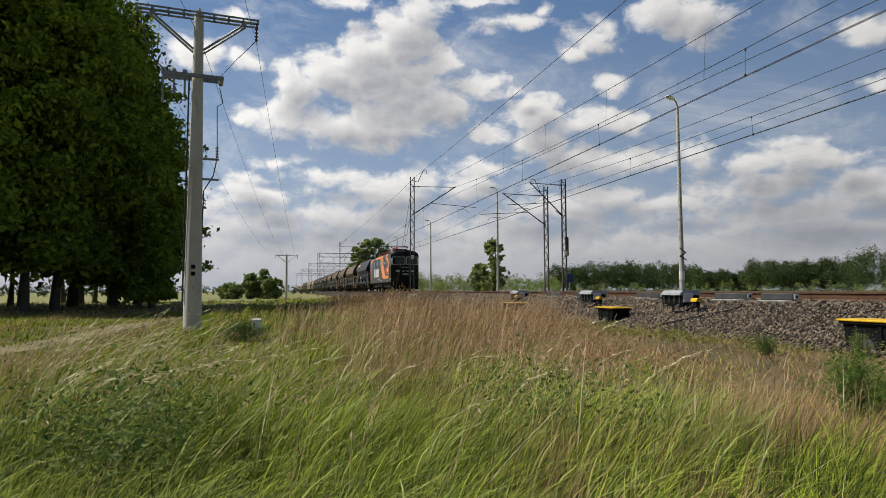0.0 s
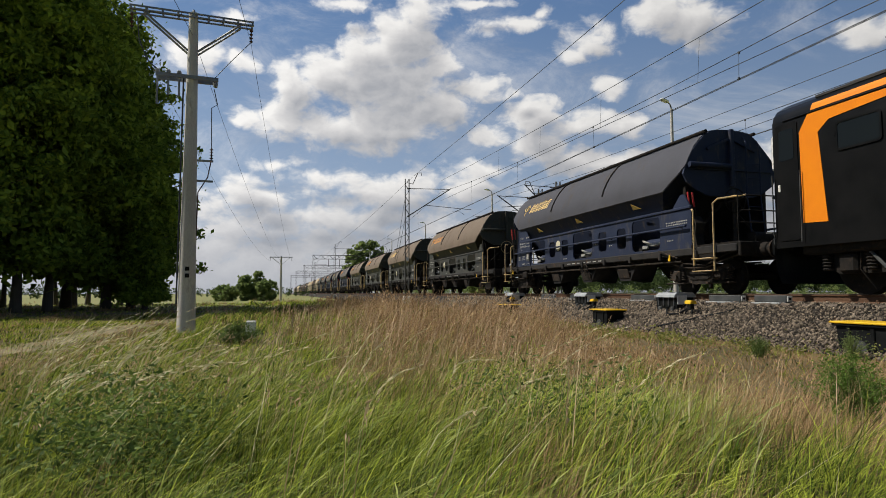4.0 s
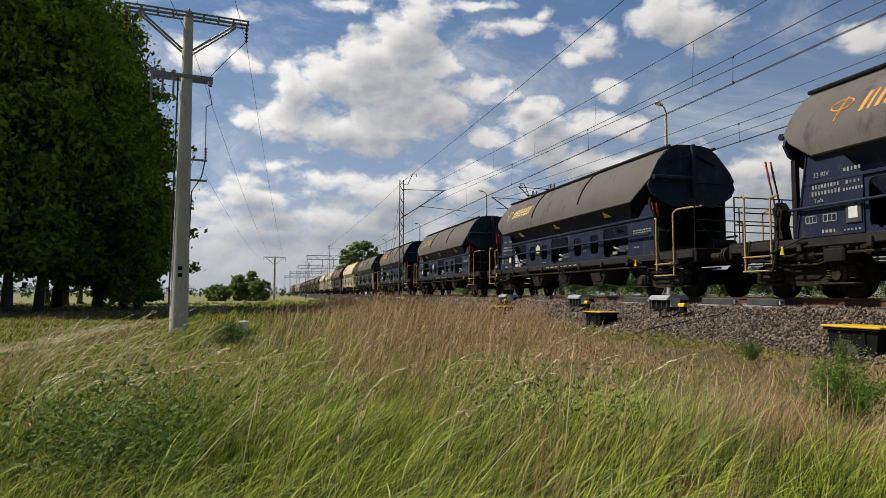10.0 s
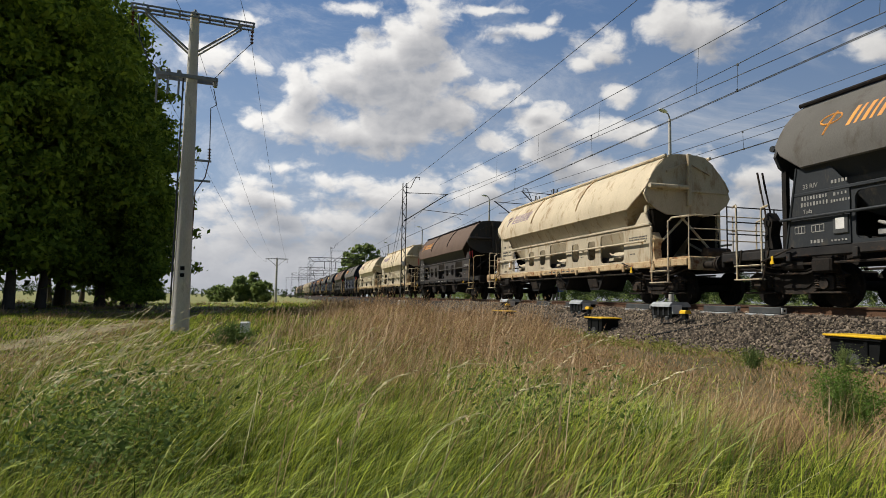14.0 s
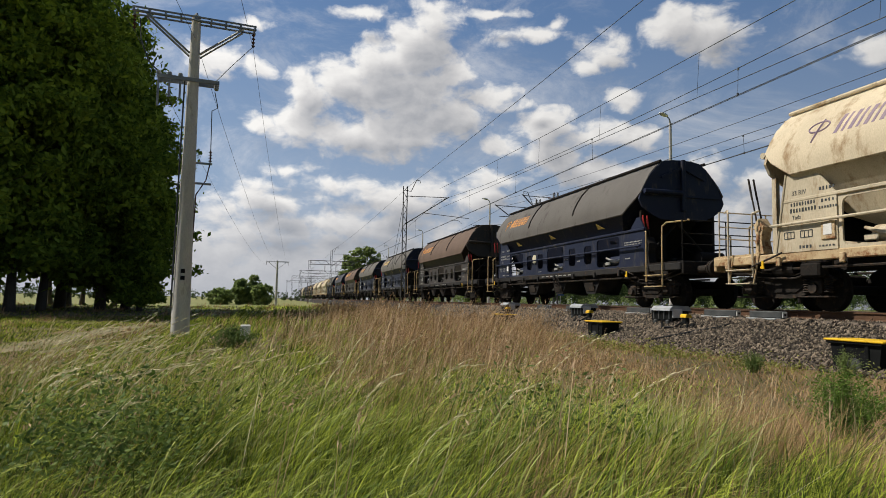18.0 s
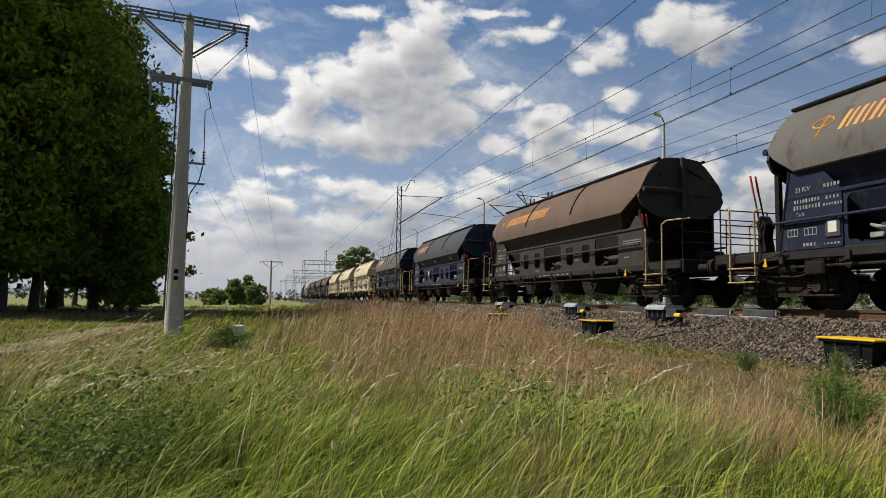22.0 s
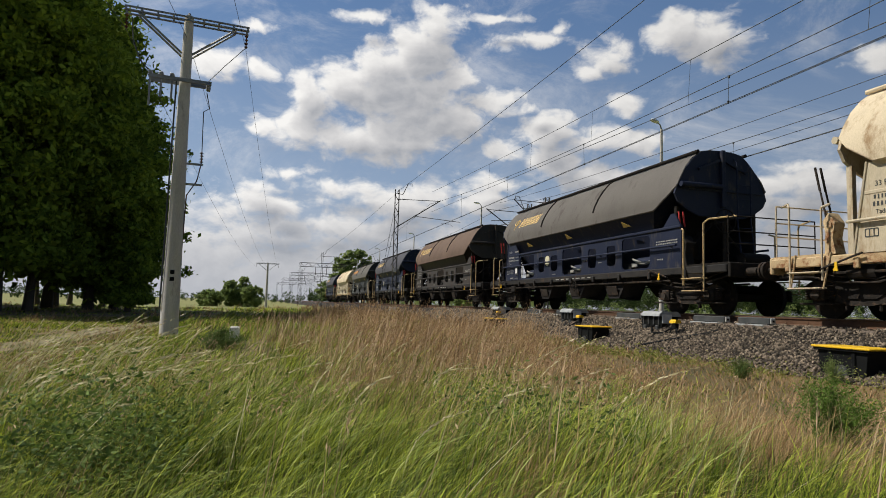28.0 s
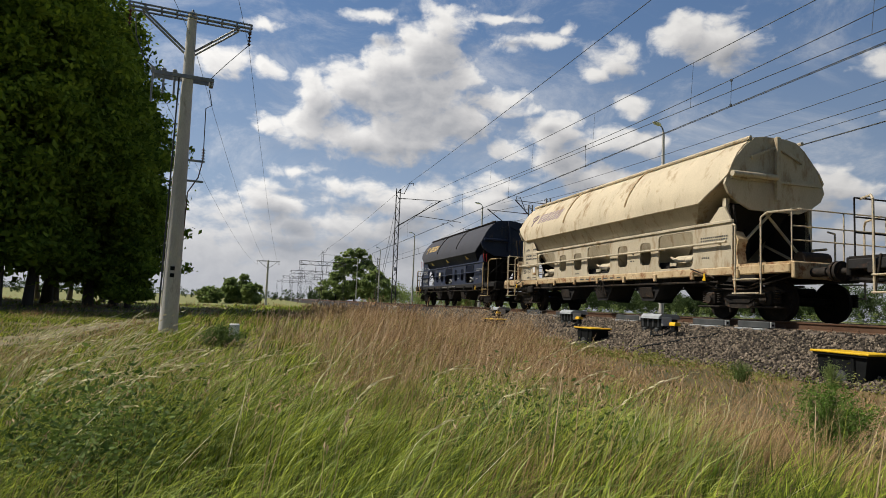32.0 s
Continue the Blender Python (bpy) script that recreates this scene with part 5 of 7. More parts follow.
        for xx in (-0.875, 0.875):
            g = Geo().tube([(xx, s * (yf0 - 0.1), 1.08), (xx, s * (yf0 + 0.42), 1.08), (xx, s * (yf0 + 0.44), 1.08), (xx, s * (yf0 + 0.58), 1.08), (xx, s * (yf0 + 0.6), 1.08)], [0.12, 0.12, 0.15, 0.17, 0.24], 16)
            part("buffer", g, "black_gear", w, smooth=40)
        for xx in (-0.4, 0.4):
            part("brake_hose", Geo().tube([(xx, s * (yf0 + 0.08), 1.02), (xx, s * (yf0 + 0.26), 0.85), (xx * 0.9, s * (yf0 + 0.2), 0.55)], [0.03] * 3, 7), "black_plastic", w, smooth=True)
        part("coupling_hook", Geo().tube([(0, s * yf0, 1.05), (0, s * (yf0 + 0.3), 1.05), (0, s * (yf0 + 0.36), 1.15)], [0.06, 0.05, 0.03], 8), "black_gear", w)
    # roof gear
    for s in (-1, 1):
        yb = s * 5.2
        up = s > 0
        base = part("pantograph", Geo().box((0, yb, 4.56), (1.5, 1.7, 0.06), 0.02).box((-0.6, yb, 4.46), (0.1, 1.6, 0.22)).box((0.6, yb, 4.46), (0.1, 1.6, 0.22)), "red", w, "red pantograph frame")
        g = Geo()
        hgt = 0.95 if up else 0.28
        for x in (-0.62, 0.62):
            g.rod((x, yb - 0.75, 4.6), (x * 0.8, yb - 1.15 if up else yb - 1.3, 4.6 + hgt * 0.5), 0.03, n=6)
            g.rod((x, yb + 0.75, 4.6), (x * 0.8, yb + 1.15 if up else yb + 1.3, 4.6 + hgt * 0.5), 0.03, n=6)
            g.rod((x * 0.8, yb - (1.15 if up else 1.3), 4.6 + hgt * 0.5), (x * 0.7, yb + 0.15, 4.6 + hgt), 0.024, n=6)
            g.rod((x * 0.8, yb + (1.15 if up else 1.3), 4.6 + hgt * 0.5), (x * 0.7, yb - 0.15, 4.6 + hgt), 0.024, n=6)
        for q in (-1, 1):
            g.rod((-0.5, yb + q * (1.15 if up else 1.3), 4.6 + hgt * 0.5), (0.5, yb + q * (1.15 if up else 1.3), 4.6 + hgt * 0.5), 0.024, n=6)
        part("arm_linkage", g, "red" if not up else "dark_grey", base, smooth=True)
        g = Geo()
        for q in (-0.18, 0.18):
            g.pipe([(-0.95, yb + q, 4.46 + hgt), (-0.72, yb + q, 4.66 + hgt), (0.72, yb + q, 4.66 + hgt), (0.95, yb + q, 4.46 + hgt)], 0.03)
        part("contact_shoe", g, "dark_grey", base, smooth=True)
        for x in (-0.6, 0.6):
            for q in (-0.6, 0.6):
                part("roof_insulator", Geo().rod((x, yb + q, 4.33), (x, yb + q, 4.5), 0.07, 0.05, n=10), "insulator", base)
    g = Geo().rod((-0.5, -4.2, 4.6), (-0.5, 4.2, 4.6), 0.03, n=6).rod((0.45, -4.2, 4.52), (0.45, 4.2, 4.52), 0.03, n=6)
    for y in np.arange(-4, 4.1, 1.6):
        g.rod((-0.5, y, 4.33), (-0.5, y, 4.6), 0.04, n=6)
    part("roof_conductor", g, "red", w, "red roof conductor", smooth=True)
    # three-axle bogies
    for s in (-1, 1):
        yb = s * 4.5
        g = Geo()
        for x in (-1, 1):
            g.prism([(-2.9, 0.6), (-2.6, 0.42), (2.6, 0.42), (2.9, 0.6), (2.7, 0.82), (-2.7, 0.82)], x * 1.0, x * 1.12, "x")
        g.box((0, 0, 0.75), (2.1, 4.2, 0.2), 0.04)
        bogie = part("bogie", g, "black_gear", w, "dark three-axle bogie", at=(0, yb, 0))
        for a in (-2.3, 0, 2.3):
            half = [(0.68, 0.55), (0.69, 0.655), (0.715, 0.655), (0.725, 0.628), (0.82, 0.622), (0.83, 0.55), (0.8, 0.52), (0.79, 0.24), (0.86, 0.18), (0.87, 0.1), (1.1, 0.1)]
            line = [(-p, q) for p, q in reversed(half)] + [(-0.67, 0.12), (0.67, 0.12)] + half
            g = Geo().tube([(p, 0, 0) for p, q in line], [q for p, q in line], 28)
            part("wheelset", g, "black_gear", bogie, "large driving wheels on their axle", smooth=True, at=(0, a, 0.625))
            for x in (-1, 1):
                part("axle_box", Geo().box((x * 1.16, a, 0.62), (0.2, 0.42, 0.4), 0.06), "black_gear", bogie)
                for d in (-0.5, 0.5):
                    g = Geo().tube([(x * 1.18, a + d, 0.48 + k * 0.032) for k in range(13)], [0.11 if k % 2 else 0.075 for k in range(13)], 9)
                    part("coil_spring", g, "black_gear", bogie, smooth=True)
        for a in (-1.7, -0.6, 0.6, 1.7):
            part("damper", Geo().rod((-1.24, a - 0.25, 0.5), (-1.24, a + 0.2, 0.95), 0.035, n=7), "dark_grey", bogie, smooth=True)
            part("sand_pipe", Geo().tube([(-1.2, a + 0.3, 0.95), (-1.22, a + 0.32, 0.5), (-1.0, a + 0.2, 0.12)], [0.02] * 3, 6), "black_gear", bogie, smooth=True)
        for x in (-1, 1):
            part("sand_box", Geo().box((x * 1.2, -s * 1.2, 0.85), (0.3, 0.6, 0.4), 0.05), "black_gear", bogie)
    for y in (-0.9, 0.9):
        for x in (-1.2, 1.2):
            box = part("battery_box", Geo().box((x, y, 0.72), (0.4, 1.4, 0.5), 0.05), "black_gear", w)
            for k in range(5):
                part("louvre", Geo().box((x * 1.175, y - 0.4 + 0.2 * k, 0.74), (0.02, 0.12, 0.3), 0.006), "black_gear", box)
    w.location = (TRACK_X, 60 + hl, 0)
    return w


loco = make_loco()


# ---- poles, masts and wires beside the track ----
def lattice(g, x, y, z0, z1, half, bar=0.03, step=0.6, along="x"):
    """Two channel legs tied with zigzag lacing on both faces."""
    d = Vector((1, 0, 0)) if along == "x" else Vector((0, 1, 0))
    e = Vector((0, 1, 0)) if along == "x" else Vector((1, 0, 0))
    for s in (-1, 1):
        c = Vector((x, y, (z0 + z1) / 2)) + d * half * s
        size = Vector((0.05, 0.05, 0)) + Vector((abs(e.x), abs(e.y), 0)) * 0.1
        g.box(c, (size.x, size.y, z1 - z0))
    n = max(2, int((z1 - z0) / step))
    h = (z1 - z0) / n
    for k in range(n):
        a, b = (-1, 1) if k % 2 else (1, -1)
        for f in (-0.07, 0.07):
            g.rod(Vector((x, y, z0 + k * h)) + d * half * a + e * f, Vector((x, y, z0 + (k + 1) * h)) + d * half * b + e * f, bar * 0.55, n=4)


def insulator(g, a, b, r=0.06, n=5):
    a, b = Vector(a), Vector(b)
    g.rod(a, b, r * 0.35, n=6)
    for k in range(n):
        p = a.lerp(b, (k + 0.5) / n)
        q = a.lerp(b, (k + 0.85) / n)
        g.rod(p, q, r, r * 0.55, n=8)


def sagging(a, b, sag, n=14):
    a, b = Vector(a), Vector(b)
    return [a.lerp(b, k / n) - Vector((0, 0, 4 * sag * (k / n) * (1 - k / n))) for k in range(n + 1)]


def utility_pole(x, y, z0, z1, turn, label, fine=True, r0=0.225, r1=0.11):
    p = thing("utility_pole", label, "power pole", at=(x, y, 0))
    h = z1 - z0
    rings = [z0 + h * k / 10 for k in range(11)]
    part("shaft", Geo().tube([(0, 0, z) for z in rings], [r0 + (r1 - r0) * (z - z0) / h for z in rings], 20), "concrete", p, "pale tapered concrete shaft", smooth=50)
    rot = Euler((0, 0, radians(turn))).to_matrix()

    def R(a, b, c):
        return rot @ Vector((a, b, c))

    top = z1 - 0.08
    for d in (-0.13, 0.13):
        g = Geo()
        for dz in (0.03, 0.12):
            g.box(R(0, d, top + dz - 0.1), (2.95, 0.05, 0.032), turn=rot)
        for k in range(9):
            g.box(R(-1.44 + k * 0.36, d, top - 0.025), (0.05, 0.04, 0.09), turn=rot)
        part("crossarm", g, "galvanised", p, "galvanised double crossarm")
        for s in (-1, 1):
            part("brace", Geo().rod(R(s * 1.15, d, top - 0.1), R(s * 0.12, d, top - 0.95), 0.028, n=6), "galvanised", p, "diagonal crossarm brace")
    part("pole_cap", Geo().rod((0, 0, z1), (0, 0, z1 + 0.09), 0.05, 0.03, n=8), "galvanised", p)
    for s in (-1, 0.0, 1):
        g = Geo()
        insulator(g, R(s * 1.42, 0, top - 0.12), R(s * 1.42, 0, top - 0.5), 0.05, 4)
        part("insulator", g, "insulator", p, "brown string insulator")
    if fine:
        zc = z1 - 1.72
        low = Geo()
        for d in (-0.16, 0.16):
            low.box(R(-0.1, d, zc), (1.45, 0.05, 0.09), turn=rot)
        part("lower_crossarm", low, "galvanised", p, "lower crossarm with switch gear")
        for k, xx in enumerate((-0.8, -0.55, -0.3)):
            part("fuse_post", Geo().rod(R(xx, -0.12, zc + 0.05), R(xx, -0.12, zc - (0.75 if k == 0 else 0.5)), 0.028, n=6).box(R(xx, -0.12, zc + 0.08), (0.1, 0.16, 0.1), 0.02), "galvanised", p)
        part("switch_box", Geo().box(R(0.56, 0, zc - 0.05), (0.1, 0.12, 0.2), 0.02), "galvanised", p)
        g = Geo()
        insulator(g, R(0.5, 0, zc - 2.05), R(0.5, 0, zc - 1.75), 0.05, 4)
        part("drop_insulator", g, "insulator", p)
        for z in (zc - 2.08, zc - 2.6):
            part("bracket", Geo().box(R(0.3, 0, z), (0.5, 0.05, 0.05), turn=rot), "galvanised", p)
        cable = [R(0.53, 0, zc - 0.2), R(0.62, 0, zc - 0.6), R(0.48, 0, zc - 0.7), R(0.5, 0, zc - 1.75)]
        part("jumper", Geo().tube(cable, [0.012] * 4, 5), "wire", p)
        part("down_cable", Geo().tube([R(0.5, 0, zc - 2.05), R(0.42, 0, zc - 2.5), R(0.2, -0.05, zc - 2.9), R(0.17, 0, zc - 4.5)], [0.016] * 4, 5), "insulator", p)
        part("conduit", Geo().rod(R(-0.2, -0.05, zc), R(-0.24, -0.05, z0 + 1.0), 0.022, n=6), "dark_grey", p)
        part("feed_cable", Geo().tube([R(-0.8, -0.12, zc + 0.1), R(-1.05, -0.12, zc + 0.35), R(-1.25, 0, zc + 0.9), R(-1.3, 0, top - 0.2)], [0.014] * 4, 5), "wire", p)
        part("jumper", Geo().tube([R(0.55, 0, zc + 0.1), R(0.9, 0, zc + 0.55), R(1.4, 0, top - 0.5)], [0.01] * 3, 5), "wire", p)
        for dz in (1.7, 1.87):
            part("number_bar", Geo().box((0.02, -r0 + 0.03, z0 + dz), (0.1, 0.02, 0.1)), "black_plastic", p)
    return p


utility_pole(-2.26, 16.85, -1.2, 7.22, 7, "pale tapered concrete power pole with galvanised crossarms, beside the trees")
utility_pole(0.0, 88.0, -1.7, 5.0, 3, "distant concrete power pole with a single crossarm", fine=False, r0=0.19, r1=0.11)
power_line = thing("power_line", "thin overhead power conductors sagging between poles", "power line")
for s in (-1.42, 0.0, 1.42):
    c, d = math.cos(radians(7)), math.sin(radians(7))
    a = (-2.26 + s * c, 16.85 + s * d, 6.62)
    part("conductor", Geo().tube(sagging(a, (s, 88.0, 4.4), 1.0, 18), [0.006] * 19, 4), "wire", power_line)
    part("conductor", Geo().tube(sagging(a, (-5 + s, -50, 6.6), 1.0, 14), [0.006] * 15, 4), "wire", power_line)


def catenary_mast(x, y, z1, side, arm_z, tip_x, label, horn=True, reg=True, z0=-0.75):
    """A lattice mast with its cantilever; side: +1 reaches towards +x."""
    m = thing("catenary_mast", label, "catenary mast", "masts along the track", at=(x, y, 0))
    part("foundation", Geo().box((0, 0, z0 + 0.2), (0.6, 0.7, 0.7), 0.05), "concrete", m)
    g = Geo()
    lattice(g, 0, 0, z0 + 0.45, z1, 0.15, step=0.45, along="x")
    part("lattice_post", g, "mast_steel", m, "laced steel post")
    reach = tip_x - x
    part("top_tube", Geo().rod((0, 0, arm_z), (reach, 0, arm_z + 0.06), 0.025, n=6), "mast_steel", m, smooth=True)
    part("strut", Geo().rod((0, 0, arm_z - 2.2), (reach + side * 0.1, 0, arm_z + 0.12), 0.038, n=8), "mast_steel", m, "diagonal cantilever strut", smooth=True)
    g = Geo()
    insulator(g, (side * 0.15, 0, arm_z), (side * 0.6, 0, arm_z), 0.06)
    insulator(g, (side * 0.18, 0, arm_z - 2.08), (side * 0.6, 0, arm_z - 1.82), 0.06)
    part("insulator", g, "insulator", m)
    if reg:
        part("registration_arm", Geo().rod((reach * 0.42, 0, arm_z - 1.25), (reach + side * 1.75, 0, arm_z - 1.5), 0.022, n=6), "mast_steel", m, smooth=True)
        part("steady_arm", Geo().tube([(reach + side * 0.2, 0, arm_z - 1.7), (reach + side * 0.9, 0.1, arm_z - 1.68), (reach + side * 1.2, 0.1, arm_z - 1.9)], [0.015] * 3, 6), "mast_steel", m)
    if horn:
        part("horn_bracket", Geo().tube([(0, 0, z1 - 0.3), (side * 0.45, 0, z1 - 0.38), (side * 0.85, 0, z1 + 0.5), (side * 1.15, 0, z1 + 0.52), (side * 1.15, 0, z1 + 0.3)], [0.03] * 5, 6), "mast_steel", m, "bent wire bracket")
    part("number_plate", Geo().box((-side * 0.02, -0.22, 2.6), (0.22, 0.015, 0.3), 0.006), "white", m)
    return m


catenary_mast(9.35, 47.6, 8.85, 1, 8.1, 12.75, "grey lattice catenary mast with a cantilever over the track")
for k, y in enumerate((-19.0, 115.0, 182.0, 250.0)):
    catenary_mast(9.35, y, 8.85, 1, 8.1, 12.4, "grey lattice catenary mast with a cantilever over the track")
catenary_mast(18.6, 43.4, 7.75, -1, 7.05, 15.3, "grey lattice mast of a wire overlap beside its twin")
catenary_mast(18.6, 40.3, 7.75, -1, 7.35, 16.2, "grey lattice mast of a wire overlap beside its twin", horn=False)
for y in (-22.0, 110.0, 178.0, 246.0):
    catenary_mast(18.6, y, 7.75, -1, 7.05, 15.6, "grey lattice catenary mast with a cantilever over the track")
tension = thing("tension_wire", "thin stay wires from the mast to the ground", "stay wire")
part("stay_wire", Geo().rod((9.2, 47.8, 7.2), (8.9, 53.5, -0.8), 0.014, n=5), "wire", tension)
part("stay_wire", Geo().rod((9.2, 47.8, 5.6), (8.9, 53.5, -0.8), 0.014, n=5), "wire", tension)
weights = thing("tension_weight", "rusty stacked tension weights hanging on the mast", "weight stack", at=(18.75, 40.3, 0))
part("weight", Geo().box((0.14, 0.2, 3.1), (0.2, 0.2, 1.3), 0.02), "rail", weights)
part("weight_cable", Geo().rod((0.14, 0.2, 3.7), (0.14, 0.2, 7.0), 0.012, n=5), "wire", weights)


def overhead(name, x, spans, high, low, contact, label):
    """Messenger, two contact wires and droppers over one track; spans: places of the supports."""
    line = thing(name, label, "overhead line")
    for a, b in zip(spans[:-1], spans[1:]):
        pts = sagging((x, a, high), (x, b, high), high - low, 20)
        part("messenger_wire", Geo().tube(pts, [0.012] * 21, 5), "wire", line)
        n = max(3, int(abs(b - a) / 7.5))
        for k in range(1, n):
            f = k / n
            z = high - 4 * (high - low) * f * (1 - f)
            y = a + (b - a) * f
            dx = 0.03 if k % 2 else -0.03
            d = part("dropper", Geo().rod((x, y, z), (x + dx, y, contact + 0.02), 0.006, n=4), "wire", line)
            for cx, cz in ((x + dx, contact + 0.015), (x, z - 0.02)):
                part("clamp", Geo().box((cx, y, cz), (0.035, 0.05, 0.07)), "dark_grey", d)
    for dx in (-0.03, 0.03):
        part("contact_wire", Geo().rod((x + dx, spans[0], contact), (x + dx, spans[-1], contact), 0.011, n=5), "wire", line)
    return line


overhead("overhead_line_near", 12.0, [-86.0, -19.0, 47.6, 115.0, 182.0, 250.0], 7.9, 6.58, 5.83, "double contact wires and messenger with droppers over the near track")
overhead("overhead_line_far", 16.0, [-90.0, -22.0, 43.4, 110.0, 178.0, 246.0], 7.1, 6.15, 5.55, "double contact wires and messenger with droppers over the far track")
feeder = thing("feeder_wires", "long bare feeder and earth wires beside the tracks", "wire")
for a, b in ((-86.0, -19.0), (-19.0, 47.6), (47.6, 115.0), (115.0, 182.0)):
    part("earth_wire", Geo().tube(sagging((9.75, a, 9.0), (9.75, b, 9.0), 0.3, 14), [0.012] * 15, 5), "wire", feeder)
part("overlap_messenger", Geo().tube(sagging((12.0, -19, 7.26), (12.1, 47.6, 8.85), 0.41, 16), [0.012] * 17, 5), "wire", feeder)
part("overlap_contact", Geo().tube(sagging((12.05, -19, 5.3), (12.05, 47.6, 7.25), 0.0, 4), [0.012] * 5, 5), "wire", feeder)
part("overlap_messenger", Geo().tube(sagging((16.0, -22, 7.5), (16.1, 43, 7.6), 0.85, 16), [0.011] * 17, 5), "wire", feeder)
part("overlap_contact", Geo().tube(sagging((16.0, -22, 5.9), (16.0, 43, 5.9), 0.02, 4), [0.011] * 5, 5), "wire", feeder)
for y in (10.0, 16.0, 22.0, 28.0, 34.0):
    z = 7.26 + 1.59 * (y + 19) / 66.6 - 4 * 0.41 * ((y + 19) / 66.6) * (1 - (y + 19) / 66.6)
    part("hanger_wire", Geo().rod((12.05, y, z), (12.06, y + 0.15, 5.3 + 1.95 * (y + 19) / 66.6), 0.005, n=4), "wire", feeder)


def street_lamp(x, y, z0, h, label, sign=False):
    p = thing("street_lamp", label, "street lamp", "lamps beside the tracks", at=(x, y, 0))
    part("post", Geo().tube([(0, 0, z0), (0, 0, z0 + h * 0.35), (0, 0, z0 + h)], [0.13, 0.11, 0.065], 14), "concrete", p, "pale tapered lamp post", smooth=50)
    zt = z0 + h
    part("bracket_arm", Geo().tube([(0, 0, zt - 0.15), (-0.02, -0.01, zt + 0.08), (-0.12, -0.06, zt + 0.22), (-0.3, -0.15, zt + 0.27)], [0.04, 0.035, 0.03, 0.03], 8), "galvanised", p, smooth=True)
    g = Geo()
    rings = []
    for k, (d, w, hh) in enumerate(((0, 0.05, 0.05), (0.12, 0.12, 0.09), (0.4, 0.15, 0.1), (0.62, 0.1, 0.06), (0.7, 0.03, 0.02))):
        c = Vector((-0.26, -0.13, zt + 0.27)) + Vector((-0.89, -0.45, 0.05)) * d
        u = Vector((-0.45, 0.89, 0))
        rings.append([c + u * w * math.cos(2 * math.pi * j / 12) + Vector((0, 0, hh * math.sin(2 * math.pi * j / 12) * (1 if j < 6 else 0.6))) for j in range(12)])
    g.sheet(rings, closed=True, caps=True)
    part("lamp_head", g, "lamp_glass", p, "pale flat lamp head", smooth=60)
    if sign:
        for zz, a in ((1.95, 35), (1.75, -35), (1.6, 30)):
            part("spike_guard", Geo().box((0, -0.13, zz), (0.42, 0.02, 0.05), turn=Euler((0, radians(a), 0)).to_matrix()), "black_plastic", p)
        part("white_band", Geo().rod((0, 0, 0.55), (0, 0, 0.95), 0.134, 0.131, n=14), "white", p, "white painted band")
    return p


for k, y in enumerate((-2.0, 26.7, 53.9, 81.1, 107.2, 135.0)):
    street_lamp(18.4, y, -0.75, 9.75, "tall pale concrete street lamp with one arm, beyond the tracks", sign=(k == 1))


def gantry(y, x0, x1, h):
    g0 = thing("signal_gantry", "distant lattice portal gantry spanning the tracks", "gantry", "gantries over the tracks", at=(0, y, 0))
    for x in (x0, x1):
        g = Geo()
        lattice(g, x, 0, -1.2, h, 0.22, 0.05, 0.9)
        part("leg", g, "mast_steel", g0, "laced leg")
    g = Geo()
    for z in (h - 0.9, h):
        for d in (-0.3, 0.3):
            g.rod((x0, d, z), (x1, d, z), 0.05, n=5)
    n = int((x1 - x0) / 0.9)
    for k in range(n):
        a, b = x0 + (x1 - x0) * k / n, x0 + (x1 - x0) * (k + 1) / n
        for d in (-0.3, 0.3):
            g.rod((a, d, h - 0.9 if k % 2 else h), (b, d, h if k % 2 else h - 0.9), 0.032, n=4)
    part("beam", g, "mast_steel", g0, "lattice beam")
    for x in (x0 + (x1 - x0) * 0.35, x0 + (x1 - x0) * 0.6):
        part("hanger", Geo().box((x, 0, h - 1.8), (0.12, 0.12, 1.8)), "mast_steel", g0)


gantry(150.0, 7.2, 17.4, 8.9)
gantry(205.0, 7.0, 19.5, 8.9)
gantry(262.0, 6.0, 21.0, 9.0)
gantry(330.0, 5.0, 22.0, 9.0)
sign = thing("blue_sign", "small blue sign plate on a post by the mast", "sign", at=(19.3, 41.0, 0))
part("post", Geo().rod((0, 0, -1.2), (0, 0, 1.3), 0.03), "galvanised", sign)
part("plate", Geo().box((0, -0.05, 0.9), (0.5, 0.02, 0.6), 0.008), "blue_sign", sign)


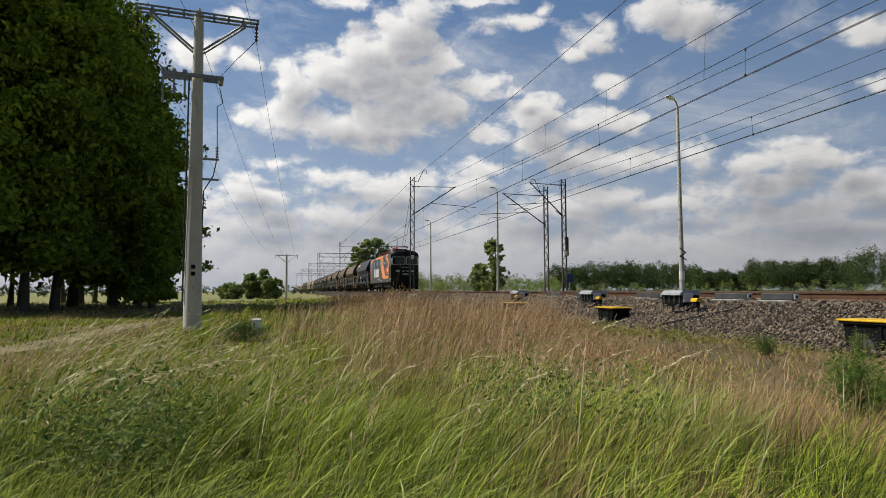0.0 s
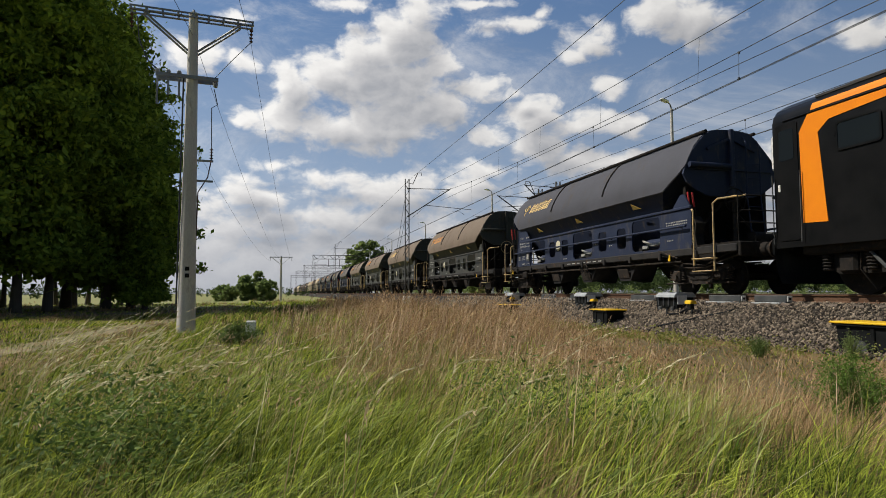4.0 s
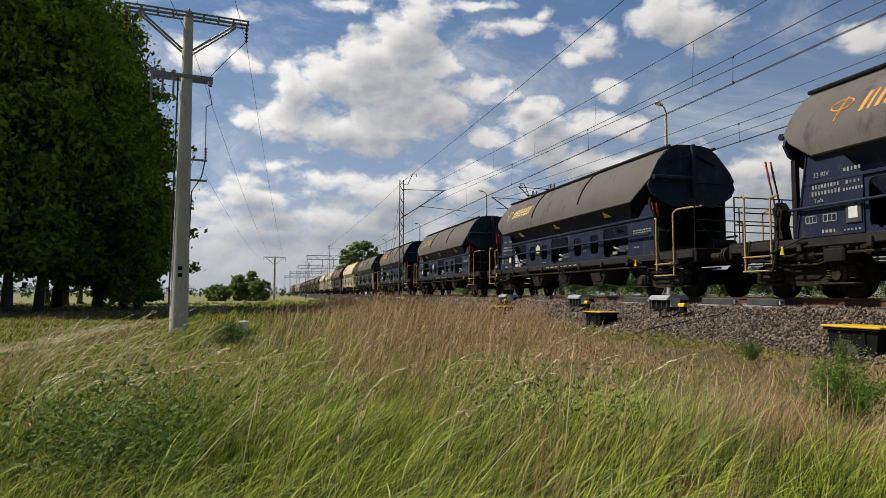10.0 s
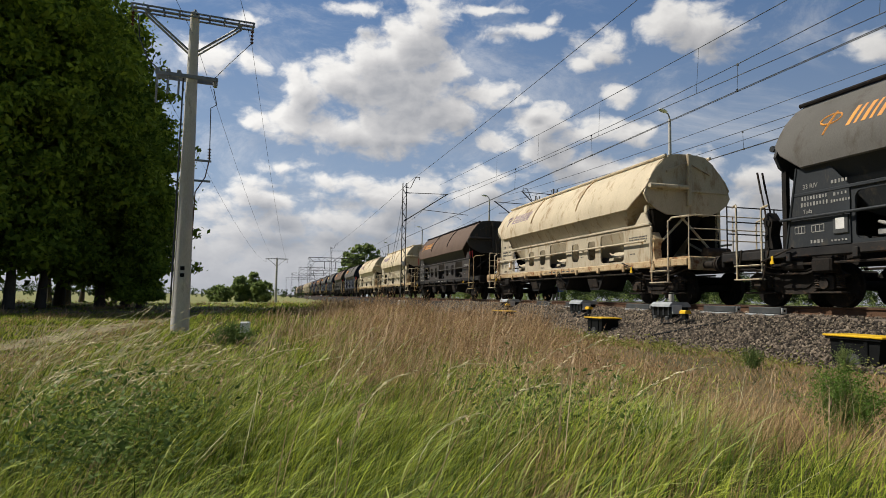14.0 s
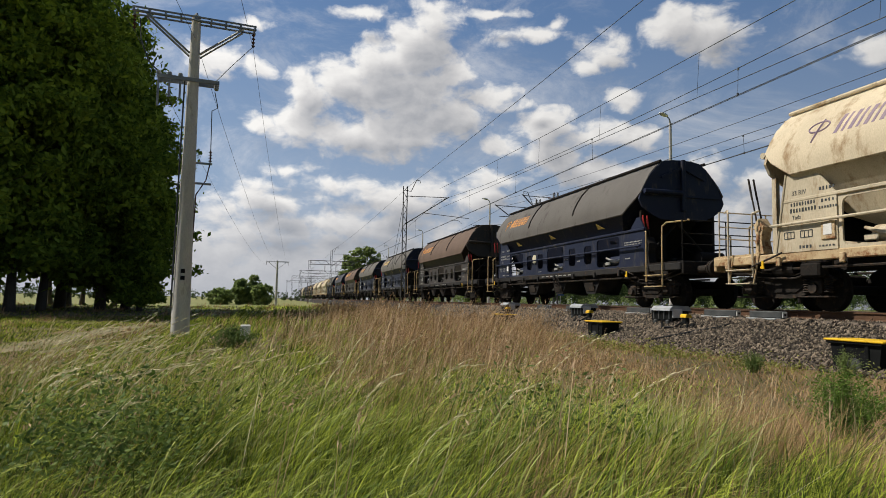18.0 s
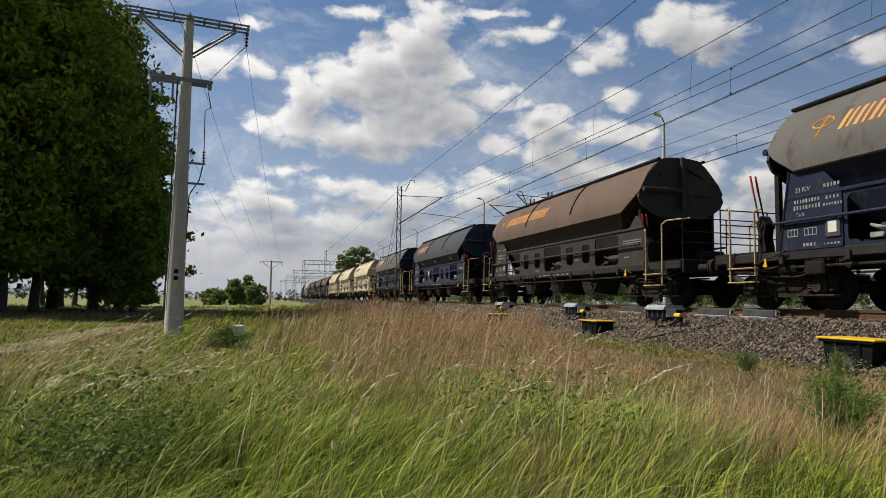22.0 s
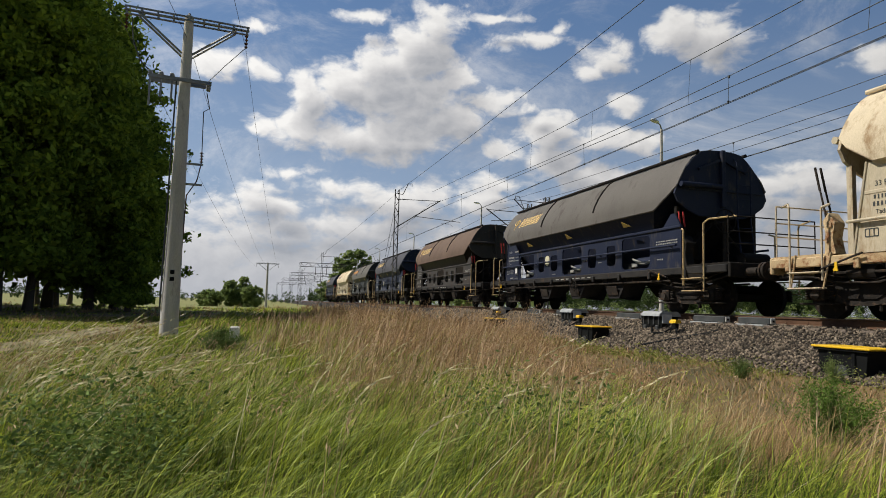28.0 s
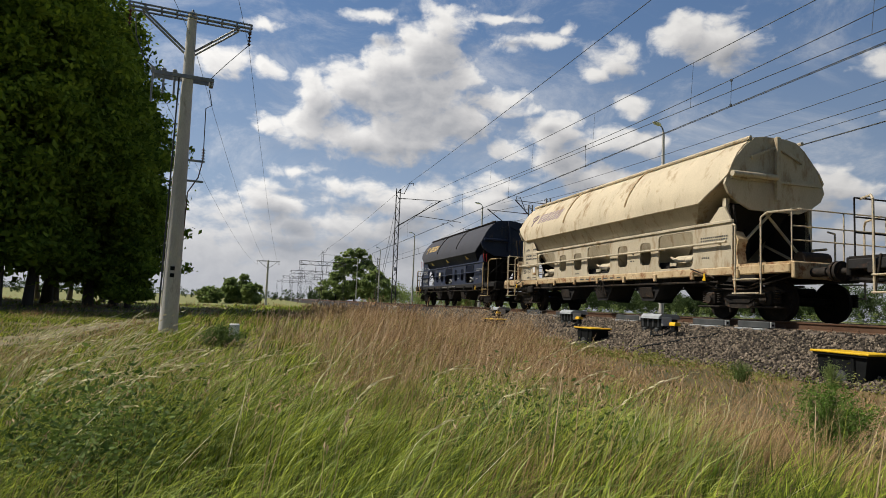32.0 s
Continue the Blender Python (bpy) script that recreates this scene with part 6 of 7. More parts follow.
# ---- equipment along the near rail ----
def detector_box(y, long):
    b = thing("detector_box", "grey cast detector box beside the rail", "track equipment", "detector boxes", at=(10.55, y, 0))
    # black instead of grey: the front's shade is put into the colour
    part("housing", Geo().prism([(-0.24, -0.36), (0.24, -0.36), (0.26, -0.06), (0.22, 0.03), (-0.22, 0.03), (-0.26, -0.06)], -long / 2, long / 2, "y"), "black_plastic", b, "ribbed housing, blackened for the shade under the lid")
    part("lid", Geo().prism([(-0.34, -0.08), (0.34, -0.08), (0.32, -0.02), (0.24, 0.05), (-0.24, 0.05), (-0.32, -0.02)], -long * 0.52, long * 0.4, "y"), "grey_box", b, "pale grey cast lid")
    part("lid_seam", Geo().box((0, -long * 0.06, 0.055), (0.44, 0.05, 0.02), 0.006), "dark_grey", b)
    for k in range(4):
        part("rib", Geo().box((-0.26, -long / 2 + long * (k + 0.5) / 4, -0.2), (0.03, 0.05, 0.22), 0.008), "dark_grey", b)
    part("end_plate", Geo().box((-0.1, -long / 2 - 0.02, -0.15), (0.3, 0.03, 0.24), 0.01), "white", b)
    for q in (-0.3, 0.3):
        part("foot", Geo().box((-0.05, long * q, -0.46), (0.5, 0.12, 0.26), 0.02), "dark_grey", b)
    return b


detector_box(15.42, 0.95)
detector_box(20.55, 0.95)
detector_box(27.8, 1.0)


def trough(y0, y1, x=10.95):
    t = thing("cable_trough", "dark grey steel cable cover along the rail", "track equipment", "cable covers", at=(x, (y0 + y1) / 2, 0))
    part("cover", Geo().box((0, 0, -0.1), (0.16, y1 - y0, 0.16), 0.02), "dark_grey", t)
    part("white_end", Geo().box((0, (y0 - y1) / 2 - 0.012, -0.1), (0.13, 0.02, 0.13), 0.006), "white", t)
    part("end_mark", Geo().box((0, (y0 - y1) / 2 - 0.026, -0.1), (0.05, 0.008, 0.05)), "black_plastic", t)
    part("base_plate", Geo().box((-0.05, 0, -0.2), (0.34, (y1 - y0) * 0.9, 0.04), 0.01), "grey_box", t)


for y0, y1 in ((11.75, 12.75), (13.2, 14.4), (16.9, 18.2), (21.6, 22.6), (24.2, 25.4)):
    trough(y0, y1)


def hook_cable(y):
    c = thing("cable_connector", "yellow capped cable connector on bent legs", "track equipment", "cable connectors", at=(10.15, y, -0.2))
    part("cap", Geo().prism([(-0.09, -0.04), (0.09, -0.04), (0.08, 0.02), (0.05, 0.05), (-0.05, 0.05), (-0.08, 0.02)], -0.12, 0.12, "y"), "yellow", c, "yellow cap")
    part("stem", Geo().box((0, 0, -0.12), (0.12, 0.16, 0.16), 0.02), "black_plastic", c)
    for s in (-1, 1):
        part("leg", Geo().tube([(0, s * 0.06, -0.15), (-0.05, s * 0.13, -0.25), (-0.1, s * 0.16, -0.42)], [0.022] * 3, 6), "black_plastic", c)
    part("cable", Geo().tube([(0, 0.1, -0.15), (-0.15, 0.3, -0.3), (-0.2, 0.75, -0.32), (0.05, 1.1, -0.2)], [0.026] * 4, 6), "black_plastic", c, smooth=True)


for y in (14.15, 19.3, 27.0):
    hook_cable(y)
cable = thing("loose_cable", "black cable lying on the ballast slope", "cable", at=(0, 0, 0))
part("cable_run", Geo().tube([(10.8, 12.7, -0.2), (10.3, 13.0, -0.42), (9.9, 13.5, -0.56), (9.5, 13.9, -0.7), (9.2, 14.2, -0.8)], [0.028] * 5, 6), "black_plastic", cable, smooth=True)


def cable_pit(y, wide, deep):
    p = thing("cable_pit", "dark cable pit with a yellow lid in the ballast slope", "cable pit", "cable pits", at=(9.3, y, 0))
    part("lid", Geo().box((0, 0, -0.445), (deep, wide, 0.036), 0.01), "yellow", p, "worn yellow lid")
    part("lid_rim", Geo().box((0, 0, -0.485), (deep * 0.94, wide * 0.94, 0.04), 0.01), "black_plastic", p)
    part("body", Geo().prism([(-wide * 0.36, -1.02), (wide * 0.36, -1.02), (wide * 0.42, -0.5), (-wide * 0.42, -0.5)], -deep * 0.4, deep * 0.4, "x"), "black_plastic", p, "black plastic body")
    for k in (-1, 1):
        part("rib", Geo().box((-deep * 0.41, k * wide * 0.2, -0.76), (0.04, 0.07, 0.5), 0.01), "black_plastic", p)
    part("duct", Geo().rod((-deep * 0.42, wide * 0.0, -0.85), (-deep * 0.42 - 0.03, 0.0, -0.85), 0.13, n=14), "dark_grey", p)


cable_pit(16.85, 1.05, 0.66)
cable_pit(8.23, 1.1, 0.7)
cable_pit(25.2, 1.2, 0.7)


def marker_stone(x, y, top, w, label):
    s = thing("marker_stone", label, "marker stone", at=(x, y, 0))
    part("stone", Geo().box((0, 0, top - 0.45), (w, w, 0.9), 0.02), "white", s)


marker_stone(-0.64, 15.0, -0.56, 0.22, "small pale concrete marker stone in the grass")
marker_stone(8.1, 41.0, -0.42, 0.3, "small pale concrete marker stone by the bank")


# ---- trees ----
def leaf_cards(centres, size, rng, flat=0.0, slim=0.5):
    """A small folded leaf at each centre: two triangles on a bent rib."""
    n = len(centres)
    a = rng.normal(size=(n, 3))
    a[:, 2] *= 1 - flat
    a /= np.linalg.norm(a, axis=1)[:, None]
    b = rng.normal(size=(n, 3))
    b -= a * (a * b).sum(1)[:, None]
    b /= np.linalg.norm(b, axis=1)[:, None]
    c = np.cross(a, b)
    s = size * rng.uniform(0.6, 1.4, size=(n, 1))
    v = np.stack([centres - a * s, centres + b * s * slim + c * s * 0.15, centres + a * s, centres - b * s * slim + c * s * 0.15], 1).reshape(-1, 3)
    k = np.arange(n)[:, None] * 4
    f = np.concatenate([k + np.array([[0, 1, 2]]), k + np.array([[0, 2, 3]])])
    return v, f


def tree(name, x, y, h, r, trunk_r, crown_base, leaves, leaf_size, material, label, seed, lean=(0, 0), clumps=150, group="", lump=0.18, core=0):
    rng = np.random.default_rng(seed)
    z0 = float(ground_z(x, y)) - 0.1
    t = thing(name, label, "tree" if name == "tree" else "bush", group, at=(x, y, z0))
    pts, rad = [], []
    for k in range(9):
        f = k / 8
        pts.append((lean[0] * f * h + 0.035 * h * math.sin(3.4 * f + seed * 1.7) * f, lean[1] * f * h + 0.03 * h * math.cos(4 * f + seed) * f, f * h * 0.86))
        rad.append(trunk_r * (1 - 0.86 * f) * (1.35 if k == 0 else 1))
    g = Geo().tube(pts, rad, 10)
    for k in range(22):
        f = 0.25 + 0.7 * rng.random()
        i = min(7, int(f * 8))
        p = Vector(pts[i]).lerp(Vector(pts[i + 1]), f * 8 - i)
        if p.z < crown_base * 0.75:
            continue
        a = rng.random() * 6.283
        span = r * (0.55 + 0.4 * rng.random()) * (1.15 - 0.75 * f)
        q = p + Vector((math.cos(a) * span * 0.5, math.sin(a) * span * 0.5, span * 0.35))
        e = p + Vector((math.cos(a) * span, math.sin(a) * span, span * 0.5))
        g.tube([p, q, e], [trunk_r * 0.3 * (1.1 - f), trunk_r * 0.18 * (1.1 - f), 0.015], 6)
    part("trunk", g, "bark", t, "dark bark trunk with limbs", smooth=60)
    # clumps of leaves: an uneven crown with gaps
    c = []
    while len(c) < clumps:
        f = rng.random()
        zz = crown_base + (h - crown_base) * f
        a = rng.random() * 6.283
        rr = r * (math.sin(math.pi * min(1, 0.14 + 0.84 * f)) ** 0.6) * (0.82 + 0.2 * math.sin(5 * f + seed) + 0.2 * math.sin(3 * a + 7 * f + seed) + 0.1 * rng.normal())
        rr = min(rr, 1.06 * r)
        rim = rng.random() < 0.6
        d = rr * (0.78 + 0.28 * rng.random()) if rim else rr * 0.8 * math.sqrt(rng.random())
        c.append((lean[0] * zz + math.cos(a) * d, lean[1] * zz + math.sin(a) * d, zz, rng.uniform(0.3, 0.8) if rim else rng.uniform(0.8, 1.3)))
    c = np.array(c)
    size = c[:, 3] * r * lump
    c = c[:, :3]
    pick = rng.choice(len(c), leaves, p=size ** 2 / (size ** 2).sum())
    off = rng.normal(size=(leaves, 3))
    off *= (rng.random((leaves, 1)) ** 0.45 / np.linalg.norm(off, axis=1)[:, None]) * np.array([1, 1, 0.6]) * size[pick][:, None]
    off *= np.where(rng.random((leaves, 1)) < 0.12, 1.7, 1.0)
    v, f = leaf_cards(c[pick] + off, leaf_size, rng)
    if core:
        # larger leaves added in the crown's middle to keep the light out
        pick = rng.choice(len(c), core, p=size ** 2 / (size ** 2).sum())
        off = rng.normal(size=(core, 3)) * size[pick][:, None] * 0.4
        inner = c[pick] * np.array([0.74, 0.74, 1.0]) + off
        v2, f2 = leaf_cards(inner, leaf_size * 1.6, rng)
        v, f = np.concatenate([v, v2]), np.concatenate([f, f2 + len(v)])
    crown = new("crown", fast_mesh("crown", v, f, M[material]))
    crown.parent = t
    tagged(crown, "dense leafy crown with gaps")
    return t


def polar(az, r):
    return r * math.sin(radians(az)), r * math.cos(radians(az))


# the tree at -30 is out of view and only casts shade
GROVE = [(-19.6, 42.0, 22.0, 6.4, 0.27, 3.0), (-17.6, 44.0, 23.0, 5.4, 0.25, 2.6), (-13.6, 48.0, 20.0, 5.6, 0.3, 2.0), (-11.8, 50.0, 14.5, 4.6, 0.28, 1.4), (-10.8, 45.0, 9.0, 1.9, 0.18, 0.9), (-24.0, 41.0, 22.0, 6.6, 0.29, 3.0), (-30.0, 43.0, 21.5, 6.2, 0.38, 3.0), (-21.5, 52.0, 25.0, 7.0, 0.35, 3.6), (-16.4, 53.0, 24.5, 6.0, 0.35, 3.2)]
for k, (az, r, h, cr, tr, cb) in enumerate(GROVE):
    x, y = polar(az, r)
    tree("tree", x, y, h, cr, tr * 0.9, cb, 27000, 0.18, "leaf_dark", "tall dark-leaved tree in a grove by the meadow, carried on out of view for shade", 11 + k, clumps=200, lump=0.25, core=9000, group="grove of tall trees")
# unseen trees added on the left to shade the lower grove
for k, (az, r, h, cr) in enumerate(((-28.0, 50.0, 25.0, 6.5), (-33.0, 54.0, 26.0, 7.0), (-25.5, 58.0, 25.0, 6.5), (-37.0, 49.0, 24.0, 6.5))):
    x, y = polar(az, r)
    tree("tree", x, y, h, cr, 0.3, 2.5, 15000, 0.25, "leaf_dark", "tall dark-leaved tree in a grove by the meadow, carried on out of view for shade", 30 + k, clumps=150, lump=0.25, core=5000, group="grove of tall trees")
THIN = [(-22.6, 62, 12), (-21.4, 66, 12), (-20.4, 60, 11), (-17.0, 66, 12), (-15.8, 60, 12), (-14.9, 68, 12), (-12.6, 64, 10), (-10.4, 62, 5.5)]
for k, (az, r, h) in enumerate(THIN):
    x, y = polar(az, r)
    tree("tree", x, y, h, 2.6, 0.2, 3.4 if h > 6 else 2.4, 4200, 0.22, "leaf_dark", "slender young tree at the back of the grove", 40 + k, lean=(0.03 * (k % 3 - 1), 0), clumps=50, group="slender trees")
for k, (az, r, h, cr, n, name, cb, label) in enumerate((
        (-3.0, 92, 3.4, 2.0, 3800, "bush", 0.3, "rounded green bush on the far side of the meadow"), (-1.9, 96, 4.2, 1.5, 3000, "bush", 0.3, "rounded green bush on the far side of the meadow"), (-1.2, 90, 2.8, 1.8, 2400, "bush", 0.2, "low bright green bush in the meadow"), (-4.6, 88, 2.0, 2.2, 2000, "bush", 0.1, "low bright green bush in the meadow"),
        (7.6, 160, 14.0, 6.0, 7000, "tree", 2.0, "broad green tree beside the far track"), (9.4, 150, 8.0, 5.5, 5000, "bush", 0.3, "dense green thicket beside the far track"), (6.0, 165, 7.5, 5.0, 4000, "bush", 0.3, "dense green thicket beside the far track"),
        (18.5, 78, 7.4, 2.1, 2300, "tree", 1.0, "airy young tree beyond the tracks"), (17.2, 84, 4.4, 1.8, 1600, "tree", 1.0, "airy young tree beyond the tracks"))):
    x, y = polar(az, r)
    tree(name, x, y, h, cr, 0.16 if name == "bush" else 0.22, cb, n, 0.28 if r < 100 else 0.45, "leaf_bush", label, 70 + k, clumps=90)


def far_wood(name, spec, label, seed, material="leaf_wood"):
    """Rows of far trees, leaf by leaf in clumps, in one mesh."""
    rng = np.random.default_rng(seed)
    parts_v, parts_f, n0 = [], [], 0
    for az0, az1, r0, r1, h0, h1, count, leaves in spec:
        for k in range(count):
            az = az0 + (az1 - az0) * (k + rng.random() * 0.9) / count
            r = rng.uniform(r0, r1)
            x, y = polar(az, r)
            z = float(ground_z(x, y))
            h = rng.uniform(h0, h1)
            w = h * rng.uniform(0.24, 0.36)
            cl = rng.normal(size=(26, 3))
            cl /= np.linalg.norm(cl, axis=1)[:, None]
            cl = cl * np.array([w, w, h * 0.42]) * rng.uniform(0.5, 1.0, (26, 1)) + np.array([x, y, z + h * 0.5])
            pick = rng.integers(0, 26, leaves)
            c = cl[pick] + rng.normal(size=(leaves, 3)) * w * 0.17
            c[:, 2] = np.maximum(c[:, 2], z)
            v, f = leaf_cards(c, r0 * 0.0011, rng)
            parts_v.append(v)
            parts_f.append(f + n0)
            n0 += len(v)
    me = fast_mesh(name, np.concatenate(parts_v), np.concatenate(parts_f), M[material])
    return tagged(new(name, me), label, "woods", kind="stuff")


far_wood("far_woods", [(23.5, 36, 200, 225, 8.5, 11.5, 46, 1500), (36, 40, 230, 250, 7.0, 8.5, 16, 1500), (39.5, 47, 215, 235, 9.5, 12.0, 34, 1500), (46.5, 62, 165, 190, 8.0, 12.5, 40, 1500), (62, 78, 170, 200, 9, 13, 24, 400)], "dark green line of far mixed woods beyond the tracks", 5)
far_wood("far_thicket", [(9.5, 14, 150, 170, 3.6, 6.0, 22, 320), (13, 24, 165, 190, 4.0, 6.5, 46, 320), (8, 12, 200, 240, 8, 11, 10, 320), (10, 60, 120, 145, 1.5, 3.6, 70, 150)], "low green thicket behind the tracks", 6, "leaf_bush")
far_wood("far_hedges", [(-40, 5, 420, 600, 5.0, 9.0, 80, 120), (-9, 3, 160, 220, 1.5, 3.0, 30, 120), (-60, -30, 120, 180, 8, 12, 20, 260), (-32, -9, 125, 160, 1.5, 3.2, 44, 260), (3.5, 6, 230, 330, 4, 7, 22, 200)], "far hedges along the edge of the fields", 7)


# ---- grass ----
def blades(points, height, width, lean, droop, rng, segs=4, aim=None, power=1.6, flat=0.6):
    """Tapering ribbons that rise, lean along their aim and nod at the tip."""
    n = len(points)
    if aim is None:
        aim = rng.normal(-0.2, 0.55, n)
    d = np.stack([np.cos(aim), np.sin(aim)], 1)
    turn = aim + 1.571 + rng.normal(0, flat, n)
    side = np.stack([np.cos(turn), np.sin(turn)], 1)
    lean = lean * rng.uniform(0.3, 1.5, n)
    droop = droop * rng.uniform(0.3, 1.6, n)
    w = width * rng.uniform(0.6, 1.45, n)

    def at(f):
        reach = height * lean * f ** power
        return np.concatenate([points[:, :2] + d * reach[:, None], (points[:, 2] + height * (f - droop * f ** 2.4))[:, None]], 1)

    rows = []
    for k in range(segs):
        f = k / segs
        o = np.concatenate([side * (w * (1 - 0.8 * f ** 1.5) * 0.5)[:, None], np.zeros((n, 1))], 1)
        rows += [at(f) - o, at(f) + o]
    rows.append(at(1.0))
    m = 2 * segs + 1
    v = np.stack(rows, 1).reshape(-1, 3)
    base = np.arange(n)[:, None] * m
    faces = []
    for k in range(segs - 1):
        i = 2 * k
        faces += [base + np.array([[i, i + 1, i + 3]]), base + np.array([[i, i + 3, i + 2]])]
    faces.append(base + np.array([[m - 3, m - 2, m - 1]]))
    return v, np.concatenate(faces), at


def path_off(x, y):
    return np.abs(x + 4.95 - 0.06 * (y - 10) - 0.2 * np.sin(y * 0.23))


def patchy(x, y, s, seed):
    """Soft patches from a few waves, 0 to 1."""
    rng = np.random.default_rng(seed)
    t = np.zeros_like(x)
    for _ in range(7):
        a, b, c = rng.normal() * s, rng.normal() * s, rng.uniform(0, 6.28)
        t += np.sin(a * x + b * y + c)
    return 0.5 + 0.5 * np.tanh(t / 2.2)


def bareness(x, y):
    """Sandy strip at the foot of the ballast, wider near by."""
    edge = 3.4 + 2.8 * np.clip((y - 4) / 12, 0, 1) + 0.4 * np.sin(y * 0.9)
    return np.clip((x - edge) / 1.6, 0, 1)


def scatter(rng, r0, r1, per_m2, az0=-42.0, az1=72.0):
    n = int((r1 * r1 - r0 * r0) * radians(az1 - az0) / 2 * per_m2)
    r = np.sqrt(rng.uniform(r0 * r0, r1 * r1, n))
    a = np.radians(rng.uniform(az0, az1, n))
    x, y = r * np.sin(a), r * np.cos(a)
    lane = np.clip(1.25 - path_off(x, y) / 0.55, 0, 1) * np.clip(1.9 - y / 14, 0.45, 1)
    bare = bareness(x, y)
    keep = (x < 8.75) & (rng.random(n) > 0.5 * lane) & (rng.random(n) > 0.9 * bare * (0.55 + 0.45 * patchy(x, y, 1.6, 33)))
    x, y = x[keep], y[keep]
    return np.stack([x, y, ground_z(x, y) - 0.02], 1)


def dryness(p):
    """Where the tall dry grass grows: along the bank and thinning towards the eye."""
    x, y = p[:, 0], p[:, 1]
    r = np.hypot(x, y)
    az = np.degrees(np.arctan2(x, y))
    d = np.clip((az + 1) / 10, 0, 1) * np.clip((r - 5.5) / 4.0, 0, 1)
    d = np.maximum(d, 0.72 * np.clip((x - 2.0) / 2.0, 0, 1))
    d = np.maximum(d, 0.85 * np.clip((az - 31) / 8, 0, 1) * np.clip((r - 3.4) / 1.4, 0, 1))
    mown = 0.22 * ((x < -2.6) & (y > 9))
    return np.clip(np.maximum(d * 0.9, mown) + 0.8 * (patchy(x, y, 0.9, 3) - 0.55), 0.03, 0.8)


def thinned(az, r):
    """The grass stays short towards the sandy strip."""
    return 1 - 0.55 * np.clip((az - 18) / 9, 0, 1) * np.clip((18 - r) / 4, 0, 1) * np.clip((r - 4.2) / 1.6, 0, 1)


def tallness(p):
    x, y = p[:, 0], p[:, 1]
    r, az = np.hypot(x, y), np.degrees(np.arctan2(x, y))
    bank = 1 - 0.72 * bareness(x, y)
    tall = 0.72 + 0.4 * np.clip((az - 2) / 9, 0, 1) * np.clip((r - 8) / 7, 0, 1) - 0.25 * np.clip((-4 - az) / 8, 0, 1) * np.clip((r - 6) / 5, 0, 1)
    mown = np.where((x < -2.9) & (y > 8.5), 0.5, 1.0) * np.where(path_off(x, y) < 1.0, 0.7, 1.0)
    stone = np.where((np.abs(x + 0.55) < 0.8) & (y > 8) & (y < 16), 0.55, 1.0)
    near = np.clip((r + 0.5) / 4.6, 0.3, 1) * thinned(az, r)
    return bank * tall * mown * stone * near * (0.62 + 0.6 * patchy(x, y, 1.3, 9))


def merged(name, lots, material, label):
    n0, vs, fs = 0, [], []
    for v, f in lots:
        vs.append(v)
        fs.append(f + n0)
        n0 += len(v)
    me = fast_mesh(name, np.concatenate(vs), np.concatenate(fs), M[material])
    return tagged(new(name, me), label, "grass", kind="stuff")


SWAYING = []


def swaying(name, v, f, per, feet, material, label, group):
    """Blades in clumps by their feet, each clump free to rock about its foot; per: points a blade."""
    cell = np.floor(feet[:, 0] / 0.8).astype(int) * 1000 + np.floor(feet[:, 1] / 0.8).astype(int)
    for c in np.unique(cell):
        own = np.nonzero(cell == c)[0]
        lots_v, lots_f, n0 = [], [], 0
        base = feet[own].mean(0)
        for v1, f1, m, k in zip(v, f, per, range(len(v))):
            idx = (own[:, None] * m + np.arange(m)).ravel()
            back = np.full(len(v1), -1)
            back[idx] = np.arange(len(idx))
            ff = back[f1]
            ff = ff[(ff >= 0).all(1)]
            lots_v.append(v1[idx] - base)
            lots_f.append(ff + n0)
            n0 += len(idx)
        ob = tagged(new(name, fast_mesh(name, np.concatenate(lots_v), np.concatenate(lots_f), M[material])), label, "grass", group, "stuff")
        ob.location = base
        SWAYING.append((ob, base))


def tufts(rng, r0, r1, per_m2, each, spread):
    """Blade feet in tufts, with the way that each tuft leans."""
    c = scatter(rng, r0, r1, per_m2)
    p = np.repeat(c, each, 0)
    aim = np.repeat(rng.normal(-0.2, 0.62, len(c)), each) + rng.normal(0, 0.4, len(p))
    size = np.repeat(rng.uniform(0.6, 1.25, len(c)), each) * rng.uniform(0.45, 1.1, len(p))
    p = p + np.concatenate([rng.normal(size=(len(p), 2)) * spread, np.zeros((len(p), 1))], 1)
    dry = np.repeat(rng.random(len(c)), each) * 0.7 + rng.random(len(p)) * 0.3
    return p, aim, size, dry


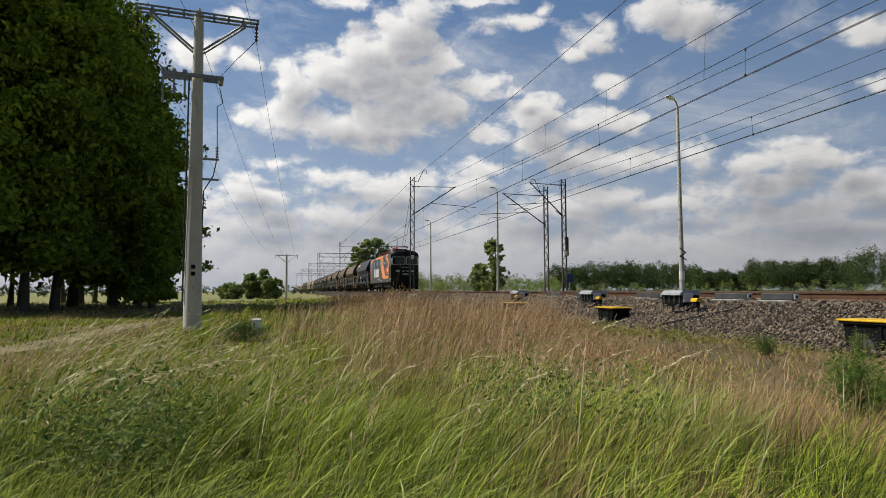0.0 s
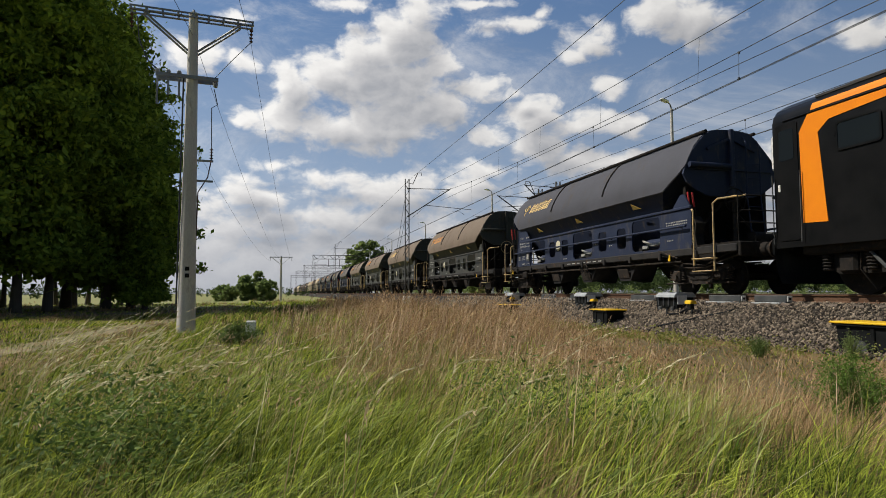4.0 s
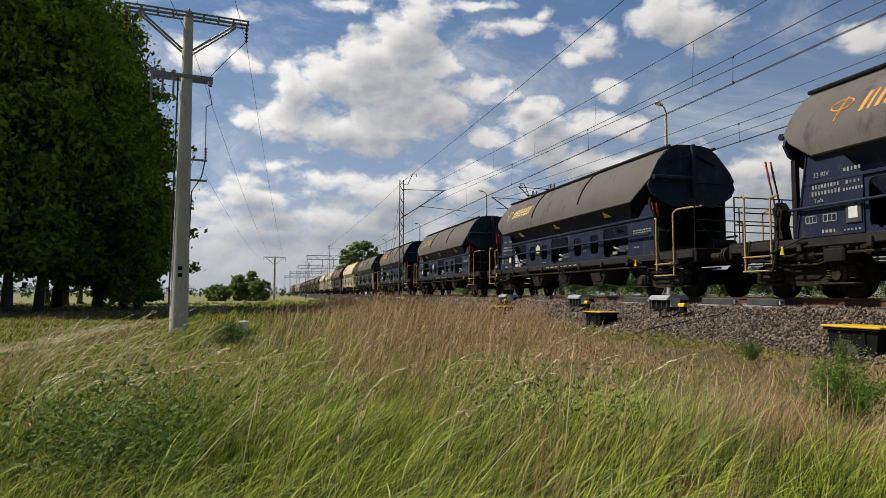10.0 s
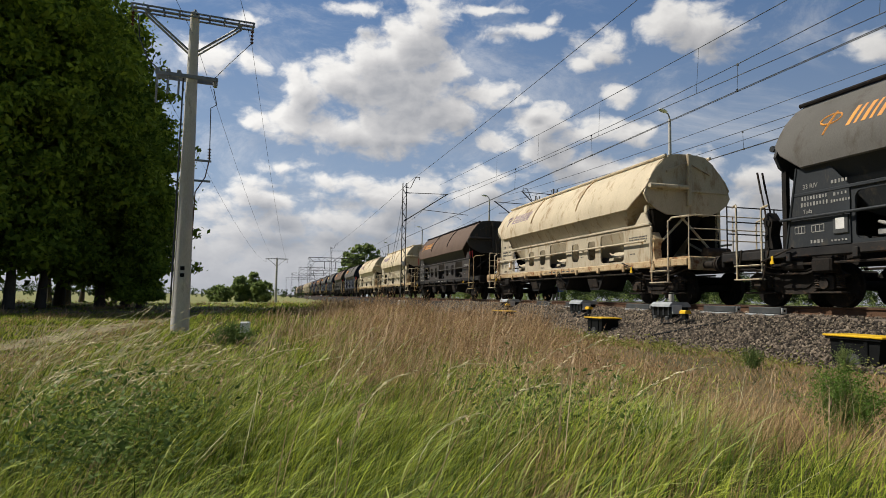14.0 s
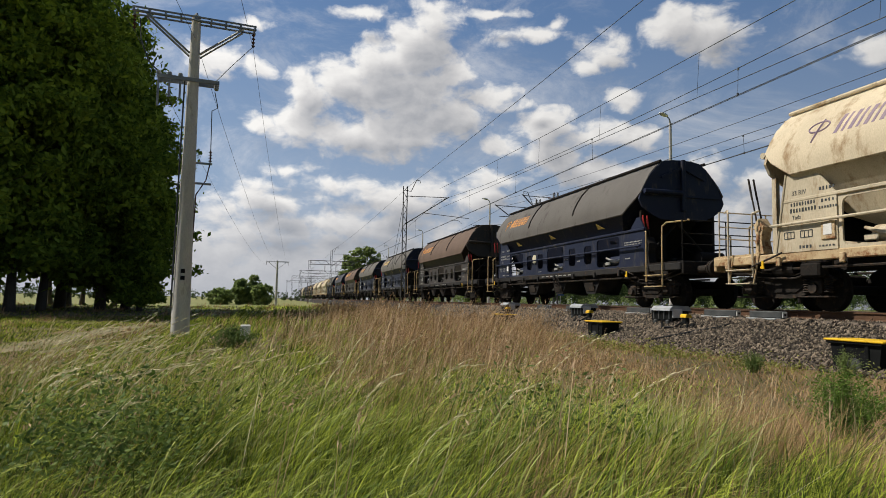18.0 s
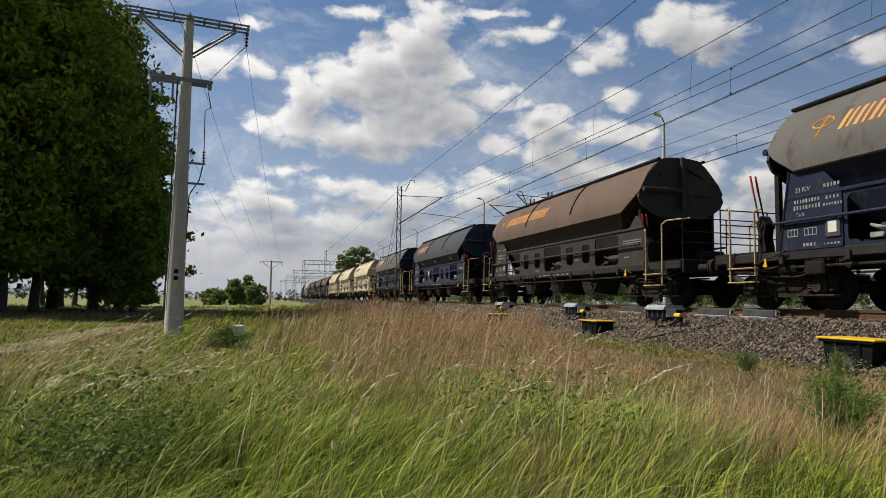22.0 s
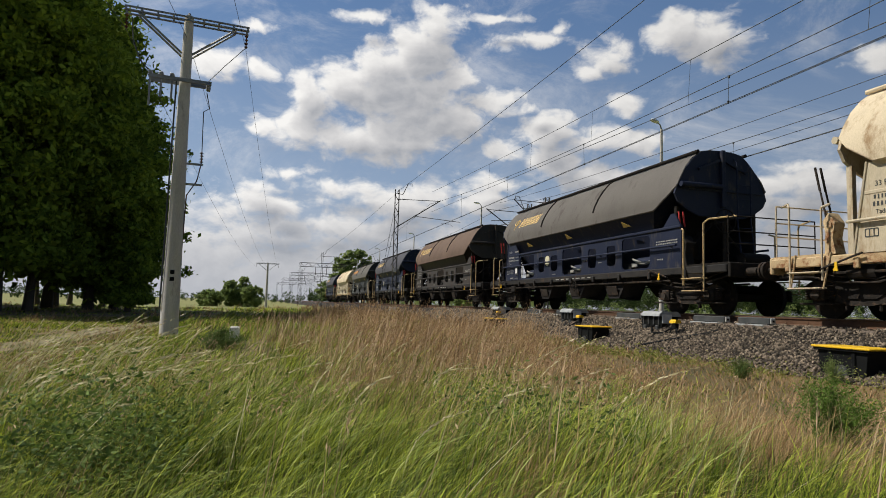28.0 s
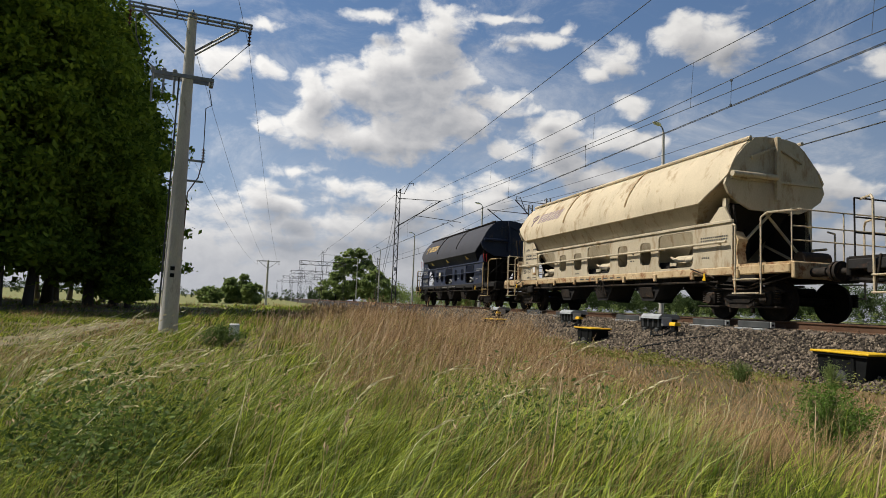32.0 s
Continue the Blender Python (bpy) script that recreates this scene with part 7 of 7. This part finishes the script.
def make_grass():
    rng = np.random.default_rng(21)
    green, dry, broad = [], [], []
    zones = [(1.3, 3.0, 120, 12, 0.05, 0.0044, 5), (3.0, 5.5, 105, 12, 0.05, 0.0048, 4), (5.5, 9.5, 64, 10, 0.065, 0.0068, 3), (9.5, 18.0, 20, 10, 0.1, 0.014, 3), (18.0, 34.0, 7, 9, 0.2, 0.026, 2), (34.0, 70.0, 1.6, 8, 0.4, 0.06, 2)]
    for r0, r1, dens, each, spread, w, segs in zones:
        p, aim, size, luck = tufts(rng, r0, r1, dens, each, spread)
        is_dry = luck < dryness(p)
        h = tallness(p) * 0.78 * size
        g = ~is_dry
        v, f, _ = blades(p[g], h[g] * 0.92, w, 0.9, 0.42, rng, segs, aim[g], 1.9)
        green.append((v, f))
        v, f, at = blades(p[is_dry], h[is_dry] * 1.15, w * 0.62, 0.5, 0.14, rng, segs, aim[is_dry], 1.4)
        dry.append((v, f))
        if r0 > 5:
            tip = at(1.0)
            tip = tip[rng.random(len(tip)) < 0.35]
            s = 0.0011 * (r0 + r1)
            for k in range(3):
                o = rng.normal(size=tip.shape) * np.array([0.4, 0.4, 0.8]) * s
                o[:, 2] -= 1.2 * s * k
                dry.append(leaf_cards(tip + o, s, rng, -2.5, 0.2))
    # short turf under and before the grove
    p = scatter(rng, 11.0, 34.0, 130, -26, -6)
    v, f, _ = blades(p, tallness(p) * rng.uniform(0.3, 0.7, len(p)), 0.02, 0.6, 0.25, rng, 2)
    green.append((v, f))
    # thin short dry growth on the sandy strip
    n = 26000
    x, y = rng.uniform(4.0, 8.8, n), 2.0 + 26.0 * rng.random(n) ** 1.5
    keep = rng.random(n) < 0.25 + 0.75 * patchy(x, y, 1.8, 41)
    p = np.stack([x, y, ground_z(x, y) - 0.01], 1)[keep]
    v, f, _ = blades(p, rng.uniform(0.03, 0.16, len(p)), 0.005 + 0.0006 * p[:, 1], 0.9, 0.3, rng, 2, rng.uniform(0, 6.28, len(p)))
    pick = np.repeat(rng.random(len(p)) < 0.72, 5)
    half = np.cumsum(pick) - 1
    keep_f = pick[f].all(1)
    dry.append((v[pick], half[f[keep_f]]))
    rest = np.cumsum(~pick) - 1
    green.append((v[~pick], rest[f[~keep_f]]))
    # the meadow goes on around and behind
    n = 16000
    r, a = np.sqrt(rng.uniform(1.2, 400.0, n)), np.radians(rng.uniform(70, 320, n))
    q = np.stack([r * np.sin(a), r * np.cos(a)], 1)
    q = q[(q[:, 0] < 8.6) & (path_off(q[:, 0], q[:, 1]) > 0.8)]
    q = np.repeat(q, 5, 0) + rng.normal(size=(len(q) * 5, 2)) * 0.12
    q = np.concatenate([q, (ground_z(q[:, 0], q[:, 1]) - 0.02)[:, None]], 1)
    v, f, _ = blades(q, rng.uniform(0.2, 0.55, len(q)), 0.014, 0.7, 0.3, rng, 2)
    green.append((v, f))
    # broad arching blades, with sun highlights put into their pale tones
    for r0, r1, dens, w in ((1.4, 3.5, 190, 0.008), (3.5, 6.0, 170, 0.0095), (6.0, 10.0, 80, 0.012), (10.0, 16.0, 22, 0.018)):
        p = scatter(rng, r0, r1, dens, -42, 40)
        p = p[rng.random(len(p)) > 0.8 * dryness(p)]
        v, f, _ = blades(p, tallness(p) * rng.uniform(0.4, 0.9, len(p)), w, 0.85, 0.55, rng, 5, None, 2.2)
        broad.append((v, f))
    merged("green_grass", green, "grass", "long green meadow grass leaning in the wind")
    merged("dry_grass", dry, "grass_dry", "tall dry brownish grass with seed heads along the bank")
    merged("broad_grass", broad, "grass_broad", "broad arching green grass blades, some pale like sun highlights")
    # stiff tan stalks along the bank
    p = np.concatenate([scatter(rng, 6.0, 10.0, 16.0, 4, 50), scatter(rng, 10.0, 20.0, 7.0, -1, 30), scatter(rng, 3.4, 6.5, 7.0, 12, 60), scatter(rng, 2.4, 4.0, 2.0, 0, 50)])
    r, az = np.hypot(p[:, 0], p[:, 1]), np.degrees(np.arctan2(p[:, 0], p[:, 1]))
    keep = rng.random(len(p)) > 0.55 * np.clip((az - 22) / 8, 0, 1)
    p, r, az = p[keep], r[keep], az[keep]
    h = (0.35 + 0.62 * np.clip(tallness(p), 0, 1)) * rng.uniform(0.65, 1.2, len(p)) * (0.35 + 0.65 * thinned(az, r))
    v, f, at = blades(p, h, 0.0048 + 0.0005 * r, 0.3, 0.03, rng, 4, rng.normal(-0.1, 0.8, len(p)), 1.2)
    lots = [(v, f)]
    for k in range(9):
        q = at(1.0 - 0.028 * k)[rng.random(len(p)) < 0.7]
        lots.append(leaf_cards(q + rng.normal(size=q.shape) * (0.005 + 0.0012 * k), 0.012 + 0.0011 * k, rng, -1.5, 0.25))
    merged("dry_stalks", lots, "tan_stalk", "stiff pinkish tan dry stalks above the grass")
    # fine seed heads on thin stems over the green grass
    p = np.concatenate([scatter(rng, 4.0, 8.0, 34.0, -40, 30), scatter(rng, 8.0, 15.0, 20.0, -14, 26)])
    p = p[rng.random(len(p)) < patchy(p[:, 0], p[:, 1], 1.1, 57)]
    r = np.hypot(p[:, 0], p[:, 1])
    v, f, at = blades(p, (0.15 + 0.6 * np.clip(tallness(p), 0, 1)) * rng.uniform(0.7, 1.2, len(p)), 0.0015 + 0.0003 * r, 0.5, 0.12, rng, 3, None, 1.8)
    lots = [(v, f)]
    for k in range(6):
        q = at(1.0 - 0.035 * k)
        lots.append(leaf_cards(q + rng.normal(size=q.shape) * (0.004 + 0.001 * k), 0.008 + 0.0007 * np.mean(r), rng, -1.2, 0.3))
    merged("seed_heads", lots, "tan_stalk", "fine pinkish seed heads on thin stems in the meadow")
    # nodding pale plumes
    p = np.concatenate([scatter(rng, 4.2, 6.5, 15.0, -20, -7), scatter(rng, 6.5, 9.5, 11.0, -20, -10), scatter(rng, 3.0, 8.0, 1.2, -5, 20), scatter(rng, 3.6, 6.0, 2.0, 20, 34)])
    h = (0.52 + 0.4 * np.clip(tallness(p), 0, 1)) * rng.uniform(0.8, 1.25, len(p))
    r = np.hypot(p[:, 0], p[:, 1])
    v, f, at = blades(p, h, 0.0028 + 0.0003 * r, 0.6, 0.3, rng, 6, rng.normal(-0.15, 0.3, len(p)), 2.4)
    vs, fs, per = [v], [f], [13]
    for k in range(20):
        q = at(0.6 + 0.02 * k)
        way = at(0.64 + 0.02 * k) - at(0.6 + 0.02 * k)
        way /= np.linalg.norm(way, axis=1)[:, None]
        o = rng.normal(size=q.shape) * 0.004
        s = (0.015 + 0.0009 * r)[:, None] * rng.uniform(0.7, 1.4, (len(q), 1))
        u = np.cross(way, rng.normal(size=q.shape))
        u /= np.linalg.norm(u, axis=1)[:, None]
        vv = np.stack([q + o - way * s, q + o + u * s * 0.26, q + o + way * s, q + o - u * s * 0.26], 1).reshape(-1, 3)
        kk = np.arange(len(q))[:, None] * 4
        vs.append(vv)
        fs.append(np.concatenate([kk + np.array([[0, 1, 2]]), kk + np.array([[0, 2, 3]])]))
        per.append(4)
    swaying("grass_tuft", vs, fs, per, p, "pale_stalk", "tuft of pale nodding grass rocking in the wind", "nodding grass tufts")
    # single long stalks that cross the view
    p = scatter(rng, 2.3, 5.0, 2.6, -30, 45)
    v, f, _ = blades(p, rng.uniform(0.5, 0.9, len(p)) * np.clip(np.hypot(p[:, 0], p[:, 1]) / 3.4, 0.6, 1), 0.005, 0.8, 0.05, rng, 5, rng.normal(-0.2, 0.5, len(p)), 1.15)
    rows = [(v, f)]
    for az, r, n in ((33.5, 4.3, 26), (35.0, 4.5, 24), (41.0, 5.4, 12), (25.0, 5.6, 12), (48.5, 5.0, 9), (38.0, 4.0, 10)):
        x, y = polar(az, r)
        q = np.stack([x + rng.normal(size=n) * 0.13, y + rng.normal(size=n) * 0.1, np.full(n, float(ground_z(x, y)) - 0.02)], 1)
        v, f, _ = blades(q, rng.uniform(0.3, 0.6, n), 0.006, 0.3, 0.03, rng, 3, rng.normal(0, 1.2, n), 1.1)
        rows.append((v, f))
    merged("straw_stalks", rows, "pale_stalk", "single long straw stalks and stiff straw clumps")
    # a patch of broad-leaved weeds low in the green
    rows = []
    for az, r, n, s in ((-13.0, 3.8, 900, 0.22), (-10.5, 4.2, 900, 0.22), (-15.5, 4.4, 700, 0.26), (-8.0, 4.8, 450, 0.22), (-12.0, 5.0, 700, 0.26), (22.0, 4.3, 380, 0.2), (26.0, 4.9, 420, 0.22), (19.0, 5.3, 380, 0.2), (30.0, 4.2, 300, 0.2)):
        x, y = polar(az, r)
        c = np.stack([x + rng.normal(size=n) * s, y + rng.normal(size=n) * s, float(ground_z(x, y)) + np.abs(rng.normal(size=n)) * 0.2 + 0.1], 1)
        rows.append(leaf_cards(c, 0.019, rng, 0.3, 0.42))
    merged("meadow_weeds", rows, "weed", "low broad-leaved weeds with pale undersides in the grass")
    # low herbs at the foot of the ballast
    rows = []
    for _ in range(230):
        y = rng.uniform(3.5, 40)
        x = rng.uniform(7.4, 8.9) if rng.random() < 0.75 else rng.uniform(6.0, 8.8)
        n = 40
        s = rng.uniform(0.05, 0.16)
        c = np.stack([x + rng.normal(size=n) * s, y + rng.normal(size=n) * s * 1.8, float(ground_z(x, y)) + np.abs(rng.normal(size=n)) * s * 0.7], 1)
        rows.append(leaf_cards(c, 0.016 + 0.0011 * y, rng, 0.3))
    merged("bank_herbs", rows, "herb", "low yellow-green herbs at the foot of the ballast")


make_grass()


def feathery_bush(name, x, y, h, r, n, material, label, seed, leaf=0.015):
    rng = np.random.default_rng(seed)
    z0 = float(ground_z(x, y)) - 0.03
    b = thing(name, label, "bush", at=(x, y, z0))
    cs = []
    for k in range(40):
        a, t = rng.random() * 6.283, rng.random()
        e = Vector((math.cos(a) * r * t, math.sin(a) * r * t, h * (1.05 - 0.45 * t * t) * rng.uniform(0.75, 1.05)))
        part("stem", Geo().tube([(0.1 * e.x, 0.1 * e.y, 0), e * 0.5 + Vector((0, 0, 0.05)), e], [0.008, 0.006, 0.002], 4), "leaf_bush", b)
        for f in np.linspace(0.25, 1.05, n):
            cs.append(np.array(e) * f + rng.normal(size=3) * 0.035)
    v, f = leaf_cards(np.array(cs), leaf, rng, 0.2, 0.28)
    ob = new("foliage", fast_mesh("foliage", v, f, M[material]))
    ob.parent = b
    return b


feathery_bush("bush", 4.42, 4.15, 0.5, 0.44, 150, "fresh_leaf", "feathery bright green bush at the foot of the bank", 3)
feathery_bush("bush", 7.4, 8.6, 0.32, 0.26, 40, "weed", "small grey-green shrub at the foot of the ballast", 4)
feathery_bush("bush", 8.45, 7.9, 0.42, 0.3, 30, "leaf_bush", "thin weeds growing before the cable pit", 6)
feathery_bush("bush", -0.85, 13.9, 0.42, 0.5, 70, "weed", "dark low shrub beside the marker stone", 5, 0.03)


# ---- pieces: ballast stones, sleepers, rail clips ----
def make_stones():
    rng = np.random.default_rng(8)
    n = 66000
    y = 2.5 + 38.0 * rng.random(n) ** 1.3
    x = rng.uniform(8.6, 11.2, n)
    s = rng.uniform(0.007, 0.02, n) * (1 + y / 24)
    z = ground_z(x, y) + s * rng.uniform(-0.1, 0.9, n)
    corner = np.array([[1, 0, 0], [-1, 0, 0], [0, 1, 0], [0, -1, 0], [0, 0, 1], [0, 0, -1]], float)
    faces = np.array([(0, 2, 4), (2, 1, 4), (1, 3, 4), (3, 0, 4), (2, 0, 5), (1, 2, 5), (3, 1, 5), (0, 3, 5)])
    shape = corner[None] * s[:, None, None] * rng.uniform(0.8, 1.6, (n, 1, 3)) + rng.normal(size=(n, 6, 3)) * s[:, None, None] * 0.42
    a = rng.uniform(0, 6.283, n)
    c, d = np.cos(a)[:, None], np.sin(a)[:, None]
    rx = shape[:, :, 0] * c - shape[:, :, 1] * d
    ry = shape[:, :, 0] * d + shape[:, :, 1] * c
    v = np.stack([rx + x[:, None], ry + y[:, None], shape[:, :, 2] + z[:, None]], 2).reshape(-1, 3)
    f = (np.arange(n)[:, None, None] * 6 + faces[None]).reshape(-1, 3)
    tagged(new("ballast_stones", fast_mesh("ballast_stones", v, f, M["stones"])), "loose crushed brown-grey ballast stones on the bank", "ballast", kind="stuff")


make_stones()


def make_sleepers():
    body = Geo().prism([(-1.3, -0.19), (-1.3, -0.38), (1.3, -0.38), (1.3, -0.19), (0.4, -0.22), (-0.4, -0.22)], -0.13, 0.13, "y").mesh("sleeper", "sleeper")
    clip = Geo().box((0, 0, -0.165), (0.06, 0.14, 0.035), 0.008).box((0, 0, -0.13), (0.035, 0.04, 0.05), 0.008).mesh("rail_clip", "rail")
    for k in range(75):
        s = new("sleeper", body)
        s.parent = track_near
        s.location = (0, -4.0 + 0.6 * k, 0)
        if k < 60:
            for x in (-0.83, -0.67):
                c = new("rail_clip", clip)
                c.parent = track_near
                c.location = (x, -4.0 + 0.6 * k, 0)


make_sleepers()


# ---- what moves ----
# seconds and the place along the track of the train's front buffers
FRONT = [(0, 64.1), (1, 46.6), (2, 29.1), (3, 11.5), (6, -41.55), (9, -94.9), (13, -166.5), (19, -274.1), (23, -346.6), (28, -438.3), (32, -512.2)]


def front_at(t):
    return float(np.interp(t, [p[0] for p in FRONT], [p[1] for p in FRONT]))


def motions():
    walk(cloud_sheet, [(t, pose(0, 0, 0, 0, 0, 1.0 - 2.8 * t / 32)) for t in (0, 16, 32)])
    walk(loco, [(t, pose(TRACK_X, y + LOCO / 2, 0)) for t, y in FRONT])
    for k, wagon in enumerate(wagons):
        walk(wagon, [(t, pose(TRACK_X, y + LOCO + WAGON * (k + 0.5), 0)) for t, y in FRONT])
    # clumps of plumes rock in the gusts that run across the meadow
    for k, (ob, base) in enumerate(SWAYING):
        rows = []
        for i in range(81):
            t = 0.4 * i
            gust = 0.6 * math.sin(1.9 * t - 0.5 * base[0] + 0.3 * base[1]) + 0.5 * math.sin(3.1 * t + 1.7 * k) + 0.4 * math.sin(0.7 * t + base[1])
            rows.append((t, pose(base[0], base[1], base[2], 1.2 * math.sin(2.3 * t + 2.1 * k), 3.2 * gust, 0)))
        walk(ob, rows)
    # wheels: one turn-by-turn course for each axle's place, shared by all axles at that place
    course = {}
    ts = [k / FPS for k in range(0, 32 * FPS + 1)]
    for engine, radius in ((wagons[0], 0.46), (loco, 0.625)):
        for ob in engine.children_recursive:
            if ob.name.split(".")[0] != "wheelset":
                continue
            key = (radius, round(ob.location.y, 2))
            if key not in course:
                x, y, z = ob.location
                walk(ob, [(t, pose(x, y, z, math.degrees((FRONT[0][1] - front_at(t)) / radius))) for t in ts])
                course[key] = ob
    for vehicle in [loco] + wagons:
        for ob in vehicle.children_recursive:
            if ob.name.split(".")[0] == "wheelset" and ob.animation_data is None:
                like = course[(0.625 if vehicle is loco else 0.46, round(ob.location.y, 2))]
                ob.rotation_mode = "QUATERNION"
                ob.animation_data_create().action = like.animation_data.action
                ob.animation_data.action_slot = like.animation_data.action_slot


motions()
